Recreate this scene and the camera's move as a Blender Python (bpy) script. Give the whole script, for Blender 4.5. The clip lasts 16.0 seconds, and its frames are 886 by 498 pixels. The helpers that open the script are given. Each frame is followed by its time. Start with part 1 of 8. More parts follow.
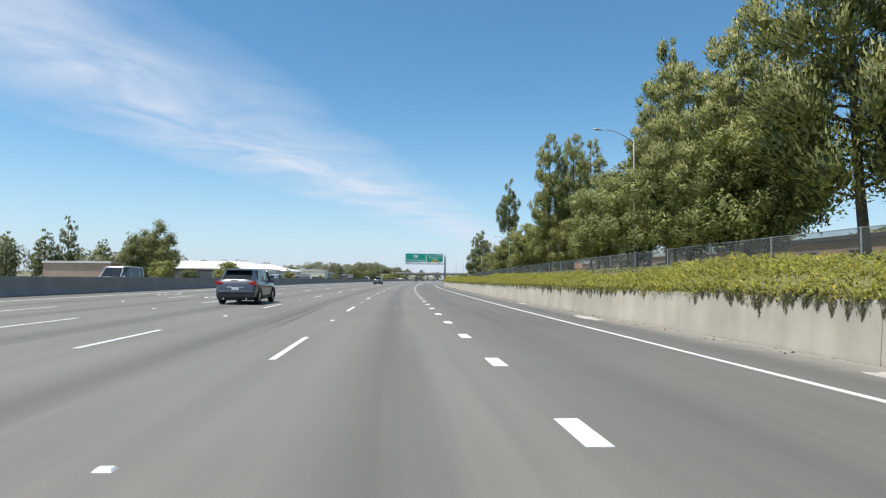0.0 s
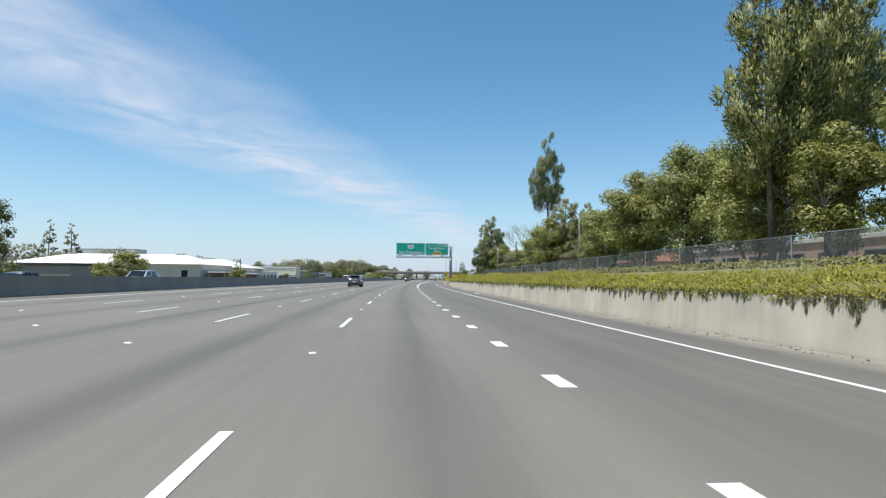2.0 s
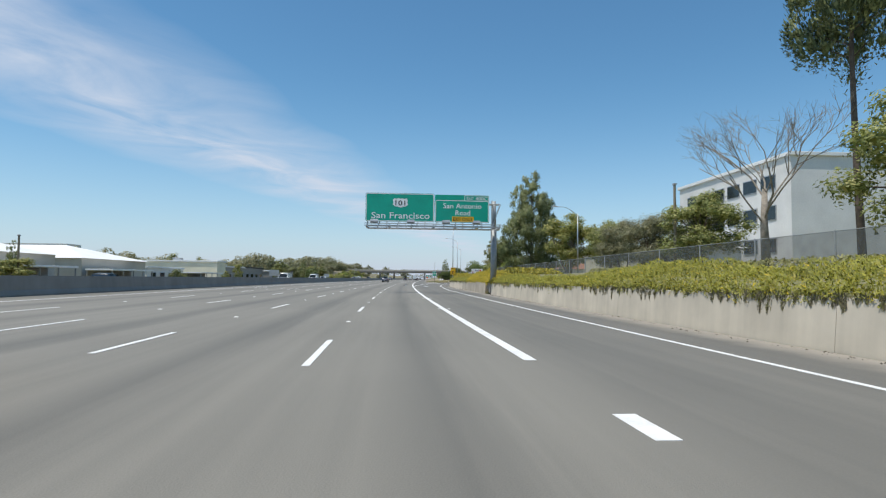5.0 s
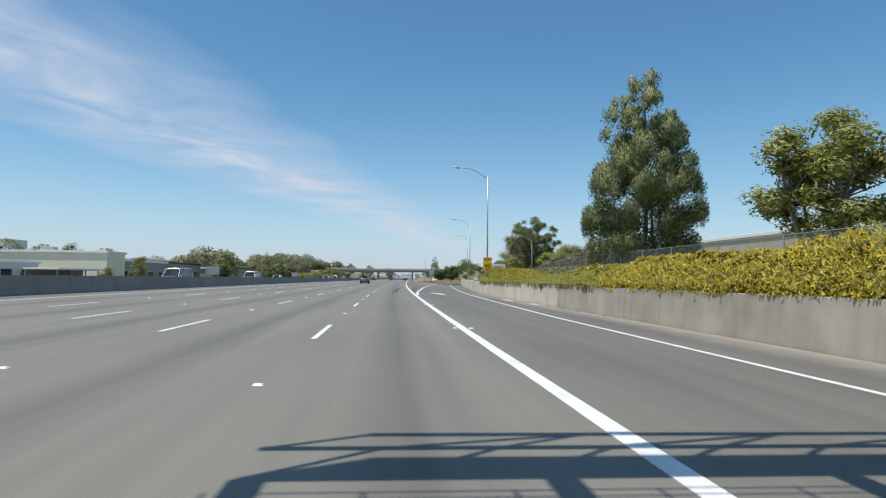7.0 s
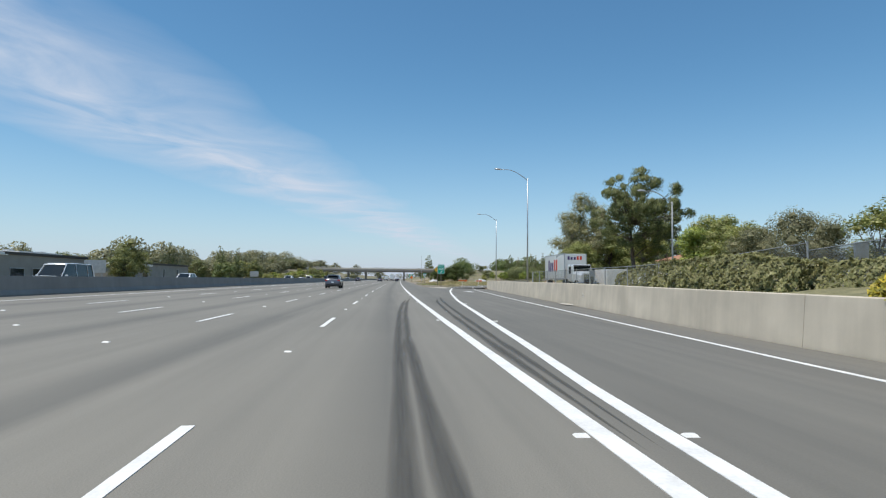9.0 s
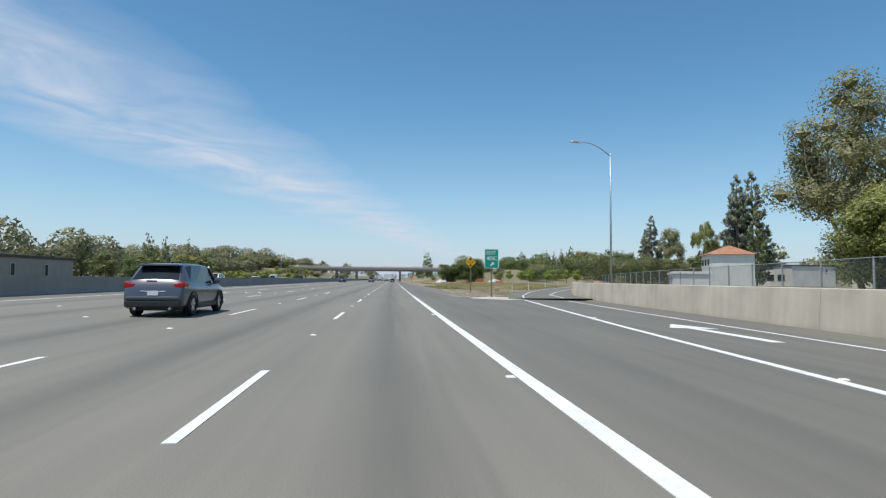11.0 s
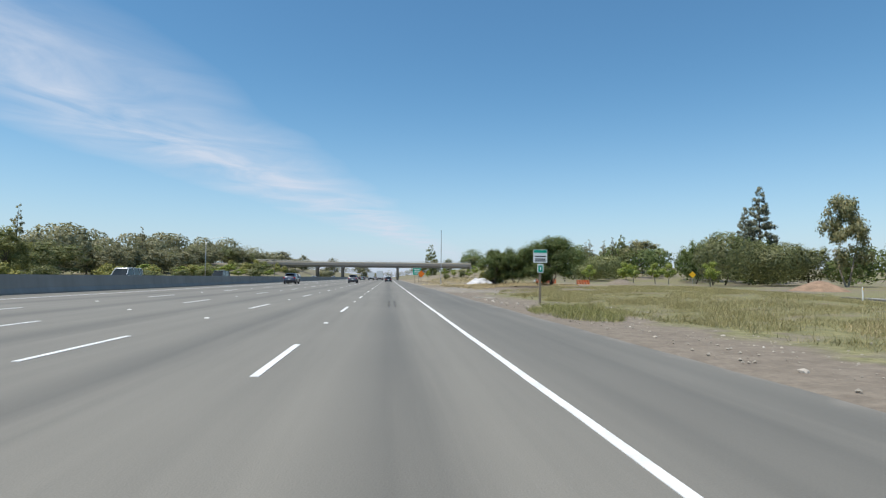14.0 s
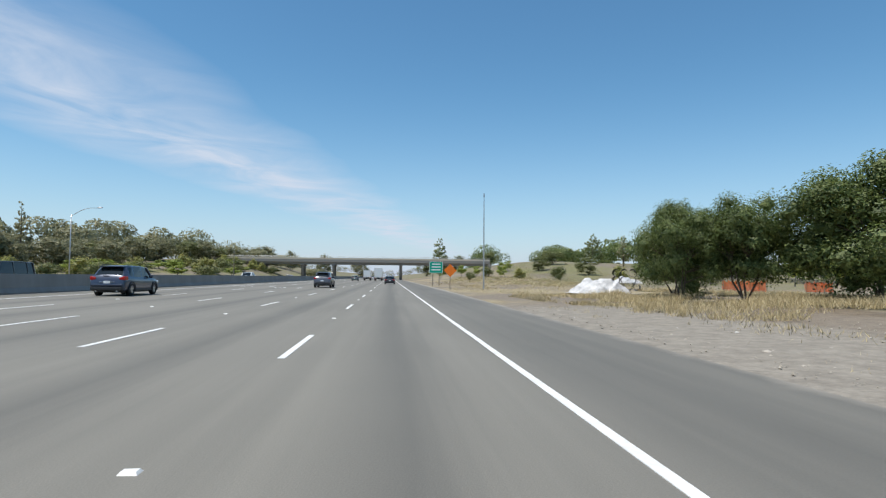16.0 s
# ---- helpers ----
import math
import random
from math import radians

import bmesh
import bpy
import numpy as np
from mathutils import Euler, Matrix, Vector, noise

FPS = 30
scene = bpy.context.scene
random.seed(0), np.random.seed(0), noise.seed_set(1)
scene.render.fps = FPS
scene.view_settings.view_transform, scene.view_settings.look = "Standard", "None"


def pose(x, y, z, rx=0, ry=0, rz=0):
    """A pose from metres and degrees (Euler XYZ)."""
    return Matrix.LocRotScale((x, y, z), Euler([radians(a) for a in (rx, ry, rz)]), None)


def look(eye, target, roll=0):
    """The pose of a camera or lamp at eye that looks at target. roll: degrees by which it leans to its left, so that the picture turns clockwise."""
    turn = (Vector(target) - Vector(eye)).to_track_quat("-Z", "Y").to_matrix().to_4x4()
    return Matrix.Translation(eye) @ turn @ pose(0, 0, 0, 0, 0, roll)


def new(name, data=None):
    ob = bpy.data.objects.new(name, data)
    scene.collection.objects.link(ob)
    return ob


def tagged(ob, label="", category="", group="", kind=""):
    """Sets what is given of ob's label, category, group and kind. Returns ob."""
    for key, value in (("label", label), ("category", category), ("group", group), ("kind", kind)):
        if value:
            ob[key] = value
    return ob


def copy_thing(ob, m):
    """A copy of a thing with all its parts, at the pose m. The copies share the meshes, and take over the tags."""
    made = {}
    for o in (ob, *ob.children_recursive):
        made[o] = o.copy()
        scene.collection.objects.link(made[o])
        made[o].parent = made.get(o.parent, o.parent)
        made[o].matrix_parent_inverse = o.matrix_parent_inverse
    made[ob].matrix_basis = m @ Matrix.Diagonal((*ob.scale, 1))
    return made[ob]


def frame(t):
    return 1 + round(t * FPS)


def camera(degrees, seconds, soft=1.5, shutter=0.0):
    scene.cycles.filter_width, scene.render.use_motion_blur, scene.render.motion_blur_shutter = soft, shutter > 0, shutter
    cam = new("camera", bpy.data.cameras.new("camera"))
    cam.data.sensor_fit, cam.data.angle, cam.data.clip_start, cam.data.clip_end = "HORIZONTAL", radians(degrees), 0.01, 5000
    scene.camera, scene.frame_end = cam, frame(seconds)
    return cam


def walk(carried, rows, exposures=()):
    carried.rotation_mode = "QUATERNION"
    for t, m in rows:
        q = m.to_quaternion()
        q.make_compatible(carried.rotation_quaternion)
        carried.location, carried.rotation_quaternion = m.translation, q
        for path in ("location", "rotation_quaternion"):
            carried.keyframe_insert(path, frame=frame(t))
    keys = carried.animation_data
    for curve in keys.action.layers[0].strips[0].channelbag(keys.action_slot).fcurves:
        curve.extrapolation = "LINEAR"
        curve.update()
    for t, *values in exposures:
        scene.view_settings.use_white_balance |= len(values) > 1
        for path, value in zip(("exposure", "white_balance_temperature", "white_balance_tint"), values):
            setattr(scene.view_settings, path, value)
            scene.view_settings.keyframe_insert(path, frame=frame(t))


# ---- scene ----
cam = camera(74.55, 16.0, soft=1.2)
walk(cam, [
    (0.0, pose(-1.785, 15.284, 1.365, 93.017, -0.499, 2.030)),
    (0.5, pose(-3.486, 28.153, 1.367, 92.989, -0.499, 1.602)),
    (1.0, pose(-5.117, 41.057, 1.370, 93.060, -0.499, 1.348)),
    (1.5, pose(-6.669, 54.023, 1.372, 93.022, -0.499, 0.998)),
    (2.0, pose(-8.130, 67.077, 1.373, 92.941, -0.499, 0.671)),
    (2.5, pose(-9.472, 80.245, 1.374, 92.866, -0.499, 0.192)),
    (3.0, pose(-10.731, 93.501, 1.375, 92.941, -0.499, -0.245)),
    (3.5, pose(-11.923, 106.822, 1.376, 92.901, -0.499, -0.491)),
    (4.0, pose(-13.048, 120.186, 1.377, 92.931, -0.499, -0.839)),
    (6.5, pose(-16.918, 187.779, 1.372, 92.906, -0.499, -3.036)),
    (7.0, pose(-17.481, 201.560, 1.371, 92.903, -0.499, -3.269)),
    (7.5, pose(-17.985, 215.356, 1.370, 92.967, -0.499, -3.439)),
    (8.0, pose(-18.430, 229.149, 1.370, 92.801, -0.499, -3.603)),
    (8.5, pose(-18.811, 242.923, 1.369, 92.884, -0.499, -3.891)),
    (9.0, pose(-19.137, 256.690, 1.368, 92.977, -0.499, -4.325)),
    (9.5, pose(-19.414, 270.459, 1.368, 93.071, -0.499, -4.586)),
    (10.0, pose(-19.645, 284.241, 1.367, 92.971, -0.499, -4.624)),
    (12.5, pose(-20.470, 354.212, 1.370, 93.013, -0.499, -5.371)),
    (13.0, pose(-20.475, 368.371, 1.369, 92.844, -0.499, -5.338)),
    (13.5, pose(-20.469, 382.546, 1.369, 92.821, -0.499, -5.362)),
    (14.0, pose(-20.464, 396.733, 1.368, 92.823, -0.499, -5.396)),
    (14.5, pose(-20.466, 410.931, 1.368, 92.795, -0.499, -5.419)),
    (15.0, pose(-20.476, 425.136, 1.368, 92.824, -0.499, -5.399)),
    (15.5, pose(-20.494, 439.347, 1.368, 92.732, -0.499, -5.283)),
    (16.0, pose(-20.516, 453.560, 1.368, 92.766, -0.499, -5.295)),
], [(0.0, 0.08), (2.0, 0.05), (3.0, 0.01), (4.0, -0.05), (6.5, -0.13), (10.0, -0.12), (12.5, -0.09), (13.5, -0.06), (16.0, -0.05)])

import itertools

# the line of the freeway: curvature at every 50 m, bending to the right, then straight
KNOTS = [-25 + 50 * i for i in range(17)]
KAPPA = [4.05, 4.04, 4.47, 4.44, 4.16, 3.18, 2.88, 1.70, 0.59, 0.19, 0.15, 0.15, 0.08, 0.04, 0.02, 0.01, 0.01]
_s = np.arange(-25, 776, 1.0)
_k = np.interp(_s, KNOTS, KAPPA) * 1e-4
_th = np.concatenate([[0], np.cumsum((_k[1:] + _k[:-1]) / 2)])
_th -= np.interp(450, _s, _th)
_mid = (_th[1:] + _th[:-1]) / 2
_x = np.concatenate([[0], np.cumsum(np.sin(_mid))])
_y = np.concatenate([[0], np.cumsum(np.cos(_mid))])
_x -= np.interp(0, _s, _x)
_y -= np.interp(0, _s, _y)
FALL = -0.0154  # the carriageway falls to the right


def heading(s):
    return float(np.interp(s, _s, _th))


def at(s, n, z=0.0):
    """Place at s metres along the lane's middle, n metres to its right."""
    h = heading(s)
    c = min(max(s, -25), 775)
    e = s - c
    return Vector((np.interp(c, _s, _x) + e * math.sin(h) + n * math.cos(h),
                   np.interp(c, _s, _y) + e * math.cos(h) - n * math.sin(h), z))


def spot(s, n, z=0.0, turn=0.0, scale=1.0):
    """Pose of a thing beside the road: its y runs along the road, turned left by turn degrees."""
    p = at(s, n, z)
    return pose(p.x, p.y, p.z, 0, 0, turn - math.degrees(heading(s))) @ Matrix.Scale(scale, 4)


def smooth(a, b, x):
    u = min(max((x - a) / (b - a), 0.0), 1.0)
    return u * u * (3 - 2 * u)


WALL_S = [-200, 255, 265, 277, 296, 320, 340, 357, 370, 382, 395, 419, 440, 480, 520]
WALL_N = [9.15, 9.15, 9.5, 10.2, 11.9, 13.8, 15.2, 16.6, 18.4, 22.0, 27.2, 37.5, 41.0, 42.0, 42.0]
EDGE_S = [-200, 225, 250, 267, 287, 304, 320, 340, 357, 369, 383, 400, 420, 560]
EDGE_N = [6.2, 6.25, 6.9, 7.5, 8.8, 9.8, 10.9, 12.2, 13.7, 15.6, 20.3, 27.0, 35.0, 92.0]
GORE_S = [250, 264, 270, 281, 296, 314, 330, 347, 357, 366, 380, 400, 420, 560]
GORE_N = [2.05, 2.55, 3.0, 3.7, 4.6, 6.0, 7.4, 9.2, 10.3, 12.2, 16.2, 23.0, 31.5, 88.0]


def wall_n(s):
    return float(np.interp(s, WALL_S, WALL_N))


def edge_n(s):
    return float(np.interp(s, EDGE_S, EDGE_N))


def gore_n(s):
    return float(np.interp(s, GORE_S, GORE_N))


def road_z(n):
    if n > -19.5:
        return FALL * n
    return 0.30 - 0.0154 * (-19.5 - n)


def terrain(s, n):
    """Height of the bare ground beside the road."""
    z = road_z(n) if -40 < n < 9 else (-0.14 if n > 0 else -0.05)
    if n > 9:
        g_ = gore_n(s)
        u = 0.55 * smooth(8, 20, n) * smooth(390, 440, s) * (1 - smooth(g_ - 12, g_ - 3.5, n))
        z += u + 6.8 * smooth(26, 62, n) * smooth(585, 705, s) + 1.3 * smooth(10, 30, n) * smooth(540, 660, s)
    if n < -40:
        z += 6.6 * smooth(-43, -72, n) * smooth(560, 700, s)
        z += 1.2 * smooth(-42, -55, n) * smooth(500, 560, s)
    if n > 60:
        z += 6.0 * smooth(400, 1400, n)
    if n < -60:
        z += 8.0 * smooth(-500, -1400, n)
    return z


def bank(s, d):
    """Height of the bank d metres behind the retaining wall."""
    low = 1 - smooth(262, 300, s)
    gone = 1 - smooth(400, 450, s)
    return (1.0 * low + 0.25 * (1 - low) + (1.05 * low + 0.1) * smooth(0.5, 11.5, d) + 0.4 * smooth(12, 30, d)) * gone


# ---- sky and sun ----
world = bpy.data.worlds.new("sky")
scene.world = world
world.use_nodes = True
wn, wl = world.node_tree.nodes, world.node_tree.links
wn.clear()
SUN_EL, SUN_AZ = 70.0, -118.0  # degrees; the azimuth from the end of the road, to the right


def wnode(kind, **kw):
    n = wn.new(kind)
    for k, v in kw.items():
        n.inputs[k].default_value = v
    return n


def wmath(op, a, b=None, c=None):
    n = wn.new("ShaderNodeMath")
    n.operation = op
    for i, v in enumerate((a, b, c)):
        if v is None:
            continue
        if isinstance(v, (int, float)):
            n.inputs[i].default_value = v
        else:
            wl.new(v, n.inputs[i])
    return n.outputs[0]


sky = wn.new("ShaderNodeTexSky")
sky.sky_type = "NISHITA"
sky.sun_disc = False
sky.sun_elevation = radians(SUN_EL)
sky.sun_rotation = radians(SUN_AZ)
sky.air_density, sky.dust_density, sky.ozone_density = 1.0, 0.3, 2.5
tc = wn.new("ShaderNodeTexCoord")
sep = wn.new("ShaderNodeSeparateXYZ")
wl.new(tc.outputs["Generated"], sep.inputs[0])
up = wmath("MAXIMUM", sep.outputs[2], 0.012)
cx_, cy_ = wmath("DIVIDE", sep.outputs[0], up), wmath("DIVIDE", sep.outputs[1], up)
comb = wn.new("ShaderNodeCombineXYZ")
wl.new(cx_, comb.inputs[0])
wl.new(cy_, comb.inputs[1])
# a long cirrus streak, drawn out along one wind direction
turnm = wn.new("ShaderNodeMapping")
turnm.inputs["Rotation"].default_value = (0, 0, radians(11.5))
wl.new(comb.outputs[0], turnm.inputs["Vector"])
stretch = wn.new("ShaderNodeMapping")
stretch.inputs["Scale"].default_value = (0.95, 0.75, 1)
wl.new(turnm.outputs[0], stretch.inputs["Vector"])
wisps = wnode("ShaderNodeTexNoise", Scale=1.35, Detail=8.0, Roughness=0.56, Distortion=0.7)
wl.new(stretch.outputs[0], wisps.inputs["Vector"])
big = wnode("ShaderNodeTexNoise", Scale=0.55, Detail=3.0, Roughness=0.5, Distortion=0.3)
wl.new(comb.outputs[0], big.inputs["Vector"])
sepb = wn.new("ShaderNodeSeparateXYZ")
wl.new(turnm.outputs[0], sepb.inputs[0])
across = wmath("ADD", sepb.outputs[0], wmath("MULTIPLY", wmath("SUBTRACT", big.outputs[0], 0.5), 0.9))
bandd = wmath("ABSOLUTE", wmath("ADD", across, 2.42))
band = wmath("SUBTRACT", 1.0, wmath("DIVIDE", bandd, 1.0))
band = wmath("MAXIMUM", band, 0.0)
veil = wmath("MULTIPLY", wmath("MAXIMUM", wmath("SUBTRACT", wisps.outputs[0], 0.24), 0.0), 1.9)
cover = wmath("MULTIPLY", wmath("POWER", band, 0.85), veil)
cover = wmath("MINIMUM", wmath("MULTIPLY", cover, 1.25), 0.86)
fade = wmath("MULTIPLY", wmath("MINIMUM", wmath("MULTIPLY", sep.outputs[2], 14.0), 1.0), cover)
mixs = wn.new("ShaderNodeMix")
mixs.data_type = "RGBA"
wl.new(wmath("MAXIMUM", fade, 0.0), mixs.inputs[0])
deep = wn.new("ShaderNodeHueSaturation")
deep.inputs["Saturation"].default_value = 1.10
clear_ = wn.new("ShaderNodeMix")
clear_.data_type, clear_.blend_type = "RGBA", "MULTIPLY"
clear_.inputs[0].default_value = 1.0
clear_.inputs[7].default_value = (1.05, 1.28, 1.27, 1)
wl.new(sky.outputs[0], clear_.inputs[6])
wl.new(clear_.outputs[2], deep.inputs["Color"])
# pale haze low over the horizon, the same all round
haze = wn.new("ShaderNodeMix")
haze.data_type = "RGBA"
low_ = wmath("POWER", wmath("MAXIMUM", wmath("SUBTRACT", 1.0, wmath("MULTIPLY", sep.outputs[2], 2.6)), 0.0), 3.0)
wl.new(wmath("MULTIPLY", low_, 0.85), haze.inputs[0])
wl.new(deep.outputs[0], haze.inputs[6])
haze.inputs[7].default_value = (5.05, 5.6, 7.5, 1)
wl.new(haze.outputs[2], mixs.inputs[6])
mixs.inputs[7].default_value = (6.1, 6.7, 7.8, 1)
bg = wn.new("ShaderNodeBackground")
bg.inputs["Strength"].default_value = 0.111
wl.new(mixs.outputs[2], bg.inputs[0])
wo = wn.new("ShaderNodeOutputWorld")
wl.new(bg.outputs[0], wo.inputs[0])

sun = new("sun", bpy.data.lights.new("sun", "SUN"))
sun.data.energy = 4.6
sun.data.angle = radians(0.5)
sun.data.color = (1.0, 0.95, 0.87)
sun.matrix_world = look((math.sin(radians(SUN_AZ)) * math.cos(radians(SUN_EL)) * 100,
                         math.cos(radians(SUN_AZ)) * math.cos(radians(SUN_EL)) * 100,
                         math.sin(radians(SUN_EL)) * 100), (0, 0, 0))


# ---- materials ----
def material(name):
    m = bpy.data.materials.new(name)
    m.use_nodes = True
    nt = m.node_tree
    return m, nt.nodes, nt.links, nt.nodes["Principled BSDF"]


def plain(name, colour, rough=0.6, metal=0.0, spread=0.15, scale=3.0, fine=40.0, bump=0.15, dirt=None, vary=0.0):
    """Paint, metal, concrete and the like: colour with variation at two scales and a fine relief."""
    m, n, l, b = material(name)
    tcn = n.new("ShaderNodeTexCoord")
    a = n.new("ShaderNodeTexNoise")
    a.inputs["Scale"].default_value, a.inputs["Detail"].default_value = scale, 5
    f = n.new("ShaderNodeTexNoise")
    f.inputs["Scale"].default_value, f.inputs["Detail"].default_value = fine, 3
    l.new(tcn.outputs["Object"], a.inputs["Vector"])
    l.new(tcn.outputs["Object"], f.inputs["Vector"])
    mul = n.new("ShaderNodeMath")
    mul.operation = "MULTIPLY_ADD"
    mul.inputs[1].default_value = 0.65
    l.new(a.outputs[0], mul.inputs[0])
    m2 = n.new("ShaderNodeMath")
    m2.operation = "MULTIPLY"
    m2.inputs[1].default_value = 0.35
    l.new(f.outputs[0], m2.inputs[0])
    l.new(m2.outputs[0], mul.inputs[2])
    fac = mul.outputs[0]
    if vary:
        oi = n.new("ShaderNodeObjectInfo")
        m3 = n.new("ShaderNodeMath")
        m3.operation = "MULTIPLY_ADD"
        m3.inputs[1].default_value = vary
        l.new(oi.outputs["Random"], m3.inputs[0])
        l.new(fac, m3.inputs[2])
        fac = m3.outputs[0]
    ramp = n.new("ShaderNodeValToRGB")
    lo = dirt if dirt else [c * (1 - spread * 1.6) for c in colour]
    hi = [min(c * (1 + spread), 1) for c in colour]
    ramp.color_ramp.elements[0].position, ramp.color_ramp.elements[1].position = 0.3, 0.68
    ramp.color_ramp.elements[0].color, ramp.color_ramp.elements[1].color = (*lo, 1), (*hi, 1)
    l.new(fac, ramp.inputs[0])
    l.new(ramp.outputs[0], b.inputs["Base Color"])
    b.inputs["Roughness"].default_value, b.inputs["Metallic"].default_value = rough, metal
    if bump:
        bp = n.new("ShaderNodeBump")
        bp.inputs["Strength"].default_value, bp.inputs["Distance"].default_value = bump, 0.02
        l.new(f.outputs[0], bp.inputs["Height"])
        l.new(bp.outputs[0], b.inputs["Normal"])
    return m


def glass(name, colour, rough=0.06):
    m, n, l, b = material(name)
    b.inputs["Base Color"].default_value = (*colour, 1)
    b.inputs["Roughness"].default_value = rough
    b.inputs["IOR"].default_value = 1.5
    return m


def leaf(name, dark, light, tip, through_=0.35):
    """Leaves: every leaf its own tint, some of them turned to the tip colour, light passing through."""
    m, n, l, b = material(name)
    g = n.new("ShaderNodeNewGeometry")
    ramp = n.new("ShaderNodeValToRGB")
    e = ramp.color_ramp.elements
    e[0].position, e[0].color = 0.0, (*dark, 1)
    e[1].position, e[1].color = 0.6, (*light, 1)
    e2 = e.new(0.97)
    e2.color = (*tip, 1)
    l.new(g.outputs["Random Per Island"], ramp.inputs[0])
    big_ = n.new("ShaderNodeTexNoise")
    big_.inputs["Scale"].default_value = 0.35
    tcn = n.new("ShaderNodeTexCoord")
    l.new(tcn.outputs["Object"], big_.inputs["Vector"])
    hsv = n.new("ShaderNodeHueSaturation")
    mr = n.new("ShaderNodeMapRange")
    mr.inputs[3].default_value, mr.inputs[4].default_value = 0.78, 1.25
    l.new(big_.outputs[0], mr.inputs[0])
    l.new(mr.outputs[0], hsv.inputs["Value"])
    l.new(ramp.outputs[0], hsv.inputs["Color"])
    l.new(hsv.outputs[0], b.inputs["Base Color"])
    b.inputs["Roughness"].default_value = 0.55
    tr = n.new("ShaderNodeBsdfTranslucent")
    l.new(hsv.outputs[0], tr.inputs[0])
    mx = n.new("ShaderNodeMixShader")
    mx.inputs[0].default_value = through_
    l.new(b.outputs[0], mx.inputs[1])
    l.new(tr.outputs[0], mx.inputs[2])
    l.new(mx.outputs[0], n["Material Output"].inputs[0])
    return m


def asphalt_material():
    """Worn grey asphalt: a dark oily band along each lane's middle, paler wheel tracks, long streaks, grit. u: across, v: along."""
    m, n, l, b = material("asphalt")
    uv = n.new("ShaderNodeUVMap")
    sp = n.new("ShaderNodeSeparateXYZ")
    l.new(uv.outputs[0], sp.inputs[0])

    def mth(op, a, bb=None, cc=None):
        q = n.new("ShaderNodeMath")
        q.operation = op
        for i, v in enumerate((a, bb, cc)):
            if v is None:
                continue
            if isinstance(v, (int, float)):
                q.inputs[i].default_value = v
            else:
                l.new(v, q.inputs[i])
        return q.outputs[0]

    def nz(scale, vec, detail=4.0, rough=0.55):
        q = n.new("ShaderNodeTexNoise")
        q.inputs["Scale"].default_value, q.inputs["Detail"].default_value, q.inputs["Roughness"].default_value = scale, detail, rough
        l.new(vec, q.inputs["Vector"])
        return q.outputs[0]

    lng = n.new("ShaderNodeMapping")
    lng.inputs["Scale"].default_value = (1.0, 0.03, 1)
    l.new(uv.outputs[0], lng.inputs[0])
    streak = nz(2.2, lng.outputs[0], 6)
    patch = nz(0.11, uv.outputs[0], 4)
    grit = nz(55.0, uv.outputs[0], 2)
    wob = mth("MULTIPLY", mth("SUBTRACT", streak, 0.5), 0.9)
    lane = mth("FRACT", mth("DIVIDE", mth("ADD", mth("ADD", sp.outputs[0], 1.83 + 36.6), wob), 3.66))
    mid = mth("ABSOLUTE", mth("SUBTRACT", lane, 0.5))
    oil = mth("MAXIMUM", mth("SUBTRACT", 1.0, mth("DIVIDE", mid, 0.20)), 0.0)
    oil = mth("MULTIPLY", oil, mth("ADD", 0.35, streak))
    inlane = mth("LESS_THAN", sp.outputs[0], 1.7)
    oil = mth("MULTIPLY", oil, mth("ADD", 0.25, mth("MULTIPLY", inlane, 0.75)))
    v = mth("ADD", 0.62, mth("MULTIPLY", mth("SUBTRACT", patch, 0.5), 0.30))
    v = mth("ADD", v, mth("MULTIPLY", mth("SUBTRACT", streak, 0.5), 0.42))
    v = mth("ADD", v, mth("MULTIPLY", mth("SUBTRACT", grit, 0.5), 0.30))
    v = mth("SUBTRACT", v, mth("MULTIPLY", oil, 0.34))
    shoulder = mth("MINIMUM", mth("MAXIMUM", mth("DIVIDE", mth("SUBTRACT", mth("ADD", sp.outputs[0], wob), 1.5), 1.1), 0.0), 1.0)
    v = mth("SUBTRACT", v, mth("MULTIPLY", shoulder, 0.20))
    ramp = n.new("ShaderNodeValToRGB")
    ramp.color_ramp.elements[0].color = (0.070, 0.068, 0.059, 1)
    ramp.color_ramp.elements[1].color = (0.277, 0.255, 0.210, 1)
    l.new(v, ramp.inputs[0])
    # pale dust swept up along the foot of the wall
    dn = mth("ADD", mth("SUBTRACT", sp.outputs[0], 7.55), mth("MULTIPLY", mth("SUBTRACT", nz(0.9, uv.outputs[0], 5), 0.5), 1.5))
    dust = mth("MULTIPLY", mth("MINIMUM", mth("MAXIMUM", mth("DIVIDE", dn, 1.3), 0.0), 1.0), 0.85)
    dust = mth("MULTIPLY", dust, mth("LESS_THAN", sp.outputs[1], 262.0))
    # and over the ragged outer edge of the pavement past the gore
    de = mth("ADD", mth("SUBTRACT", sp.outputs[0], 5.25), mth("MULTIPLY", mth("SUBTRACT", nz(0.7, uv.outputs[0], 6), 0.5), 1.6))
    de = mth("MULTIPLY", mth("MINIMUM", mth("MAXIMUM", mth("DIVIDE", de, 0.8), 0.0), 1.0), mth("GREATER_THAN", sp.outputs[1], 362.0))
    de = mth("MULTIPLY", de, mth("LESS_THAN", sp.outputs[0], 7.5))
    dust = mth("MAXIMUM", dust, mth("MULTIPLY", de, 0.9))
    dm = n.new("ShaderNodeMix")
    dm.data_type = "RGBA"
    l.new(dust, dm.inputs[0])
    l.new(ramp.outputs[0], dm.inputs[6])
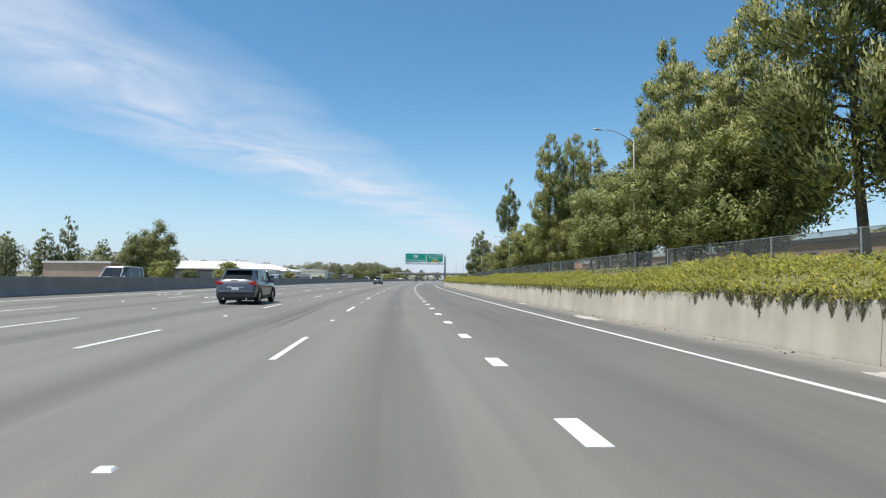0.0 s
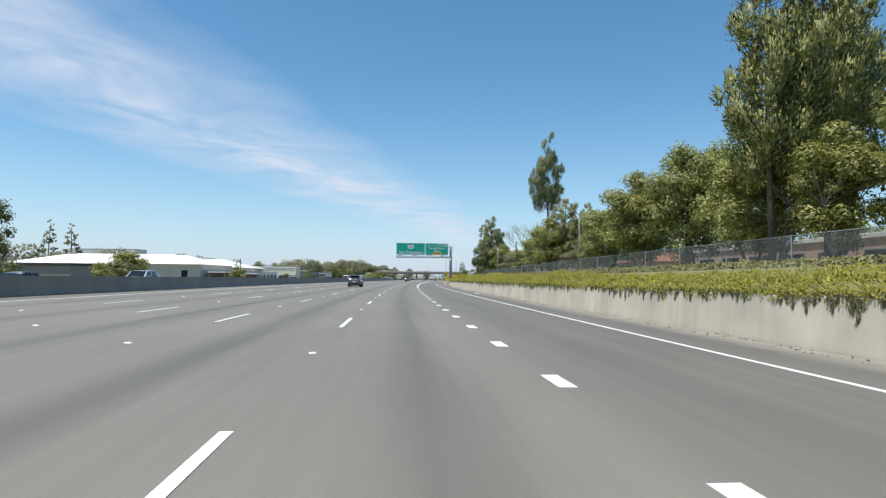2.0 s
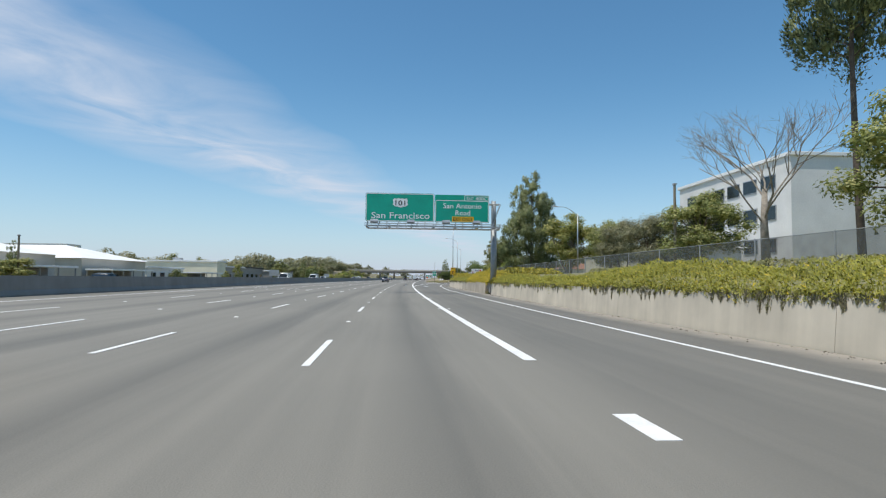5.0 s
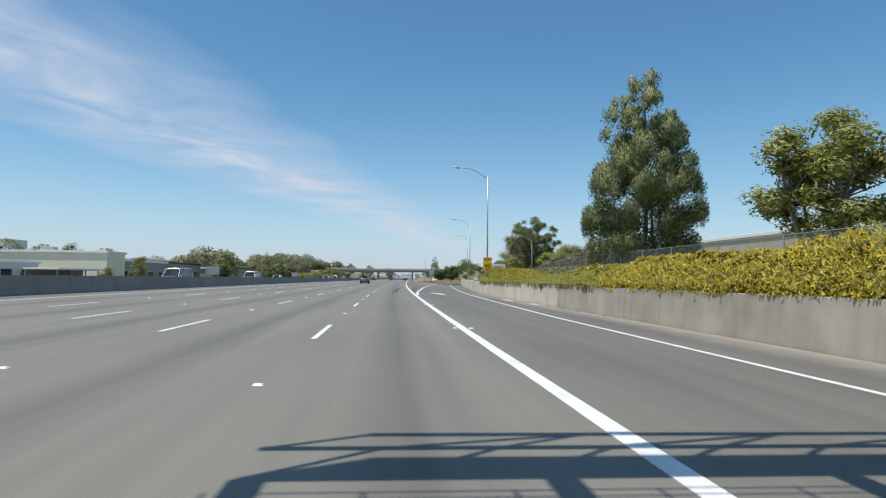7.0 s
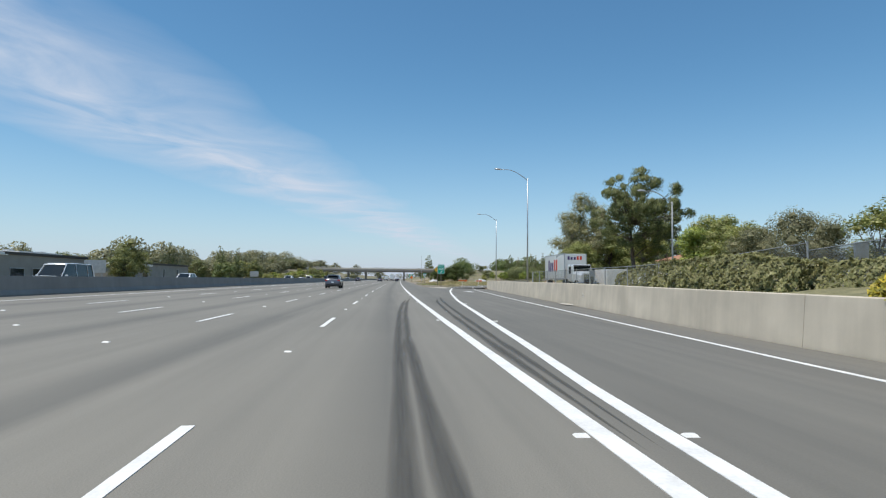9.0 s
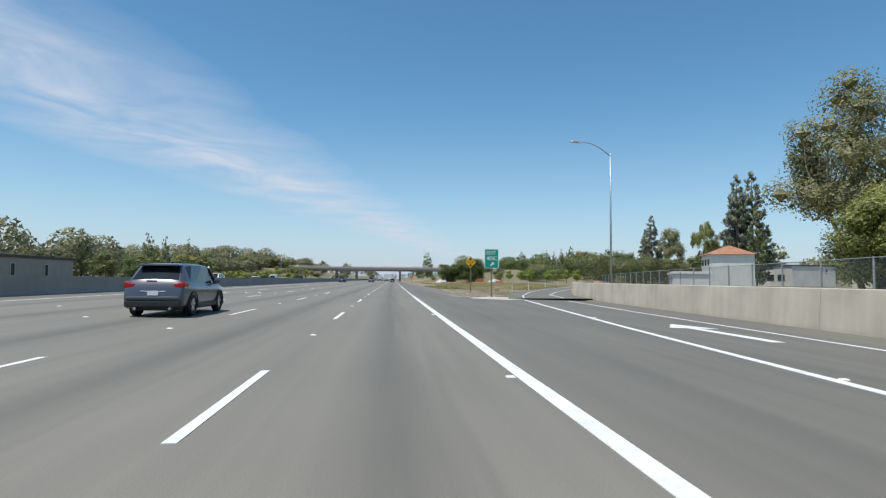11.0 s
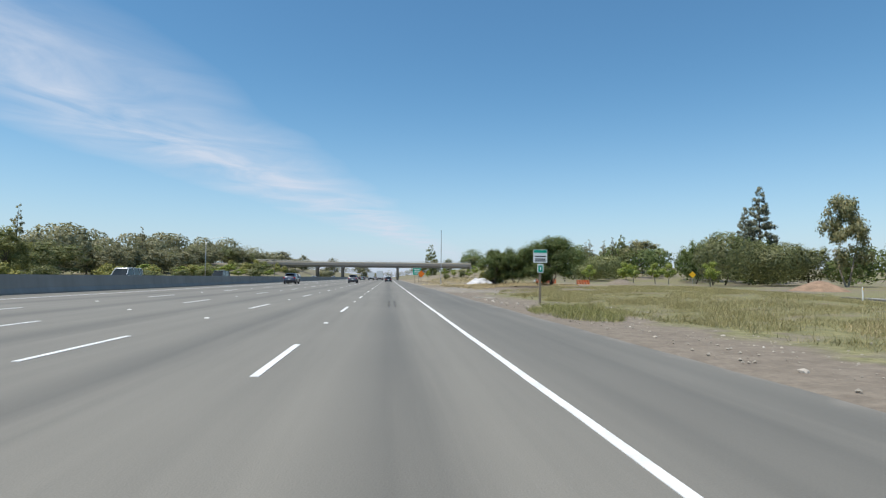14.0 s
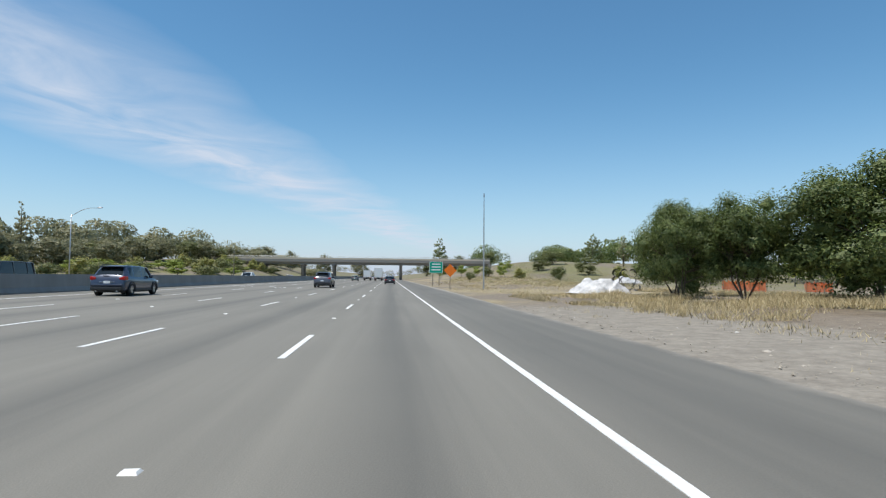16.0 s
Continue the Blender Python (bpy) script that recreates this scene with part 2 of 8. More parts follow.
    dm.inputs[7].default_value = (0.33, 0.295, 0.245, 1)
    l.new(dm.outputs[2], b.inputs["Base Color"])
    b.inputs["Roughness"].default_value = 0.76
    b.inputs["Specular IOR Level"].default_value = 0.55
    bp = n.new("ShaderNodeBump")
    bp.inputs["Strength"].default_value, bp.inputs["Distance"].default_value = 0.35, 0.01
    l.new(grit, bp.inputs["Height"])
    l.new(bp.outputs[0], b.inputs["Normal"])
    return m


def ground_material():
    """Bare brown earth, grey gravel, dry straw and low green weeds, each in its own patches beside the road."""
    m, n, l, b = material("ground_earth")
    geo = n.new("ShaderNodeNewGeometry")
    sp = n.new("ShaderNodeSeparateXYZ")
    l.new(geo.outputs["Position"], sp.inputs[0])

    def nz(scale, detail, rough=0.55):
        q = n.new("ShaderNodeTexNoise")
        q.inputs["Scale"].default_value, q.inputs["Detail"].default_value, q.inputs["Roughness"].default_value = scale, detail, rough
        l.new(geo.outputs["Position"], q.inputs["Vector"])
        return q.outputs[0]

    def mth(op, a, bb=None):
        q = n.new("ShaderNodeMath")
        q.operation = op
        for i, v in enumerate((a, bb)):
            if v is None:
                continue
            if isinstance(v, (int, float)):
                q.inputs[i].default_value = v
            else:
                l.new(v, q.inputs[i])
        return q.outputs[0]

    def step(x, lo, hi):
        q = n.new("ShaderNodeMapRange")
        q.interpolation_type = "SMOOTHSTEP"
        l.new(x, q.inputs[0])
        q.inputs[1].default_value, q.inputs[2].default_value = lo, hi
        return q.outputs[0]

    def blend(f, a, c):
        q = n.new("ShaderNodeMix")
        q.data_type = "RGBA"
        l.new(f, q.inputs[0])
        for i, v in ((6, a), (7, c)):
            if isinstance(v, tuple):
                q.inputs[i].default_value = (*v, 1)
            else:
                l.new(v, q.inputs[i])
        return q.outputs[2]

    p0 = at(470, 0)
    cloud, lump, fine, tuftn = nz(0.07, 5), nz(0.5, 5), nz(9.0, 4), nz(2.2, 4, 0.65)
    wob = mth("MULTIPLY", mth("SUBTRACT", lump, 0.5), 5.0)
    across_ = mth("ADD", mth("SUBTRACT", sp.outputs[0], p0.x), wob)
    along = mth("ADD", mth("SUBTRACT", sp.outputs[1], p0.y - 470), mth("MULTIPLY", wob, 2.0))
    earth = blend(step(tuftn, 0.3, 0.7), (0.185, 0.150, 0.112), (0.250, 0.207, 0.156))
    green = blend(step(tuftn, 0.35, 0.7), (0.160, 0.155, 0.066), (0.280, 0.258, 0.118))
    straw = blend(step(tuftn, 0.3, 0.7), (0.260, 0.210, 0.120), (0.400, 0.330, 0.200))
    gravel = blend(step(tuftn, 0.3, 0.7), (0.225, 0.198, 0.160), (0.315, 0.280, 0.228))
    col = blend(step(mth("ADD", mth("MULTIPLY", cloud, 0.6), mth("MULTIPLY", lump, 0.4)), 0.42, 0.56), earth, green)
    # the field beside the ramp: grass behind a strip of bare earth, then straw and a gravel pad
    col = blend(mth("MULTIPLY", mth("MULTIPLY", step(along, 352, 360), mth("SUBTRACT", 1.0, step(along, 404, 416))), mth("GREATER_THAN", mth("SUBTRACT", sp.outputs[0], p0.x), 4.0)), col, blend(step(lump, 0.52, 0.66), earth, green))
    field = mth("MULTIPLY", step(across_, 8.6, 10.4), mth("MULTIPLY", step(along, 402, 416), mth("SUBTRACT", 1.0, step(along, 452, 462))))
    col = blend(field, col, blend(step(lump, 0.33, 0.50), earth, green))
    verge = mth("MULTIPLY", step(along, 372, 392), mth("SUBTRACT", 1.0, step(across_, 8.6, 10.2)))
    side = mth("GREATER_THAN", mth("SUBTRACT", sp.outputs[0], p0.x), 4.0)
    col = blend(mth("MULTIPLY", verge, side), col, earth)
    dry = mth("MULTIPLY", mth("MULTIPLY", step(along, 478, 486), side), mth("SUBTRACT", 1.0, step(along, 700, 760)))
    col = blend(mth("MULTIPLY", dry, mth("SUBTRACT", 1.0, step(across_, 34, 44))), col, blend(step(cloud, 0.42, 0.56), straw, earth))
    bare = mth("MULTIPLY", mth("MULTIPLY", step(along, 452, 460), mth("SUBTRACT", 1.0, step(along, 482, 490))), mth("MULTIPLY", side, mth("SUBTRACT", 1.0, step(across_, 20, 24))))
    col = blend(bare, col, earth)
    behind = mth("MULTIPLY", step(across_, 11.0, 12.0), mth("SUBTRACT", 1.0, step(along, 300, 320)))
    col = blend(mth("MULTIPLY", mth("MULTIPLY", behind, 0.8), step(sp.outputs[2], 0.5, 0.9)), col, green)
    pad = mth("MULTIPLY", mth("MULTIPLY", step(along, 455, 460), mth("SUBTRACT", 1.0, step(along, 480, 488))), mth("MULTIPLY", side, mth("SUBTRACT", 1.0, step(across_, 11.5, 13.5))))
    col = blend(pad, col, gravel)
    mul = n.new("ShaderNodeMix")
    mul.data_type, mul.blend_type = "RGBA", "MULTIPLY"
    mul.inputs[0].default_value = 0.7
    l.new(col, mul.inputs[6])
    r2 = n.new("ShaderNodeValToRGB")
    r2.color_ramp.elements[0].color, r2.color_ramp.elements[1].color = (0.55, 0.55, 0.55, 1), (1.3, 1.3, 1.3, 1)
    l.new(fine, r2.inputs[0])
    l.new(r2.outputs[0], mul.inputs[7])
    l.new(mul.outputs[2], b.inputs["Base Color"])
    b.inputs["Roughness"].default_value = 0.95
    bp = n.new("ShaderNodeBump")
    bp.inputs["Strength"].default_value, bp.inputs["Distance"].default_value = 0.6, 0.06
    l.new(fine, bp.inputs["Height"])
    l.new(bp.outputs[0], b.inputs["Normal"])
    return m


def concrete_material(name, colour, stain=0.5):
    """Cast concrete with run-off stains from the top, cloudy patches and pores."""
    m, n, l, b = material(name)
    uv = n.new("ShaderNodeUVMap")
    mp = n.new("ShaderNodeMapping")
    mp.inputs["Scale"].default_value = (1.3, 0.12, 1)
    l.new(uv.outputs[0], mp.inputs[0])

    def nz(scale, vec, detail):
        q = n.new("ShaderNodeTexNoise")
        q.inputs["Scale"].default_value, q.inputs["Detail"].default_value = scale, detail
        l.new(vec, q.inputs["Vector"])
        return q.outputs[0]

    run, cloud, pore = nz(1.6, mp.outputs[0], 6), nz(0.5, uv.outputs[0], 5), nz(30, uv.outputs[0], 2)
    sm = n.new("ShaderNodeMath")
    sm.operation = "MULTIPLY_ADD"
    sm.inputs[1].default_value = 0.30
    l.new(run, sm.inputs[0])
    s2 = n.new("ShaderNodeMath")
    s2.operation = "MULTIPLY_ADD"
    s2.inputs[1].default_value = 0.60
    l.new(cloud, s2.inputs[0])
    s3 = n.new("ShaderNodeMath")
    s3.operation = "MULTIPLY"
    s3.inputs[1].default_value = 0.05
    l.new(pore, s3.inputs[0])
    l.new(s3.outputs[0], s2.inputs[2])
    l.new(s2.outputs[0], sm.inputs[2])
    ramp = n.new("ShaderNodeValToRGB")
    ramp.color_ramp.elements[0].position, ramp.color_ramp.elements[1].position = 0.36, 0.62
    ramp.color_ramp.elements[0].color = (*[c * (1 - stain) for c in colour], 1)
    ramp.color_ramp.elements[1].color = (*colour, 1)
    l.new(sm.outputs[0], ramp.inputs[0])
    l.new(ramp.outputs[0], b.inputs["Base Color"])
    b.inputs["Roughness"].default_value = 0.88
    bp = n.new("ShaderNodeBump")
    bp.inputs["Strength"].default_value, bp.inputs["Distance"].default_value = 0.12, 0.01
    l.new(pore, bp.inputs["Height"])
    l.new(bp.outputs[0], b.inputs["Normal"])
    return m


def mesh_fabric(name, colour, cover_):
    """Chain-link wire too fine to be told apart: covers a share of what lies behind it."""
    m, n, l, b = material(name)
    b.inputs["Base Color"].default_value = (*colour, 1)
    b.inputs["Roughness"].default_value, b.inputs["Metallic"].default_value = 0.6, 0.3
    uv = n.new("ShaderNodeTexCoord")
    nzn = n.new("ShaderNodeTexNoise")
    nzn.inputs["Scale"].default_value = 1.4
    l.new(uv.outputs["Object"], nzn.inputs["Vector"])
    mr = n.new("ShaderNodeMapRange")
    mr.inputs[3].default_value, mr.inputs[4].default_value = cover_ - 0.12, cover_ + 0.12
    l.new(nzn.outputs[0], mr.inputs[0])
    l.new(mr.outputs[0], b.inputs["Alpha"])
    return m


ASPHALT = asphalt_material()
EARTH = ground_material()
CONCRETE = concrete_material("pale_concrete", (0.65, 0.575, 0.455), 0.30)
CONCRETE_STAINED = concrete_material("stained_concrete", (0.48, 0.42, 0.335), 0.38)
CONCRETE_GREY = concrete_material("grey_concrete", (0.30, 0.282, 0.255), 0.22)
PAINT = plain("road_paint", (0.78, 0.77, 0.73), 0.6, spread=0.12, scale=2, fine=25, dirt=(0.62, 0.61, 0.58))
STEEL = plain("galvanised_steel", (0.48, 0.49, 0.50), 0.42, 0.75, fine=18, bump=0.05)
POST_STEEL = plain("dull_steel_post", (0.36, 0.37, 0.37), 0.6, 0.4, bump=0.05)
WOOD = plain("weathered_wood_post", (0.25, 0.21, 0.15), 0.85, scale=6, fine=60, bump=0.4)
BARK = plain("bark", (0.13, 0.10, 0.075), 0.95, spread=0.3, scale=4, fine=20, bump=0.8)
BARK_PALE = plain("pale_bark", (0.30, 0.26, 0.21), 0.9, spread=0.3, scale=4, fine=20, bump=0.6)
WIRE_OPEN = mesh_fabric("open_chain_link_wire", (0.15, 0.155, 0.15), 0.26)
WIRE = mesh_fabric("chain_link_wire", (0.13, 0.135, 0.13), 0.5)


# ---- building helpers ----
def part(name, bm, mat, parent=None, label="", m=None):
    me = bpy.data.meshes.new(name)
    bm.to_mesh(me)
    bm.free()
    me.materials.append(mat)
    ob = new(name, me)
    if parent is not None:
        ob.parent = parent
    if m is not None:
        ob.matrix_basis = m
    if label:
        ob["label"] = label
    return ob


def smooth_shade(ob):
    ob.data.polygons.foreach_set("use_smooth", [True] * len(ob.data.polygons))
    return ob


def raw(name, verts, faces, mat, parent=None, uvs=None, shade=False):
    me = bpy.data.meshes.new(name)
    me.from_pydata([tuple(v) for v in verts], [], faces)
    if uvs is not None:
        lay = me.uv_layers.new(name="UVMap")
        idx_ = np.empty(len(me.loops), dtype=np.int32)
        me.loops.foreach_get("vertex_index", idx_)
        lay.data.foreach_set("uv", np.asarray(uvs, dtype=np.float32)[idx_].ravel())
    me.materials.append(mat)
    ob = new(name, me)
    if parent is not None:
        ob.parent = parent
    if shade:
        smooth_shade(ob)
    return ob


def thing(name, m, label, category, group="", kind=""):
    e = new(name)
    e.empty_display_size = 0.3
    e.matrix_basis = m
    return tagged(e, label, category, group, kind)


def box(bm, x0, x1, y0, y1, z0, z1, bevel=0.0, m=None):
    vs = [bm.verts.new((x, y, z)) for z in (z0, z1) for y in (y0, y1) for x in (x0, x1)]
    fs = [bm.faces.new([vs[i] for i in q]) for q in
          ((0, 2, 3, 1), (4, 5, 7, 6), (0, 1, 5, 4), (2, 6, 7, 3), (0, 4, 6, 2), (1, 3, 7, 5))]
    if bevel:
        es = {e for f in fs for e in f.edges}
        r = bmesh.ops.bevel(bm, geom=list(es), offset=bevel, segments=2, affect="EDGES", profile=0.5)
        vs = list({v for f in r["faces"] for v in f.verts} | {v for v in vs if v.is_valid})
    if m is not None:
        bmesh.ops.transform(bm, matrix=m, verts=[v for v in vs if v.is_valid])
    return bm


def boxm(*a, **k):
    return box(bmesh.new(), *a, **k)


def tube(bm, pts, radii, seg=8, cap=True):
    """A tapered round bar through the points."""
    pts = [Vector(p) for p in pts]
    rings = []
    for i, p in enumerate(pts):
        d = (pts[min(i + 1, len(pts) - 1)] - pts[max(i - 1, 0)]).normalized()
        a = Vector((0, 0, 1)) if abs(d.z) < 0.9 else Vector((1, 0, 0))
        u = d.cross(a).normalized()
        v = d.cross(u)
        rings.append([bm.verts.new(p + (u * math.cos(2 * math.pi * k / seg) + v * math.sin(2 * math.pi * k / seg)) * radii[i]) for k in range(seg)])
    for r0, r1 in zip(rings, rings[1:]):
        for k in range(seg):
            bm.faces.new((r0[k], r0[(k + 1) % seg], r1[(k + 1) % seg], r1[k]))
    if cap:
        bm.faces.new(rings[0][::-1])
        bm.faces.new(rings[-1])
    return bm


def sweep(name, s0, s1, step, profile, mat, parent=None, closed=True):
    """A body with the cross-section profile(s) = [(n, z), ...], drawn out along the road."""
    ss = list(np.arange(s0, s1, step)) + [s1]
    verts, uvs, faces, k = [], [], [], len(profile(s0))
    for s in ss:
        pr = profile(s)
        run = 0.0
        for i, (n, z) in enumerate(pr):
            if i:
                run += math.hypot(n - pr[i - 1][0], z - pr[i - 1][1])
            verts.append(at(s, n, z))
            uvs.append((s, run))
    for j in range(len(ss) - 1):
        for i in range(k if closed else k - 1):
            a, b_ = j * k + i, j * k + (i + 1) % k
            faces.append((a, a + k, b_ + k, b_))
    if closed:
        faces.append(tuple(range(k)))
        faces.append(tuple(range((len(ss) - 1) * k, len(ss) * k))[::-1])
    return raw(name, verts, faces, mat, parent, uvs)


# ---- the setting ----
def build_ground():
    rows = [-1500, -500, -150, -60] + list(np.arange(-40, 460, 6)) + list(np.arange(460, 800, 10)) + [850, 950, 1200, 1800, 3000, 4600]
    left = [-4000, -1800, -900, -500, -300, -200, -140, -110, -90, -78, -70, -62, -55, -49, -44, -40.5]
    mids = [-38, -30, -19.5, -10, 0, 4]
    behind = [0.35, 2, 4, 7, 9.5, 12, 15, 20, 28, 40, 60, 90, 140, 230, 290]
    far = [500, 900, 1800, 4000]
    verts = []

    def put(s, n, z):
        k = max(-300.0, min(300.0, n))
        p = at(s, k, z)
        p.x += n - k
        verts.append(p)

    for s in rows:
        for n in left:
            put(s, n, terrain(s, n) - 0.03)
        for n in mids:
            put(s, n, road_z(n) - 0.07)
        w = wall_n(s)
        e = min(w - 0.3, 5.6 if s > 366 else w - 0.3)
        put(s, e, road_z(e) - 0.07)
        put(s, e + 0.35, terrain(s, e + 0.35) - 0.03)
        put(s, w - 0.05, terrain(s, w - 0.05) - 0.03)
        for d in behind:
            n = w + d
            bump_ = 0.10 * (noise.noise((s * 0.13, n * 0.13, 0)) + 0.5 * noise.noise((s * 0.5, n * 0.5, 3)))
            put(s, n, max(terrain(s, n), 0) + bank(s, d) + bump_)
        for n in far:
            put(s, n, terrain(s, n) + 0.3)
    k = len(left) + len(mids) + 3 + len(behind) + len(far)
    faces = [(j * k + i, j * k + i + 1, (j + 1) * k + i + 1, (j + 1) * k + i) for j in range(len(rows) - 1) for i in range(k - 1)]
    return raw("ground", verts, faces, EARTH, shade=True)


tagged(build_ground(), "brown earth ground with dry straw and patchy green weeds", "ground", kind="structure")


def slab(name, s0, s1, step, left, right, lift, mat, thick=0.12, parent=None, zf=None):
    zf = zf or road_z
    ss = list(np.arange(s0, s1, step)) + [s1]
    verts, uvs, faces, k = [], [], [], 9
    for s in ss:
        a, b_ = left(s), right(s)
        for i in range(k):
            n = a + (b_ - a) * i / (k - 1)
            verts.append(at(s, n, zf(n) + lift))
            uvs.append((n, s))
        verts.append(at(s, b_, zf(b_) + lift - thick))
        uvs.append((b_, s))
        verts.append(at(s, a, zf(a) + lift - thick))
        uvs.append((a, s))
    k += 2
    for j in range(len(ss) - 1):
        for i in range(k):
            a, b_ = j * k + i, j * k + (i + 1) % k
            faces.append((a, b_, b_ + k, a + k))
    return raw(name, verts, faces, mat, parent, uvs)


def road_right(s):
    if s < 357:
        return wall_n(s) - 0.25
    return float(np.interp(s, [357, 360, 363, 372, 398, 430, 470, 520, 600, 4000], [16.0, 10.0, 6.1, 5.75, 5.4, 5.55, 5.6, 6.2, 6.2, 6.2])) + 0.12 * noise.noise((s * 0.3, 0, 0)) + 0.05 * noise.noise((s * 1.7, 5, 0))


road = slab("road", -300, 600, 1.5, lambda s: -19.3, road_right, 0.0, ASPHALT)
tagged(road, "worn grey asphalt freeway with dark oily bands along the lanes", "road", kind="structure")
far_road = slab("road", 600, 3500, 50, lambda s: -19.3, lambda s: 6.2, 0.0, ASPHALT)
tagged(far_road, "grey asphalt freeway running on under the overpass", "road", kind="structure")
other_road = slab("road", -300, 3500, 12, lambda s: -38.4, lambda s: -19.9, 0.0, ASPHALT)
tagged(other_road, "grey asphalt carriageway of the opposite direction", "road", kind="structure")


def ramp_z(n):
    return -0.10


def ramp_left(s):
    return gore_n(s) - 1.3


def ramp_right(s):
    return edge_n(s) + 2.2


ramp = slab("exit_ramp", 358, 560, 2, ramp_left, ramp_right, 0.035, ASPHALT, zf=ramp_z)
tagged(ramp, "grey asphalt exit ramp bending away beside a low wall", "road", kind="structure")


def strip_line(name, s0, s1, nf, width, parent, step=2.0, lift=0.007, zf=road_z):
    ss = list(np.arange(s0, s1, step)) + [s1]
    verts, faces = [], []
    for i, s in enumerate(ss):
        n = nf(s) + 0.012 * noise.noise((s * 0.4, nf(0) * 3, 1))
        w = width / 2 + 0.008 * noise.noise((s * 2.1, 7, 2))
        for q in (-w, w):
            verts.append(at(s, n + q, zf(n + q) + lift))
        for q in (w, -w):
            verts.append(at(s, n + q, zf(n + q) - 0.004))
    for j in range(len(ss) - 1):
        for i in range(4):
            a, b_ = j * 4 + i, j * 4 + (i + 1) % 4
            faces.append((a, b_, b_ + 4, a + 4))
    faces += [(3, 2, 1, 0), tuple(len(verts) - 4 + i for i in range(4))]
    return raw(name, verts, faces, PAINT, parent)


strip_line("lane_line", 157.8, 361.5, lambda s: 1.89, 0.23, road)
strip_line("edge_line", 361.5, 600, lambda s: 1.89, 0.125, road)
strip_line("edge_line", 600, 1500, lambda s: 1.89, 0.14, far_road, step=20)
strip_line("edge_line", -60, 357, edge_n, 0.14, road)
strip_line("edge_line", 359, 555, edge_n, 0.13, ramp, lift=0.045, zf=ramp_z)
strip_line("lane_line", 251, 357, gore_n, 0.21, road)
strip_line("edge_line", 359, 555, gore_n, 0.13, ramp, lift=0.045, zf=ramp_z)
strip_line("edge_line", -60, 1500, lambda s: -16.75, 0.13, road, step=6)
strip_line("edge_line", -60, 1500, lambda s: -36.0, 0.13, other_road, step=8)
strip_line("edge_line", -60, 1500, lambda s: -22.0, 0.13, other_road, step=8)

# broken lines: 3.7 m strokes every 14.6 m, each line with its own start
dash_bm = boxm(-0.062, 0.062, 0, 3.75, -0.004, 0.007)
dash = part("lane_dash", dash_bm, PAINT, road)
drop_bm = boxm(-0.125, 0.125, -0.5, 0.5, -0.004, 0.007)
drop = part("lane_drop_dash", drop_bm, PAINT, road)
dot_bm = boxm(-0.07, 0.07, -0.06, 0.06, -0.004, 0.02)
for v in dot_bm.verts:
    if v.co.z > 0:
        v.co.x *= 0.75
        v.co.y *= 0.6
dot = part("road_stud", dot_bm, PAINT, road)


def again(ob, s, n, zf=road_z, parent=None):
    o = ob.copy()
    scene.collection.objects.link(o)
    o.parent = parent or ob.parent
    o.matrix_basis = spot(s, n, zf(n))
    return o


first = {"dash": True, "drop": True, "dot": True}


def lay(kind, ob, s, n):
    if first[kind]:
        first[kind] = False
        ob.matrix_basis = spot(s, n, road_z(n))
    else:
        again(ob, s, n)


for k, ph in enumerate((-121.10, -119.96, -116.58, -111.15)):
    n = -1.83 - 3.66 * k
    for i in range(8, 66):
        s = ph + 14.63 * i
        if -20 < s < 800:
            lay("dash", dash, s, n)
            if s < 480:
                lay("dot", dot, s + 9.1, n)
s = 130.4 - 4.57 * 32
while s < 156:
    lay("drop", drop, s, 1.89)
    s += 4.57
for i in range(-2, 26):
    s = 122.0 + 14.63 * i
    if s < 156:
        lay("dot", dot, s + 9.0, 1.89)
    elif s < 362:
        lay("dot", dot, s + 9.0, 1.68)
        lay("dot", dot, s + 9.0, 2.12 if s < 250 else gore_n(s + 9) + 0.2)


def polygon_mark(name, outline, s, n, parent, zf=road_z):
    """A flat painted shape on the road, from an outline in metres (across, along)."""
    bm = bmesh.new()
    top = [bm.verts.new((x, y, 0.007)) for x, y in outline]
    bot = [bm.verts.new((x, y, -0.004)) for x, y in outline]
    bm.faces.new(top)
    for i in range(len(top)):
        bm.faces.new((top[i], bot[i], bot[(i + 1) % len(top)], top[(i + 1) % len(top)]))
    bmesh.ops.recalc_face_normals(bm, faces=bm.faces)
    return part(name, bm, PAINT, parent, m=spot(s, n, zf(n)))


# exit arrow, lane diamonds
ARROW = [(0.30, -3.2), (0.64, -3.2), (0.24, 0.95), (0.80, 0.80), (0.0, 2.8), (-0.66, 1.1), (-0.10, 1.0)]
polygon_mark("lane_arrow", ARROW, 256.6, 4.0, road)
polygon_mark("lane_arrow", ARROW, 372.0, 13.4, road).matrix_basis = spot(330, 9.6, road_z(9.6), turn=-6)


def diamond_mark(s, n):
    bm = bmesh.new()
    for a, b_ in (((0, -1.9), (0.6, 0)), ((0.6, 0), (0, 1.9)), ((0, 1.9), (-0.6, 0)), ((-0.6, 0), (0, -1.9))):
        pa, pb = Vector((*a, 0)), Vector((*b_, 0))
        u = (pb - pa).normalized()
        w = Vector((-u.y, u.x, 0)) * 0.075
        q = [pa - u * 0.05 + w, pb + u * 0.05 + w, pb + u * 0.05 - w, pa - u * 0.05 - w]
        bm.faces.new([bm.verts.new((p.x, p.y, 0.008)) for p in q])
    return part("lane_diamond", bm, PAINT, road, m=spot(s, n, road_z(n)))


for s in (52.5, 208.6, 361, 514):
    diamond_mark(s, -11.0)
    diamond_mark(s + 2.8, -14.9)

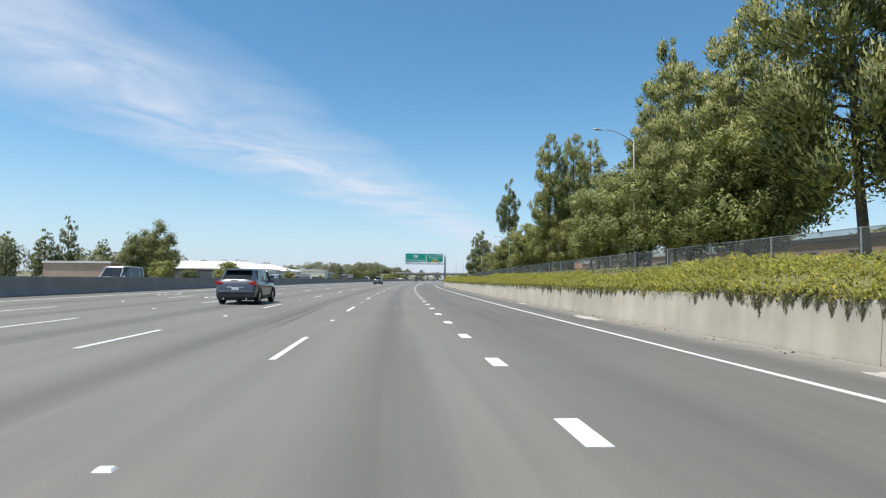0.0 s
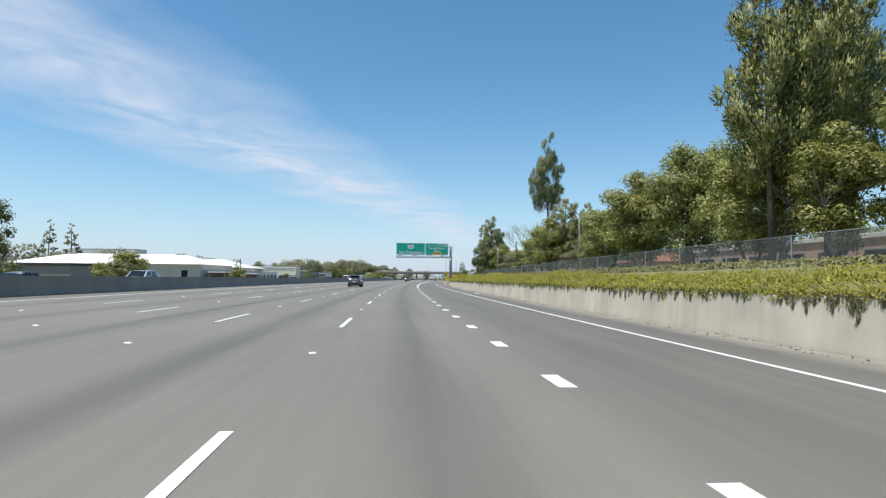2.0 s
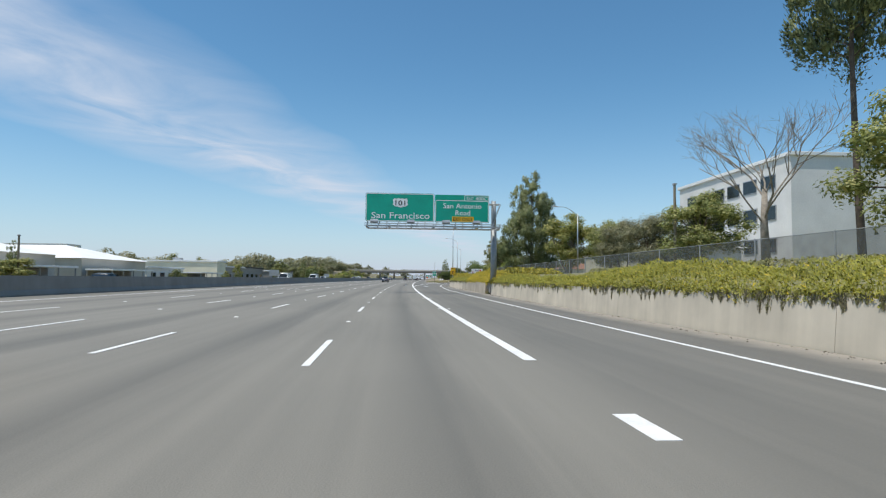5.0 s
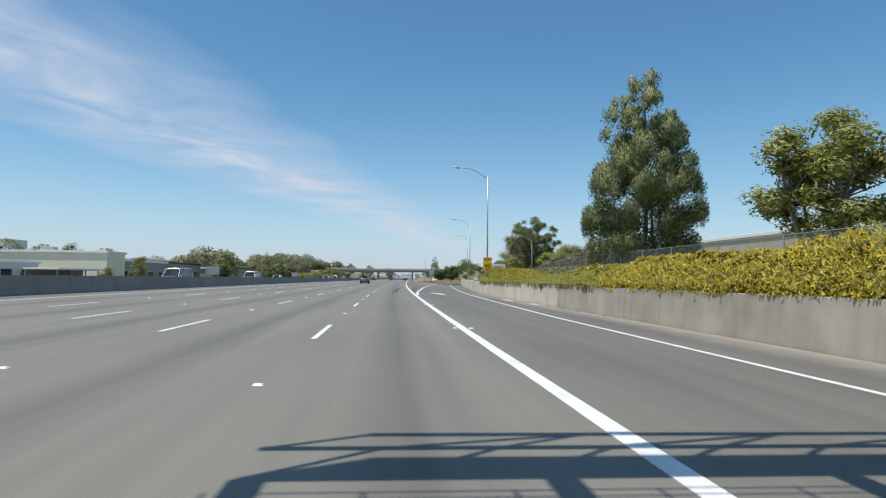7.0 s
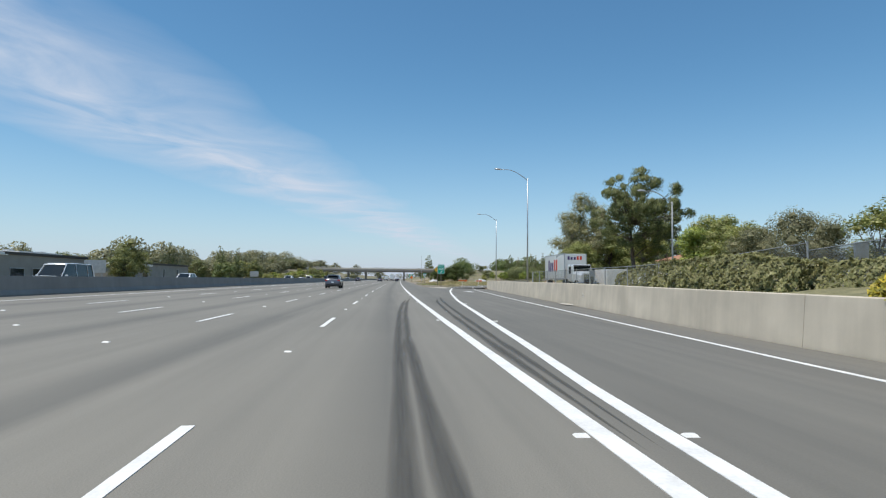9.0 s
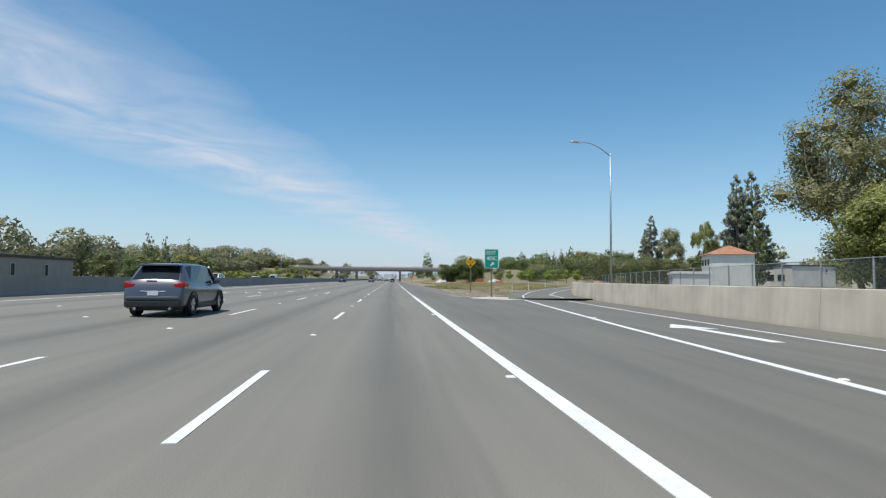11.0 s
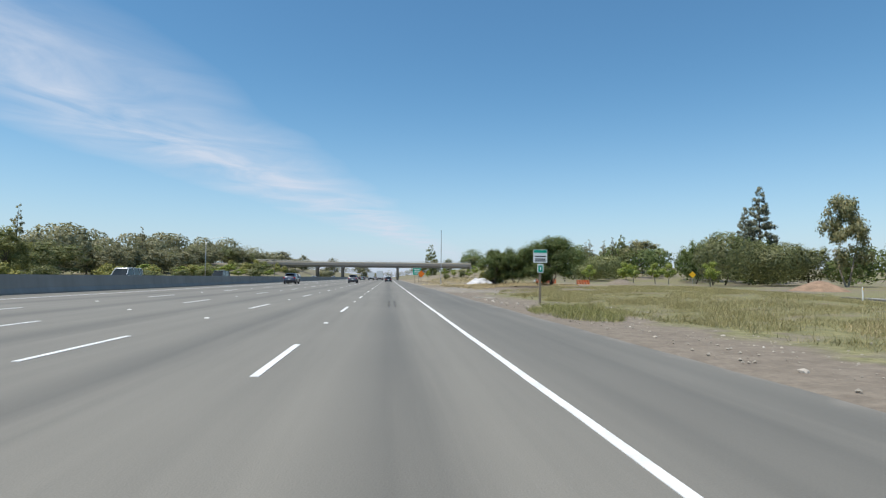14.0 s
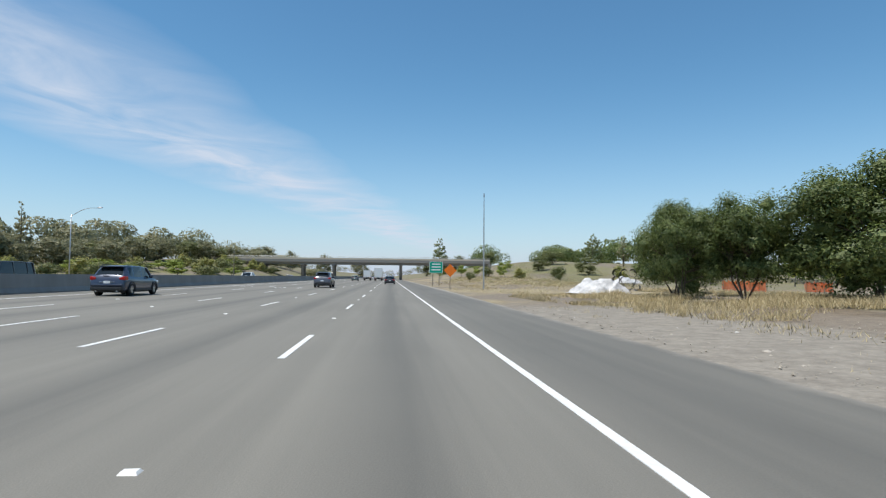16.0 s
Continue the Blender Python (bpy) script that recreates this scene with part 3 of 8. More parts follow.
# tyre skid marks, worn rubber bedded in the surface
def rubber(name, colour, cover_):
    """Rubber worn into the surface: thick along its middle, thinning to its ragged edges. u: across, v: along."""
    m, n, l, b = material(name)
    uv = n.new("ShaderNodeUVMap")
    sp = n.new("ShaderNodeSeparateXYZ")
    l.new(uv.outputs[0], sp.inputs[0])
    mp = n.new("ShaderNodeMapping")
    mp.inputs["Scale"].default_value = (6.0, 0.5, 1)
    l.new(uv.outputs[0], mp.inputs[0])
    nzn = n.new("ShaderNodeTexNoise")
    nzn.inputs["Scale"].default_value, nzn.inputs["Detail"].default_value = 1.2, 5
    l.new(mp.outputs[0], nzn.inputs["Vector"])

    def mth(op, a, c):
        q = n.new("ShaderNodeMath")
        q.operation = op
        for i, v in enumerate((a, c)):
            if isinstance(v, (int, float)):
                q.inputs[i].default_value = v
            else:
                l.new(v, q.inputs[i])
        return q.outputs[0]

    edge = mth("SUBTRACT", 1.0, mth("POWER", mth("ABSOLUTE", mth("SUBTRACT", mth("MULTIPLY", sp.outputs[0], 2.0), 1.0), 0.0), 2.0))
    l.new(mth("MULTIPLY", mth("MULTIPLY", edge, mth("ADD", nzn.outputs[0], 0.35)), cover_), b.inputs["Alpha"])
    b.inputs["Base Color"].default_value = (*colour, 1)
    b.inputs["Roughness"].default_value = 0.85
    return m


SKID = rubber("tyre_rubber_mark", (0.050, 0.049, 0.047), 0.52)
SKID_FAINT = rubber("faint_tyre_mark", (0.060, 0.058, 0.054), 0.27)


def skid(points, width, mat=None):
    ss = [p[0] for p in points]
    nn = [p[1] for p in points]
    steps = np.linspace(ss[0], ss[-1], 24)
    verts, faces, uvs = [], [], []
    for i, s in enumerate(steps):
        n = float(np.interp(s, ss, nn))
        u = i / 23
        w = width * 0.75 * min(1, 6 * u, 6 * (1 - u) + 0.05) * (1 + 0.3 * noise.noise((s, n, 0)))
        for q in (-w, w):
            verts.append(at(s, n + q, road_z(n) + 0.004))
            uvs.append((0.0 if q < 0 else 1.0, s))
    for i in range(23):
        faces.append((2 * i, 2 * i + 1, 2 * i + 3, 2 * i + 2))
    return raw("tyre_mark", verts, faces, mat or SKID, road, uvs)


for a, b_ in (((123, -3.1), (133.5, -2.76)), ((123, -2.85), (133.5, -2.46)), ((124, -4.75), (133, -4.6)), ((124, -4.4), (133, -4.2)),
              ((31, -3.0), (43, -3.2)), ((31.5, -3.45), (43.5, -3.48)), ((35, -4.9), (40, -4.25)),
              ((83, -7.6), (100, -7.2)), ((443, 3.4), (452, 2.6)), ((424, 0.3), (432, 0.32)), ((424, 0.0), (432, 0.02))):
    skid((a, b_), 0.11, SKID_FAINT)
skid(((254, -0.03), (260, 0.04), (270.7, 0.22), (281, 0.45), (290, 0.78), (297, 1.15)), 0.17)
skid(((254, 0.33), (260, 0.36), (270.7, 0.43), (281, 0.68), (293, 1.12), (299, 1.5)), 0.17)
skid(((262, 2.08), (268, 2.2), (274.5, 2.36), (284, 2.62), (293.5, 3.0), (300, 3.5)), 0.16)
skid(((262, 2.24), (271, 2.54), (280, 2.85), (290, 3.25), (297.6, 3.6), (304, 4.1)), 0.16)

# asphalt repair and shoulder patches
PALE_PATCH = plain("pale_sand_and_dust", (0.55, 0.50, 0.42), 0.95, spread=0.2, scale=1.2, fine=14, dirt=(0.3, 0.28, 0.25), bump=0.5)


def drift(name, s, n, ls, ln, mat, h=0.03, label="", seed=0):
    """A low drift of sand or rubble with a ragged outline."""
    bm = bmesh.new()
    c = bm.verts.new((0, 0, h))
    rims = []
    for ring, (r, z) in enumerate(((0.5, h * 0.8), (0.82, h * 0.45), (1.0, -0.01))):
        rim = []
        for k in range(22):
            a = 2 * math.pi * k / 22
            q = r * (1 + 0.35 * noise.noise((math.cos(a) * 1.7, math.sin(a) * 1.7, seed + 0.3)) + 0.15 * noise.noise((math.cos(a) * 5, math.sin(a) * 5, seed)))
            rim.append(bm.verts.new((q * math.cos(a) * ln, q * math.sin(a) * ls, z * (1 + 0.4 * noise.noise((a, ring, seed))))))
        rims.append(rim)
    for k in range(22):
        bm.faces.new((c, rims[0][k], rims[0][(k + 1) % 22]))
        for r0, r1 in zip(rims, rims[1:]):
            bm.faces.new((r0[k], r1[k], r1[(k + 1) % 22], r0[(k + 1) % 22]))
    ob = part(name, bm, mat, m=spot(s, n, road_z(n) if n < 10 else -0.1))
    smooth_shade(ob)
    return tagged(ob, label or "pale sand washed up on the shoulder by the wall", "sand drift", kind="stuff")


drift("gravel_patch", 361.6, 9.2, 1.5, 2.6, PALE_PATCH, 0.04, "pale gravel spread on the dirt at the gore", 21)
for i, (s, n, ls, ln) in enumerate(((38.5, 7.9, 1.6, 0.32), (23.5, 8.2, 1.3, 0.45), (53, 8.3, 0.9, 0.2), (146, 8.0, 1.7, 0.35), (128, 7.6, 0.6, 0.28), (243, 8.1, 1.7, 0.3), (237, 8.5, 0.8, 0.25), (293, 11.0, 1.2, 0.25))):
    drift("sand_drift", s, n, ls, ln, PALE_PATCH, seed=i)
drift("gravel_pad", 359.2, 8.2, 2.6, 2.7, PALE_PATCH, 0.05, "whitish coarse gravel pad at the nose of the gore", seed=40)


# ---- median barrier and retaining walls ----
def barrier_profile(s):
    c, z = -19.45, 0.30
    return [(c + 0.30, z - 0.1), (c + 0.30, z + 0.08), (c + 0.17, z + 0.32), (c + 0.09, z + 1.05), (c - 0.09, z + 1.05), (c - 0.17, z + 0.32), (c - 0.30, z + 0.08), (c - 0.30, z - 0.1)]


median = sweep("median_barrier", -300, 800, 4, barrier_profile, CONCRETE_GREY)
tagged(median, "long grey concrete median barrier with a flared foot", "barrier", kind="structure")
median2 = sweep("median_barrier", 800, 3000, 50, barrier_profile, CONCRETE_GREY)
tagged(median2, "grey concrete median barrier running on to the distance", "barrier", kind="structure")


def wall_top(s):
    return 1.05 + 0.13 * smooth(255, 300, s)


def wall_profile(s):
    w, t = wall_n(s), wall_top(s)
    b_ = -0.16
    return [(w - 0.16, b_ - 0.1), (w - 0.155, b_ + 0.04), (w - 0.06, t - 0.02), (w - 0.04, t), (w + 0.28, t), (w + 0.30, t - 0.02), (w + 0.30, b_ - 0.1)]


# cast in lengths of 6.1 m with an open joint between them
s = -60.0
gap0, gap1 = 205.2, 209.4
retaining = thing("retaining_wall", Matrix.Identity(4), "pale stained concrete retaining wall with a flared foot", "wall", kind="structure")
while s < 418:
    e = min(s + 12.2, 419)
    if s < gap0 < e:
        e = gap0
    sweep("wall_panel", s, e - 0.015, 1.55, wall_profile, CONCRETE if e < 209 else CONCRETE_STAINED if 209 < e < 236 else CONCRETE, retaining)
    s = e if e != gap0 else gap1


# the niche in which the sign post stands
def niche_profile(s):
    return [(wall_n(s) + 0.12, -0.2), (wall_n(s) + 0.12, 1.03), (wall_n(s) + 0.25, 1.03), (wall_n(s) + 0.25, -0.2)]


sweep("wall_panel", gap0 - 0.3, gap1 + 0.3, 1, niche_profile, CONCRETE_GREY, retaining)
for q in (gap0 - 0.15, gap1 + 0.15):
    sweep("wall_end", q - 0.15, q + 0.15, 0.3, lambda s_: [(9.17, -0.2), (9.17, 1.02), (9.36, 1.02), (9.36, -0.2)], CONCRETE_GREY, retaining)


# ---- the overpass ----
def build_overpass():
    o = thing("overpass", spot(722, -17, 0), "long grey concrete road overpass on round columns", "bridge", kind="structure")
    L, R = -62, 62
    deck = boxm(L, R, -6.2, 6.2, 7.55, 8.75, 0.05)
    part("deck", deck, CONCRETE_GREY, o)
    girder = bmesh.new()
    for y in (-4.2, 0, 4.2):
        box(girder, L, R, y - 1.0, y + 1.0, 6.65, 7.54)
    part("girder", girder, CONCRETE_GREY, o)
    for y in (-6.1, 6.1):
        part("parapet", boxm(L, R, y - 0.12, y + 0.12, 8.76, 9.5, 0.02), CONCRETE, o)
        rail = bmesh.new()
        tube(rail, [(L, y, 10.15), (R, y, 10.15)], [0.05, 0.05], 6)
        for i in range(52):
            x = L + (R - L) * i / 51
            tube(rail, [(x, y, 9.5), (x, y, 10.15)], [0.035, 0.035], 5)
        part("guard_rail", rail, STEEL, o)
    for x in (-43, -39, -22, -8.3, 21.8):
        for y in (-3.2, 3.2):
            bm = bmesh.new()
            tube(bm, [(x, y, -0.3), (x, y, 6.2), (x, y, 6.7)], [0.62, 0.62, 0.9], 16)
            smooth_shade(part("column", bm, CONCRETE_GREY, o))
        part("pier_cap", boxm(x - 0.7, x + 0.7, -5.4, 5.4, 6.05, 6.66, 0.04), CONCRETE_GREY, o)
    for x, d in ((L, 1), (R, -1)):
        part("abutment", boxm(x - 0.6, x + 0.6, -6.4, 6.4, -0.5, 7.5), CONCRETE_GREY, o)
    return o


build_overpass()


# ---- trees ----
rng = np.random.default_rng(7)
OAK = leaf("dark_oak_leaves", (0.070, 0.100, 0.026), (0.140, 0.185, 0.050), (0.230, 0.270, 0.085))
DARK_NEEDLE = leaf("dark_pine_needles", (0.075, 0.100, 0.036), (0.160, 0.190, 0.062), (0.290, 0.300, 0.110))
BROAD = leaf("broad_leaves", (0.150, 0.180, 0.045), (0.300, 0.325, 0.090), (0.560, 0.530, 0.230), 0.42)
FAR_GREEN = leaf("olive_green_leaves", (0.100, 0.125, 0.040), (0.190, 0.210, 0.072), (0.300, 0.295, 0.125))
YELLOWISH = leaf("yellowish_leaves", (0.140, 0.165, 0.036), (0.330, 0.335, 0.085), (0.580, 0.520, 0.190))
NEEDLE = leaf("pine_needles", (0.115, 0.140, 0.042), (0.250, 0.270, 0.080), (0.420, 0.405, 0.130), 0.28)
NEEDLE_BLUE = leaf("blue_green_needles", (0.080, 0.108, 0.042), (0.185, 0.222, 0.084), (0.310, 0.330, 0.130), 0.25)
EUCAL = leaf("eucalyptus_leaves", (0.150, 0.157, 0.070), (0.310, 0.305, 0.142), (0.460, 0.400, 0.196))
BROWNISH = leaf("dusty_leaves", (0.128, 0.136, 0.070), (0.262, 0.258, 0.135), (0.380, 0.350, 0.190))
GREY_NEEDLE = leaf("grey_green_needles", (0.080, 0.098, 0.065), (0.150, 0.175, 0.115), (0.25, 0.26, 0.18), 0.25)
CLUMP = leaf("olive_brush_leaves", (0.120, 0.140, 0.045), (0.235, 0.250, 0.080), (0.360, 0.350, 0.120), 0.35)
OLIVE = leaf("olive_grey_leaves", (0.080, 0.100, 0.038), (0.170, 0.185, 0.070), (0.270, 0.265, 0.110))
SPRING = leaf("fresh_green_leaves", (0.160, 0.215, 0.040), (0.330, 0.400, 0.075), (0.520, 0.540, 0.127))


def unit(v):
    return v / np.maximum(np.linalg.norm(v, axis=-1, keepdims=True), 1e-9)


def leaves_mesh(name, centres, normals, length, width, mat, parent, axis=None, extra=None, lit=None, crisp=0.8):
    """Many small pointed leaves, each an island of its own; extra: further triangles; lit: the way each leaf's clump faces."""
    k = len(centres)
    ln = length * (0.6 + 0.8 * rng.random((k, 1)))
    wd = width * (0.6 + 0.8 * rng.random((k, 1)))
    a = unit(np.cross(normals, rng.normal(size=(k, 3)))) if axis is None else axis
    b = unit(np.cross(normals, a))
    v = np.empty((k, 3, 3))
    v[:, 0] = centres - a * ln * 0.45 + b * wd / 2
    v[:, 1] = centres - a * ln * 0.45 - b * wd / 2
    v[:, 2] = centres + a * ln * 0.6
    if extra is not None:
        v = np.concatenate([v, extra])
        k = len(v)
    me = bpy.data.meshes.new(name)
    me.vertices.add(3 * k)
    me.vertices.foreach_set("co", v.reshape(-1).astype(np.float32))
    me.loops.add(3 * k)
    me.loops.foreach_set("vertex_index", np.arange(3 * k, dtype=np.int32))
    me.polygons.add(k)
    me.polygons.foreach_set("loop_start", (np.arange(k) * 3).astype(np.int32))
    me.update(calc_edges=True)
    if lit is not None:
        flat_ = unit(np.cross(v[:, 1] - v[:, 0], v[:, 2] - v[:, 0]))
        flat_ *= np.where(np.sum(flat_ * lit, axis=1, keepdims=True) < 0, -1.0, 1.0)
        me.polygons.foreach_set("use_smooth", np.ones(k, dtype=bool))
        me.normals_split_custom_set(np.repeat(unit(crisp * flat_ + lit), 3, axis=0))
    me.materials.append(mat)
    ob = new(name, me)
    if parent is not None:
        ob.parent = parent
    return ob


OCT_V = np.array([(1, 0, 0), (-1, 0, 0), (0, 1, 0), (0, -1, 0), (0, 0, 1), (0, 0, -1)], dtype=float)
OCT_F = np.array([(0, 2, 4), (2, 1, 4), (1, 3, 4), (3, 0, 4), (2, 0, 5), (1, 2, 5), (3, 1, 5), (0, 3, 5)])


def foliage(puffs, count, size, wide, mat, parent, flat=0.85, rise=0.5, core=0.50, brush=False):
    """The crown: leaves set over many uneven clumps with a dense, ragged heart; puffs: (centre, radius).
    brush: needles that stand up and out in brushes, as on a pine."""
    tot = sum(r ** 2 for _, r in puffs)
    mid = np.mean([c for c, _ in puffs], axis=0)
    high = max(c[2] for c, _ in puffs) - min(c[2] for c, _ in puffs) + 1.0
    span = max(math.hypot(c[0] - mid[0], c[1] - mid[1]) for c, _ in puffs) + 0.5
    P, N, A, T, S, ST = [], [], [], [], [], []
    for c, r in puffs:
        k = max(4, int(count * r ** 2 / tot))
        whole = (c - mid) / np.array([span, span, high])
        u = unit(rng.normal(size=(k, 3)) + np.array([0, 0, 0.25]) + (1.3 * whole + np.array([0, 0, 0.25]) if brush else 0.0))
        bulge = 1 + 0.25 * np.sin(u[:, :1] * 5 + c[0]) * np.cos(u[:, 1:2] * 6 + c[1])
        rr = r * ((0.35 if brush else 0.45) + (0.62 if brush else 0.58) * rng.random((k, 1)) ** 0.6) * bulge
        P.append(c + u * rr * np.array([1.0, 1.0, flat]))
        S.append(unit(0.9 * u + 0.35 * whole + np.array([0, 0, 0.1])))
        if brush:
            ax = unit(0.6 * u + 0.5 * whole + np.array([0, 0, 0.75]) + rng.normal(size=(k, 3)) * 0.22)
            nn = u + rng.normal(size=(k, 3)) * 0.4
            A.append(ax)
            N.append(unit(nn - ax * np.sum(ax * nn, axis=1, keepdims=True)))
        else:
            N.append(unit(u + np.array([0, 0, rise]) + rng.normal(size=(k, 3)) * 0.45))
        if core:
            T.append((c + OCT_V * r * core * (0.85 + 0.45 * rng.random((6, 1))) * np.array([1.0, 1.0, flat]))[OCT_F])
            ST.append(unit(OCT_V[OCT_F].mean(axis=1)))
    P, N = np.concatenate(P), np.concatenate(N)
    A = np.concatenate(A) if brush else None
    extra = np.concatenate(T) if core else None
    lit = np.concatenate(S + ST)
    return leaves_mesh("crown", P, N, size, size * wide, mat, parent, A, extra, lit, 0.3 if brush else 0.8)


def limb(bm, p0, p1, r0, r1, sag=0.0, seg=4):
    p0, p1 = Vector(p0), Vector(p1)
    mid = (p0 + p1) / 2 + Vector((rng.normal() * 0.06, rng.normal() * 0.06, 0)) * (p1 - p0).length + Vector((0, 0, sag))
    tube(bm, [p0, mid, p1], [r0, (r0 + r1) / 2, r1], seg, cap=False)


def broad_tree(height, radius, base, mat, bark, count, size, clumps=26, stems=1, flat=1.0, name="tree", puff=(0.27, 0.20), brush=False):
    """A leafy tree, its height and crown radius in metres; base: where the crown begins."""
    t = thing(name, pose(0, 0, -50), "", "tree")
    bm = bmesh.new()
    centres = []
    hc = (height - base) / 2
    for i in range(clumps):
        u = unit(rng.normal(size=3))
        q = rng.random() ** 0.4
        h = u[2] * q
        c = np.array([u[0] * q * radius * 0.80, u[1] * q * radius * 0.80, base + hc + h * hc * 0.86])
        c[0] *= 1 - 0.35 * max(0, h) * (1 / flat)
        c[1] *= 1 - 0.35 * max(0, h) * (1 / flat)
        centres.append((c, radius * (puff[0] + puff[1] * rng.random())))
    forks = []
    for k in range(stems):
        a = 2 * math.pi * (k + rng.random()) / stems
        off = 0.0 if stems == 1 else 0.25
        foot = Vector((math.cos(a) * off, math.sin(a) * off, -0.4))
        lean = 0.10 if stems == 1 else 0.28
        top = Vector((math.cos(a) * lean * height * 0.5, math.sin(a) * lean * height * 0.5, base + (height - base) * 0.35))
        r = max(0.10, height * 0.018) / (stems ** 0.4)
        mid = foot.lerp(top, 0.5) + Vector((rng.normal() * 0.15, rng.normal() * 0.15, 0))
        tube(bm, [foot, foot + Vector((0, 0, 0.5)), mid, top], [r * 1.5, r, r * 0.8, r * 0.5], 8)
        forks += [mid, mid.lerp(top, 0.5), top]
    for c, cr in centres:
        f = min(forks, key=lambda q: (Vector(c) - q).length + (0 if q.z < c[2] else 3))
        if count > 8000 or c[2] < base + hc * 0.8:
            limb(bm, f, c, max(0.035, height * 0.005), 0.015, 0.15, 4 if count > 8000 else 3)
    smooth_shade(part("trunk", bm, bark, t))
    foliage(centres, count, size, 0.42 if brush else 0.72, mat, t, core=0.28 if brush else 0.42, brush=brush)
    return t


def conifer(height, radius, base, mat, bark, whorls, per, count, tuft, size, shape=0.8, droop=0.1, ragged=0.35, name="tree", lobe=1.15):
    """A conifer: shaggy clumps of needles along branches set round one tall stem."""
    t = thing(name, pose(0, 0, -50), "", "tree")
    bm = bmesh.new()
    r = height * 0.011 + 0.06
    bend = rng.normal(size=2) * 0.25
    stem = [Vector((bend[0] * math.sin(u * 3), bend[1] * math.sin(u * 2.5), -0.4 + u * (height + 0.3))) for u in np.linspace(0, 1, 7)]
    tube(bm, stem, [r * (1 - 0.93 * i / 6) for i in range(7)], 7)
    puffs = []
    for w in range(whorls):
        u = (w + rng.random() * 0.9) / whorls
        env = radius * (1 - u) ** shape * (0.62 + 0.38 * min(1, u * 5 + 0.2))
        a0 = rng.random() * 6.28
        for k in range(per if u < 0.8 else max(2, per - 2)):
            a = a0 + 6.283 * (k + 0.5 * rng.random()) / per
            L = (env + 0.15) * (1 - ragged * rng.random() ** 1.5)
            z = base + (height - base) * min(max(u + rng.normal() * 0.9 / whorls, 0.0), 0.97)
            i = min(5, max(0, int(6 * (z + 0.4) / (height + 0.3))))
            root = stem[i].lerp(stem[i + 1], 0.5)
            root.z = z
            tip = root + Vector((math.cos(a) * L, math.sin(a) * L, (0.38 - droop) * L))
            if count > 8000:
                limb(bm, root, tip, max(0.02, L * 0.018), 0.008, -droop * L * 0.4, 3)
            steps = min(2, max(1, int(round(L / (tuft * 1.05)))))
            for j in range(steps):
                q = 1.0 - min(0.8 / steps, tuft * 1.1 / L) * j
                puffs.append((np.array(root.lerp(tip, q)) + rng.normal(size=3) * 0.12 * tuft, tuft * (0.65 + 0.6 * rng.random()) * (1 - 0.52 * u) * (0.8 + 0.3 * q)))
    puffs.append((np.array((stem[6].x, stem[6].y, height - 0.3)), tuft * 0.22))
    smooth_shade(part("trunk", bm, bark, t))
    foliage(puffs, count, size * 1.3, 0.50, mat, t, lobe, 0.45, 0.32, True)
    return t


def bare_tree(height, radius):
    t = thing("bare_tree", pose(0, 0, -50), "", "tree")
    bm = bmesh.new()
    tube(bm, [(0, 0, -0.3), (0.1, 0, height * 0.25), (0.1, 0.1, height * 0.45)], [0.28, 0.2, 0.14], 7)

    def grow(p, d, L, r, depth):
        e = p + d * L
        limb(bm, p, e, r, r * 0.55, 0, 4)
        if depth:
            for _ in range(3):
                nd = (d + Vector(rng.normal(size=3)) * 0.42 + Vector((0, 0, 0.22))).normalized()
                grow(p.lerp(e, 0.5 + 0.5 * rng.random()), nd, L * 0.66, r * 0.55, depth - 1)

    for k in range(6):
        a = 2 * math.pi * k / 6
        d = Vector((math.cos(a) * 0.6, math.sin(a) * 0.6, 1)).normalized()
        grow(Vector((0.1, 0.05, height * (0.25 + 0.03 * k))), d, height * 0.3, 0.07, 4)
    smooth_shade(part("branches", bm, BARK_PALE, t))
    return t


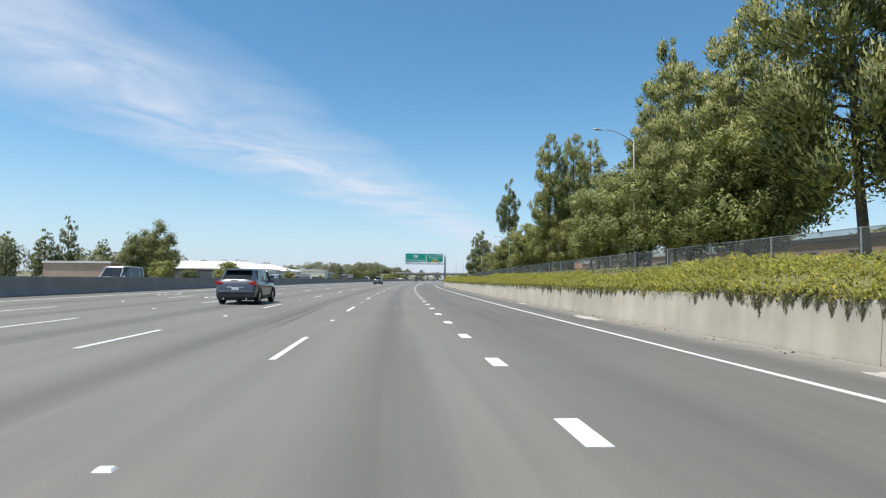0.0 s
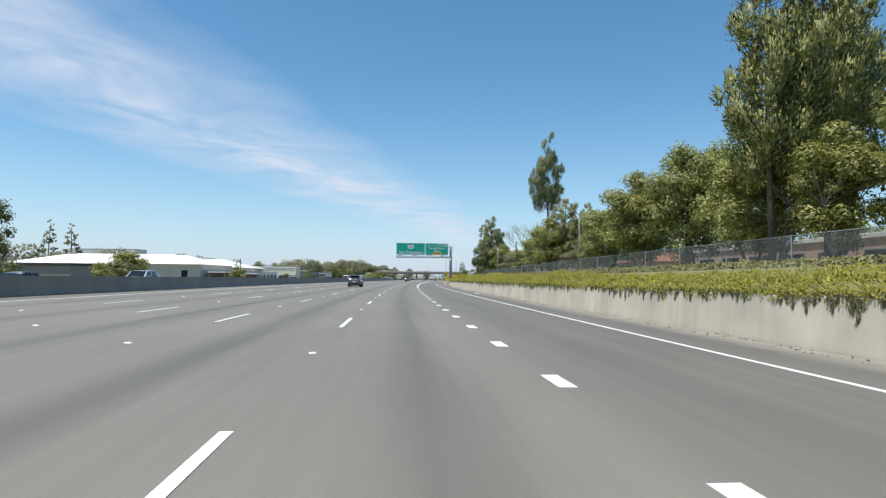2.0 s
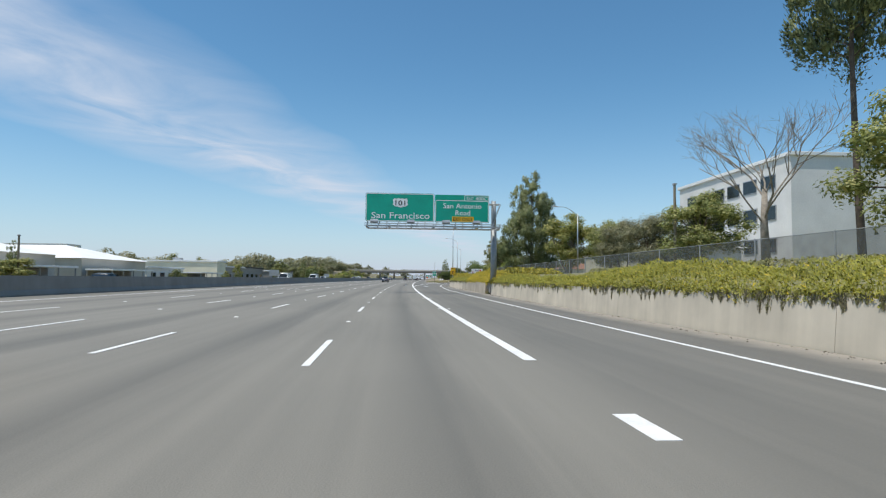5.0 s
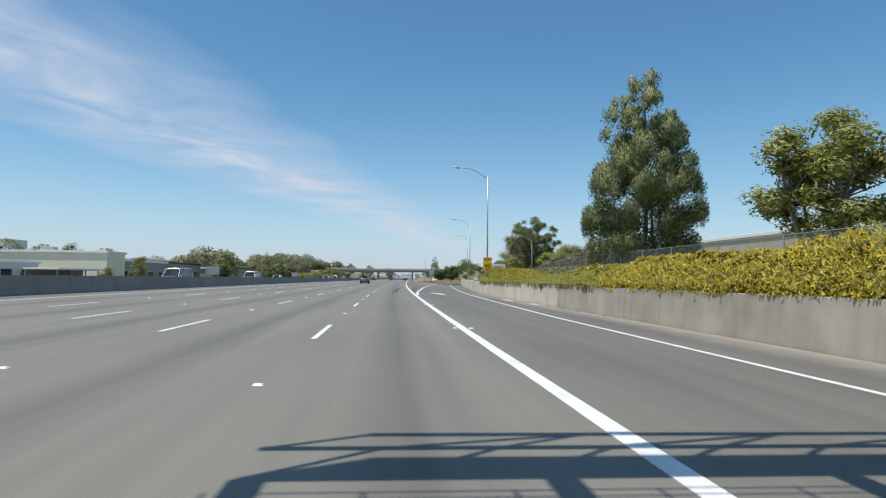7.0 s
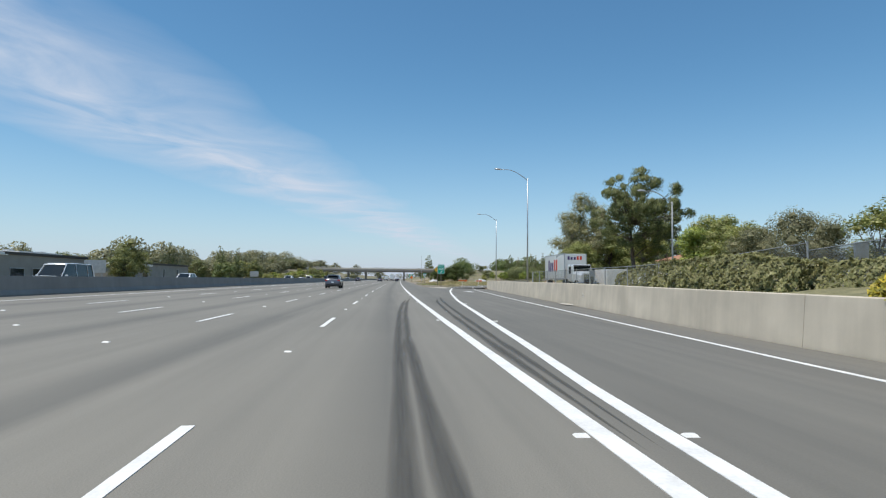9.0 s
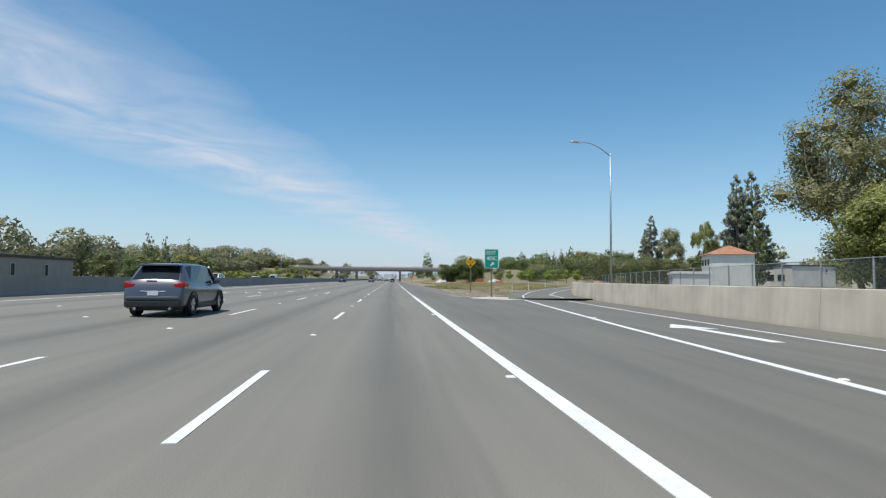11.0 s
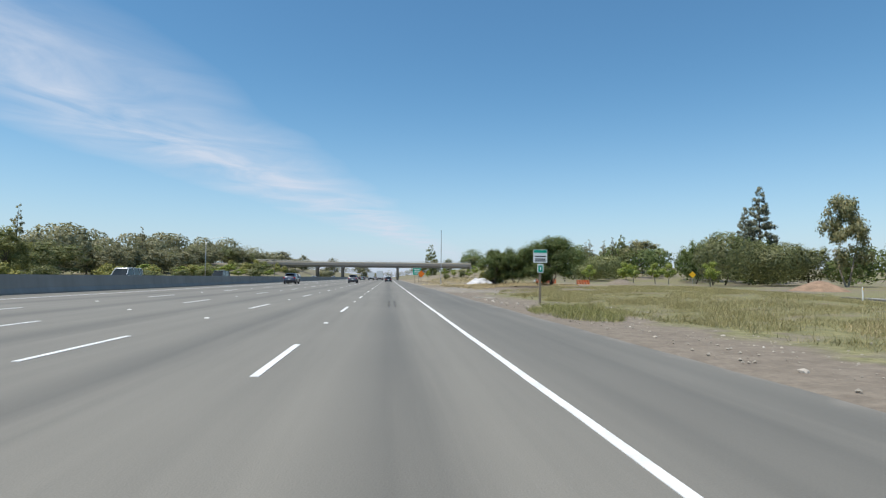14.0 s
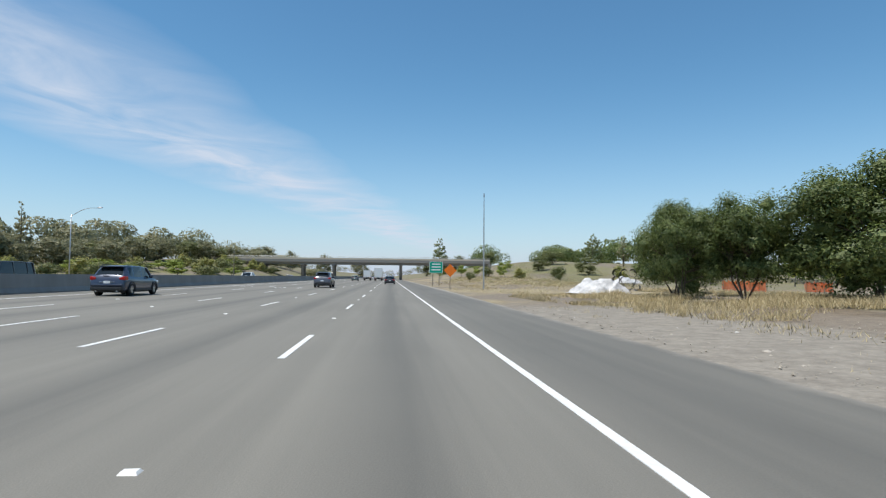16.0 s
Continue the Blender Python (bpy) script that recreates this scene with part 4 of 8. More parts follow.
# one of each growth form, copied along the road at its own size; those that stand far off carry fewer, larger leaf clumps
FORMS = {
    "pine": [conifer(20, 5.0, 2.6, NEEDLE, BARK, 16, 6, 35000, 1.25, 0.215, 0.50, 0.04, 0.45, lobe=1.25) for _ in range(3)],
    "spire": [conifer(20, 3.6, 5.0, NEEDLE, BARK, 18, 5, 20000, 1.05, 0.215, 0.48, 0.02, 0.4, lobe=1.3) for _ in range(2)],
    "pole_pine": [conifer(20, 3.6, 9.6, NEEDLE_BLUE, BARK, 13, 4, 20000, 1.1, 0.19, 0.62, 0.0, 0.45, lobe=1.25)],
    "cedar": [conifer(18, 5.4, 0.8, NEEDLE_BLUE, BARK, 15, 7, 84000, 1.3, 0.165, 0.64, 0.02, 0.28, lobe=1.35)],
    "broad": [broad_tree(12, 5.0, 0.2, BROAD, BARK, 18500, 0.235, 62, 2, puff=(0.17, 0.14)) for _ in range(3)],
    "yellow": [broad_tree(11, 4.2, 0.8, YELLOWISH, BARK_PALE, 18000, 0.21, 62, 3, puff=(0.15, 0.13))],
    "oak": [broad_tree(8, 5.2, 0.15, OAK, BARK, 46000, 0.140, 80, 4, flat=1.6, puff=(0.15, 0.13)) for _ in range(2)],
    "umbrella": [broad_tree(15, 7.0, 4.2, DARK_NEEDLE, BARK, 44000, 0.21, 120, 1, flat=2.2, puff=(0.085, 0.075), brush=True)],
    "eucalyptus": [broad_tree(16, 6.4, 0.5, EUCAL, BARK_PALE, 34000, 0.18, 60, 3, puff=(0.16, 0.15))],
    "dusty": [broad_tree(9, 5.0, 0.6, BROWNISH, BARK, 20000, 0.17, 40, 2, puff=(0.18, 0.17))],
    "sapling": [broad_tree(5, 1.6, 0.7, SPRING, BARK_PALE, 4200, 0.14, 20, 1)],
    "bare": [bare_tree(13, 5)],
    "far_clump": [broad_tree(14, 6.0, 0.2, CLUMP, BARK, 11000, 0.30, 64, 3, puff=(0.17, 0.13))],
    "far_spire": [conifer(20, 3.6, 2.0, NEEDLE_BLUE, BARK, 16, 5, 4600, 0.95, 0.40, 0.60, 0.0, 0.4, lobe=1.3)],
    "far_cedar": [conifer(18, 5.4, 0.5, NEEDLE_BLUE, BARK, 13, 6, 5200, 1.1, 0.40, 0.70, 0.04, 0.3)],
    "far_redwood": [conifer(30, 4.6, 1.5, GREY_NEEDLE, BARK, 26, 6, 8500, 0.95, 0.50, 0.82, 0.20, 0.3)],
    "far_cypress": [conifer(14, 2.2, 0.3, NEEDLE_BLUE, BARK, 14, 4, 3000, 0.62, 0.28, 0.55, -0.3, 0.2)],
    "far_thin": [conifer(14, 2.2, 1.2, BROWNISH, BARK, 16, 4, 2600, 0.42, 0.26, 0.85, 0.1, 0.4)],
    "far_broad": [broad_tree(12, 5.0, 0.3, FAR_GREEN, BARK, 3600, 0.34, 34, 1, puff=(0.19, 0.16)) for _ in range(2)],
    "far_yellow": [broad_tree(11, 4.2, 1.2, YELLOWISH, BARK_PALE, 4200, 0.34, 34, 2, puff=(0.18, 0.15))],
    "far_oak": [broad_tree(8, 5.2, 0.3, OAK, BARK, 3000, 0.36, 32, 1, flat=1.6, puff=(0.19, 0.16)) for _ in range(2)],
    "far_umbrella": [broad_tree(15, 7.0, 4.2, NEEDLE, BARK, 5200, 0.55, 44, 1, flat=2.2, puff=(0.15, 0.12), brush=True)],
    "far_eucalyptus": [broad_tree(16, 6.4, 0.5, EUCAL, BARK_PALE, 5600, 0.48, 40, 2, puff=(0.18, 0.14))],
    "far_dusty": [broad_tree(9, 5.0, 0.2, BROWNISH, BARK, 3400, 0.36, 32, 1, puff=(0.20, 0.16)) for _ in range(2)],
    "far_shrub": [broad_tree(4, 2.8, 0.0, mt_, BARK, 2000, 0.26, 18, 2) for mt_ in (FAR_GREEN, YELLOWISH)],
    "far_sapling": [broad_tree(5, 1.6, 0.6, SPRING, BARK_PALE, 1300, 0.25, 14, 1)],
}


def stands_near(s, n):
    return (9 < n < 38 and s < 352) or (470 < s < 506 and 10 < n < 34)


TREE_SIZE = {"pine": (20, 5.0), "spire": (20, 3.6), "cedar": (18, 5.4), "redwood": (30, 4.6), "thin": (14, 2.2), "cypress": (14, 2.2), "broad": (12, 5.0), "yellow": (11, 4.2),
             "oak": (8, 5.2), "umbrella": (15, 7.0), "eucalyptus": (16, 6.4), "dusty": (9, 5.0), "shrub": (4, 2.8), "sapling": (5, 1.6), "bare": (13, 5), "clump": (14, 6.0), "pole_pine": (20, 3.6)}
TREE_LABEL = {
    "pine": ("tall shaggy green pine behind the chain-link fence", "pine tree"),
    "spire": ("slim dark pine with a bare lower stem", "pine tree"),
    "cedar": ("dense blue-green conifer with a broad foot", "conifer"),
    "redwood": ("tall dark redwood standing among low roofs", "redwood"),
    "cypress": ("slim dark green cypress beside a house", "cypress"),
    "thin": ("thin brownish conifer with sparse branches", "conifer"),
    "broad": ("leafy green tree behind the chain-link fence", "tree"),
    "yellow": ("open yellow-green tree on pale forked stems", "tree"),
    "oak": ("dense dark green oak on the dry verge", "oak tree"),
    "umbrella": ("dark umbrella-shaped pine on a bare trunk", "pine tree"),
    "eucalyptus": ("tall grey-green eucalyptus with pale stems", "eucalyptus"),
    "dusty": ("dusty olive-brown tree on the embankment", "tree"),
    "shrub": ("round green shrub on bare ground", "shrub"),
    "sapling": ("young bright green sapling with a thin stem", "young tree"),
    "clump": ("dense bushy olive-green tree beyond the median", "tree"),
    "pole_pine": ("tall narrow pine on a long bare trunk", "pine tree"),
    "bare": ("leafless grey tree with fine twigs", "bare tree"),
}
used_ = {}


def base_z(s, n):
    w = wall_n(s)
    if n > w:
        return max(terrain(s, n), 0) + bank(s, n - w)
    return terrain(s, n)


def tree(form, s, n, top, radius, z=None):
    """Plant one: top is the height of its tip above the road."""
    z = base_z(s, n) if z is None else z
    key = form if form in FORMS and (stands_near(s, n) or "far_" + form not in FORMS) else "far_" + form
    k = used_.get(key, 0)
    used_[key] = k + 1
    src = FORMS[key][k % len(FORMS[key])]
    h0, r0 = TREE_SIZE[form]
    p = at(s, n, z - 0.05)
    m = Matrix.Translation(p) @ Matrix.Rotation(rng.random() * 6.28, 4, "Z") @ Matrix.Diagonal((radius / r0, radius / r0, (top - z) / h0, 1))
    if k < len(FORMS[key]):
        src.matrix_basis = m
        ob = src
    else:
        ob = copy_thing(src, m @ Matrix.Diagonal((*[1 / q for q in src.scale], 1)))
    lab, cat = TREE_LABEL[form]
    tagged(ob, lab, cat, "trees along the freeway")
    return ob


# behind the retaining wall
for row in (("pine", 35, 27, 27, 5.6), ("pine", 45, 25.5, 27, 5.6), ("pine", 58.4, 27, 22.6, 5.2), ("pine", 71.5, 26.6, 25.2, 4.4), ("pine", 64, 25, 19.5, 4.8), ("pine", 77, 27, 18.6, 4.6), ("broad", 52, 24, 14, 5.0), ("pine", 55.5, 24, 16, 4.4), ("broad", 64, 24, 14.5, 5),
            ("broad", 74, 24.5, 14.5, 5.2), ("broad", 84, 25, 15.5, 6.2), ("broad", 92, 26.5, 14, 5), 
            ("spire", 100.4, 21.8, 22.8, 2.9), ("spire", 100.4, 25.2, 22.9, 2.8), ("spire", 104.2, 29.0, 22.6, 3.6), ("yellow", 103, 23.6, 12.2, 4.0), ("yellow", 97, 23.4, 10.5, 3.4), ("broad", 117, 25.5, 15.2, 5.4), ("broad", 111, 27, 13, 4.5),
            ("yellow", 122.5, 23.2, 12.6, 4.8), ("broad", 127, 25, 12.4, 4.4), ("broad", 139, 25.5, 11.6, 5.4), ("broad", 147, 27, 9.6, 4.2), ("spire", 163, 26.5, 14.8, 3.0), ("yellow", 162.5, 23.8, 12.3, 3.6), ("broad", 172, 24.4, 12.0, 4.6), ("broad", 167, 25, 9.6, 3.6),
            ("spire", 161.5, 29.6, 13.6, 2.2), ("dusty", 156, 27, 6.6, 3.8), ("pole_pine", 180.5, 27.6, 29.0, 3.3), ("bare", 184, 23.8, 14.0, 6.0), ("broad", 196, 26, 9.5, 4.6), ("dusty", 205, 26, 8.6, 4.0), ("dusty", 214, 26, 9.0, 4.0),
            ("cedar", 256.5, 24.0, 20.6, 5.8), ("yellow", 234.5, 25.5, 12.0, 5.4), ("broad", 223, 27.5, 10.2, 3.6), ("broad", 229, 30, 9, 3.4), ("cedar", 300, 42, 9.5, 2.2), ("broad", 292, 33, 7.6, 4.5), ("dusty", 284, 30, 6.0, 3.6), ("dusty", 300, 32, 7.5, 4),
            ("umbrella", 322.5, 28.2, 14.6, 7.0), ("eucalyptus", 348, 31, 16.2, 7.0), ("broad", 342, 27.5, 8.0, 3.6), ("broad", 345, 35, 10, 5.0), ("broad", 310, 31, 7.9, 3.6), ("broad", 316, 34, 9.4, 4.0), ("sapling", 309, 28, 6.4, 2.3), ("broad", 303, 28.5, 7.0, 3.2), ("dusty", 298, 27, 5.8, 3.0), ("yellow", 330, 33, 9, 3.4)):
    tree(*row)
# the field, the ramp and the distance ahead
for row in (("oak", 480.5, 23.6, 7.8, 5.6), ("oak", 484.5, 19.2, 6.3, 3.7), ("oak", 486.0, 16.4, 6.1, 3.0), ("oak", 492, 19.0, 5.8, 3.4), ("oak", 548, 91, 14.6, 8.0), ("oak", 556, 103, 14.6, 8), ("oak", 572, 96, 14.0, 7), ("broad", 552, 118, 13, 7), ("dusty", 542, 84, 12.0, 5.5), ("eucalyptus", 598, 118, 17, 7),
            ("redwood", 579, 122, 32.5, 6.5), ("redwood", 590, 124, 27, 5), ("redwood", 480, 108.5, 35, 6.4), ("redwood", 478, 102.5, 33.5, 5.6), ("redwood", 483, 105.5, 30, 5.4), ("cypress", 462, 98, 21.7, 2.6), ("eucalyptus", 520, 103, 23.2, 6.0), ("umbrella", 498, 103.5, 21.6, 5.0), ("eucalyptus", 508, 112, 18, 5), ("broad", 470, 85, 9.5, 5), ("broad", 488, 88, 10, 5),
            ("sapling", 520, 58, 5.6, 1.8), ("sapling", 512, 48, 5.4, 1.8), ("sapling", 530, 66, 6.0, 2.0), ("sapling", 536, 60, 5.4, 1.7), ("sapling", 545, 52, 5.8, 2.0), ("sapling", 505, 62, 5.6, 2.0), ("sapling", 555, 66, 6.4, 2.2), ("sapling", 560, 50, 6, 2),
            ("broad", 640, 100, 13, 7), ("broad", 620, 88, 11, 6), ("cedar", 660, 108, 22, 4.5), ("thin", 640, 92, 18, 2.6), ("thin", 646, 98, 20, 2.8), ("thin", 652, 88, 18, 2.6), ("thin", 658, 84, 17, 2.5), ("thin", 664, 94, 20, 2.8), ("cedar", 690, 84, 20, 4.5), ("oak", 600, 66, 8.5, 5), ("broad", 615, 56, 8, 5), ("broad", 660, 58, 12, 6), ("broad", 640, 48, 9, 5), ("shrub", 590, 40, 4.5, 2.2), ("shrub", 605, 34, 4, 2), ("shrub", 632, 30, 5, 2.5),
            ("shrub", 570, 47, 4, 2.4), ("sapling", 600, 28, 4.8, 1.4), ("sapling", 622, 25, 5.2, 1.5), ("sapling", 650, 24, 6, 1.8), ("sapling", 640, 36, 7, 2), ("sapling", 660, 42, 8, 2), ("broad", 745, 50, 15, 6), ("broad", 760, 28, 14, 6), ("spire", 770, 27, 22, 4.5), ("broad", 775, 20, 12, 7), ("broad", 790, 40, 15, 7), ("sapling", 650, 17, 5, 1.4), ("shrub", 600, 20, 3, 1.5), ("shrub", 402, 36, 2.2, 1.6)):
    tree(*row)
# across the freeway
for row in (("clump", 145, -55, 14.2, 5.0), ("clump", 149, -60, 12.4, 4.6), ("clump", 141, -51.5, 9.8, 3.6), ("clump", 137, -56, 10.5, 4.0), ("spire", 158.5, -83, 15.8, 2.7), ("spire", 155, -86, 12.4, 3.0), ("spire", 151, -92, 11.5, 2.6), ("clump", 160, -76, 8.6, 4.0), ("dusty", 150, -72, 7.0, 4.0), ("spire", 176, -84, 11.5, 2.4), ("spire", 170, -82, 10.5, 2.4), ("yellow", 128, -46, 5.0, 3.4), ("shrub", 134, -43, 3.2, 2.4), ("shrub", 122, -43.5, 3.4, 2.6),
            ("yellow", 170.6, -48.5, 6.3, 4.0), ("yellow", 177, -50, 5.2, 3.4), ("shrub", 164, -47, 4.2, 3.0), ("shrub", 158, -46, 3.4, 2.6), ("thin", 300, -148, 24, 4.2), ("thin", 306, -144, 23, 4.8), ("yellow", 218, -44.3, 3.7, 2.9), ("spire", 219, -45.2, 5.4, 0.9), ("shrub", 262, -43, 3, 2), ("oak", 300, -110, 10, 7), ("oak", 290, -120, 10, 8), ("clump", 354, -82, 9.6, 4.6), ("clump", 360, -76, 8.6, 4.0), ("yellow", 314, -47.5, 5.6, 1.6), ("shrub", 299, -46, 2.9, 1.5), ("shrub", 308, -45.5, 2.6, 1.4),
            ("clump", 371.8, -49.6, 8.5, 4.6), ("clump", 366.5, -48.4, 6.6, 3.0), ("broad", 398, -74, 7.6, 4.4), ("oak", 432, -50, 5.8, 4), ("spire", 469, -79, 13.4, 2.6), ("spire", 461, -59.7, 12.0, 1.8), ("spire", 448, -50.5, 10.4, 1.1), ("broad", 440, -60, 7.4, 4.4), ("broad", 452, -56, 7.2, 4.4), ("clump", 472, -62, 9.4, 4.6), ("broad", 460, -54, 6.4, 4), ("broad", 476, -58, 7.6, 5), ("yellow", 488, -60, 8.8, 5.4), ("clump", 486, -54, 8.4, 4.2), ("thin", 494, -64, 11, 1.6), ("broad", 500, -58, 7.2, 5), ("shrub", 472, -46, 2.8, 2.6), ("shrub", 482, -47, 2.8, 2.4), ("shrub", 504, -47, 2.9, 2.6), ("shrub", 515, -48, 3.0, 2.8)):
    tree(*row)
# wooded embankment and horizon across the freeway
for i in range(46):
    u = i / 45
    s_, n_ = 500 + 250 * u + rng.normal() * 6, -68 - 14 * rng.random() - 6 * u
    tree("dusty" if rng.random() < 0.7 else "broad", s_, n_, terrain(s_, n_) + 7.2 + 2.6 * rng.random() - 1.4 * u, 5.0 + 2.2 * rng.random())
for i in range(52):
    u = i / 51
    s_, n_ = 520 + 200 * u, -47 - 17 * rng.random()
    tree("shrub" if rng.random() < 0.75 else "sapling", s_, n_, terrain(s_, n_) + 2.0 + 1.6 * rng.random(), 2.2 + rng.random() * 1.2)
tree("thin", 574, -71.6, 15.5, 2.2)
tree("thin", 508, -66, 14, 2.0)
for row in (("dusty", 786, -70, 19, 9), ("dusty", 800, -58, 16, 7), ("dusty", 817, -40, 16.5, 6), ("dusty", 792, -80, 17, 9), ("dusty", 850, -20, 14, 7)):
    tree(*row)
for i in range(26):
    s_ = 640 + 700 * rng.random()
    n_ = (-110 - 320 * rng.random()) if i % 2 else (90 + 330 * rng.random())
    tree(("oak", "dusty", "broad", "cedar", "eucalyptus")[i % 5], s_, n_, terrain(s_, n_) + 9 + 7 * rng.random(), 7 + 4 * rng.random())
for i in range(18):
    s_, n_ = 180 + 480 * i / 17, -135 - 110 * rng.random()
    tree(("oak", "dusty", "broad")[i % 3], s_, n_, 9.5 + 4 * rng.random(), 6 + 3 * rng.random())
for i in range(16):
    s_, n_ = 260 + 330 * i / 15, 130 + 80 * rng.random()
    tree(("oak", "broad", "dusty", "cedar")[i % 4], s_, n_, 11 + 6 * rng.random(), 6 + 3 * rng.random())


# ---- creeper on the retaining wall, hedge, weeds ----
CREEPER = leaf("creeper_leaves", (0.170, 0.178, 0.022), (0.300, 0.300, 0.040), (0.430, 0.400, 0.060), 0.40)
FLOWER = leaf("yellowing_creeper_leaves", (0.18, 0.175, 0.02), (0.40, 0.345, 0.035), (0.72, 0.53, 0.04), 0.40)
TENDRIL = leaf("dry_hanging_shoots", (0.11, 0.10, 0.06), (0.17, 0.15, 0.08), (0.22, 0.21, 0.07), 0.25)


def hedge_height(s):
    v = 0.95 + 0.62 * noise.noise((s * 0.06, 1.7, 0)) + 0.36 * noise.noise((s * 0.24, 4.1, 0))
    v += 0.7 * smooth(209, 214, s) * (1 - smooth(226, 233, s)) + 0.35 * math.exp(-((s - 170) / 5) ** 2) + 0.35 * math.exp(-((s - 32) / 7) ** 2)
    v -= 0.35 * smooth(236, 240, s) * (1 - smooth(250, 256, s))
    return max(v, 0.16)


def creeper(name, s0, s1, per_m, mat, label, size, deep=3.6):
    """A feathery mass of thin shoots, heaped in mounds and leaning out over the wall's edge."""
    k = int((s1 - s0) * per_m)
    P, A, N = np.empty((k, 3)), np.empty((k, 3)), np.empty((k, 3))
    for i in range(k):
        s_ = s0 + (s1 - s0) * rng.random()
        w = wall_n(s_)
        h = hedge_height(s_)
        u = rng.random() ** 2.0
        d = deep * u
        lump = 0.24 * noise.noise((s_ * 0.9, d * 1.1, 0)) + 0.13 * noise.noise((s_ * 2.6, d * 2.4, 5))
        crest = h * math.sqrt(min(1.0, 0.04 + d / 1.1)) * (1 - 0.35 * u) + lump * min(1, 0.5 + d)
        top_ = max(crest, 0.04)
        z = wall_top(s_) + bank(s_, d) - 1.0 + top_ * (1 - 0.5 * rng.random() ** 2)
        if d < 0.35:
            # the overhanging fringe
            over = max(0.0, 0.34 + 0.6 * noise.noise((s_ * 0.5, 9, 0)) + 0.4 * noise.noise((s_ * 2.2, 3, 0)))
            z -= over * rng.random() * 0.75
            d -= 0.02 + 0.09 * rng.random()
        P[i] = at(s_, w + d, z)
        A[i] = (rng.normal() * 0.7 - 0.35, rng.normal() * 0.7 - 0.2, 0.55 + rng.normal() * 0.55)
        N[i] = (-0.6 + rng.normal() * 0.3, -0.3 + rng.normal() * 0.3, 0.9 + 0.2 * rng.normal())
    A = unit(A)
    N = unit(N)
    N = unit(N - A * np.sum(A * N, axis=1, keepdims=True))
    lit = unit(np.array([-0.55, -0.25, 0.75]) + rng.normal(size=(k, 3)) * 0.3)
    ob = leaves_mesh(name, P, N, size, size * 0.42, mat, None, A, lit=lit, crisp=0.5)
    return tagged(ob, label, "creeper", kind="stuff")


creeper("wall_creeper", 0, 204, 1080, CREEPER, "olive-green creeper spilling over the top of the retaining wall", 0.112, 2.6)
creeper("wall_creeper", 228, 268, 420, CREEPER, "low olive-green creeper along the top of the retaining wall", 0.105, 1.6)
creeper("wall_creeper", 203.5, 228, 1100, FLOWER, "yellowing creeper massed on top of the retaining wall", 0.13, 3.0)
creeper("wall_creeper", -10, 204, 90, FLOWER, "yellow-tipped shoots scattered through the wall creeper", 0.13, 3.0)


def leafy_hedge(s0, s1, tops, mat, label, per_m=900, n0=0.75, deep=3.0, size=0.15, ground_=1.0):
    """An upright mass of ivy-like leaves behind the wall; tops: (s, height of its top above the road)."""
    k = int((s1 - s0) * per_m)
    P, N = np.empty((k, 3)), np.empty((k, 3))
    for i in range(k):
        s_ = s0 + (s1 - s0) * rng.random()
        top = float(np.interp(s_, [q[0] for q in tops], [q[1] for q in tops]))
        top += 0.16 * noise.noise((s_ * 0.8, 3, 0)) + 0.12 * noise.noise((s_ * 2.6, 1, 0))
        if rng.random() < 0.62:
            u = rng.random()
            z = ground_ + (top - ground_) * u
            d = n0 + 0.25 * noise.noise((s_ * 1.1, z * 1.5, 0)) + 0.12 * noise.noise((s_ * 3.4, z * 4, 0)) + 0.45 * u * u + 0.12 * rng.random()
            nn = (-0.8, -0.15, 0.45)
        else:
            d = n0 + 0.4 + (deep - 0.4) * rng.random() ** 1.6
            z = top + 0.12 * noise.noise((s_ * 1.5, d * 2, 0)) - 0.15 * rng.random()
            nn = (-0.3, 0, 0.95)
        P[i] = at(s_, wall_n(s_) + d, z)
        N[i] = np.array(nn) + rng.normal(size=3) * 0.5
    lit = unit(np.array([-0.5, -0.3, 0.7]) + rng.normal(size=(k, 3)) * 0.35)
    ob = leaves_mesh("ivy_hedge", P, unit(N), size, size * 0.85, mat, None, lit=lit, crisp=0.7)
    return tagged(ob, label, "hedge", kind="stuff")


IVY = leaf("ivy_leaves", (0.135, 0.145, 0.022), (0.30, 0.29, 0.040), (0.62, 0.48, 0.05), 0.3)
IVY_GOLD = leaf("golden_ivy_leaves", (0.17, 0.165, 0.022), (0.36, 0.32, 0.036), (0.68, 0.51, 0.045), 0.35)
IVY_DRY = leaf("grey_dusty_bush_leaves", (0.135, 0.140, 0.050), (0.25, 0.25, 0.095), (0.36, 0.34, 0.15), 0.35)
leafy_hedge(210.5, 226, [(210, 2.0), (214, 2.1), (221, 2.3), (226, 2.3)], FLOWER, "tall yellowing ivy hedge on top of the retaining wall", 1300, 0.6, 3.0, 0.12)
leafy_hedge(196, 210.5, [(196, 2.0), (199, 2.3), (206, 2.55), (210, 2.6)], IVY, "dense green ivy behind the sign post", 800, 2.0, 2.6)
leafy_hedge(226, 236, [(226, 2.05), (232, 2.1), (234.5, 2.0), (236, 1.6)], IVY, "green and yellow ivy hedge on top of the retaining wall")
leafy_hedge(246, 269, [(246, 1.5), (250, 1.95), (256, 2.35), (264, 2.5), (267.5, 2.35), (269, 1.7)], IVY_GOLD, "tall green and yellow ivy hedge beside the lamp post", 1500, 0.45, 3.0, 0.115)
leafy_hedge(-10, 206, [(-10, 2.5), (206, 2.5)], IVY_DRY, "grey-green scrub along the foot of the chain-link fence", 130, 9.8, 1.6, 0.17, 1.9)
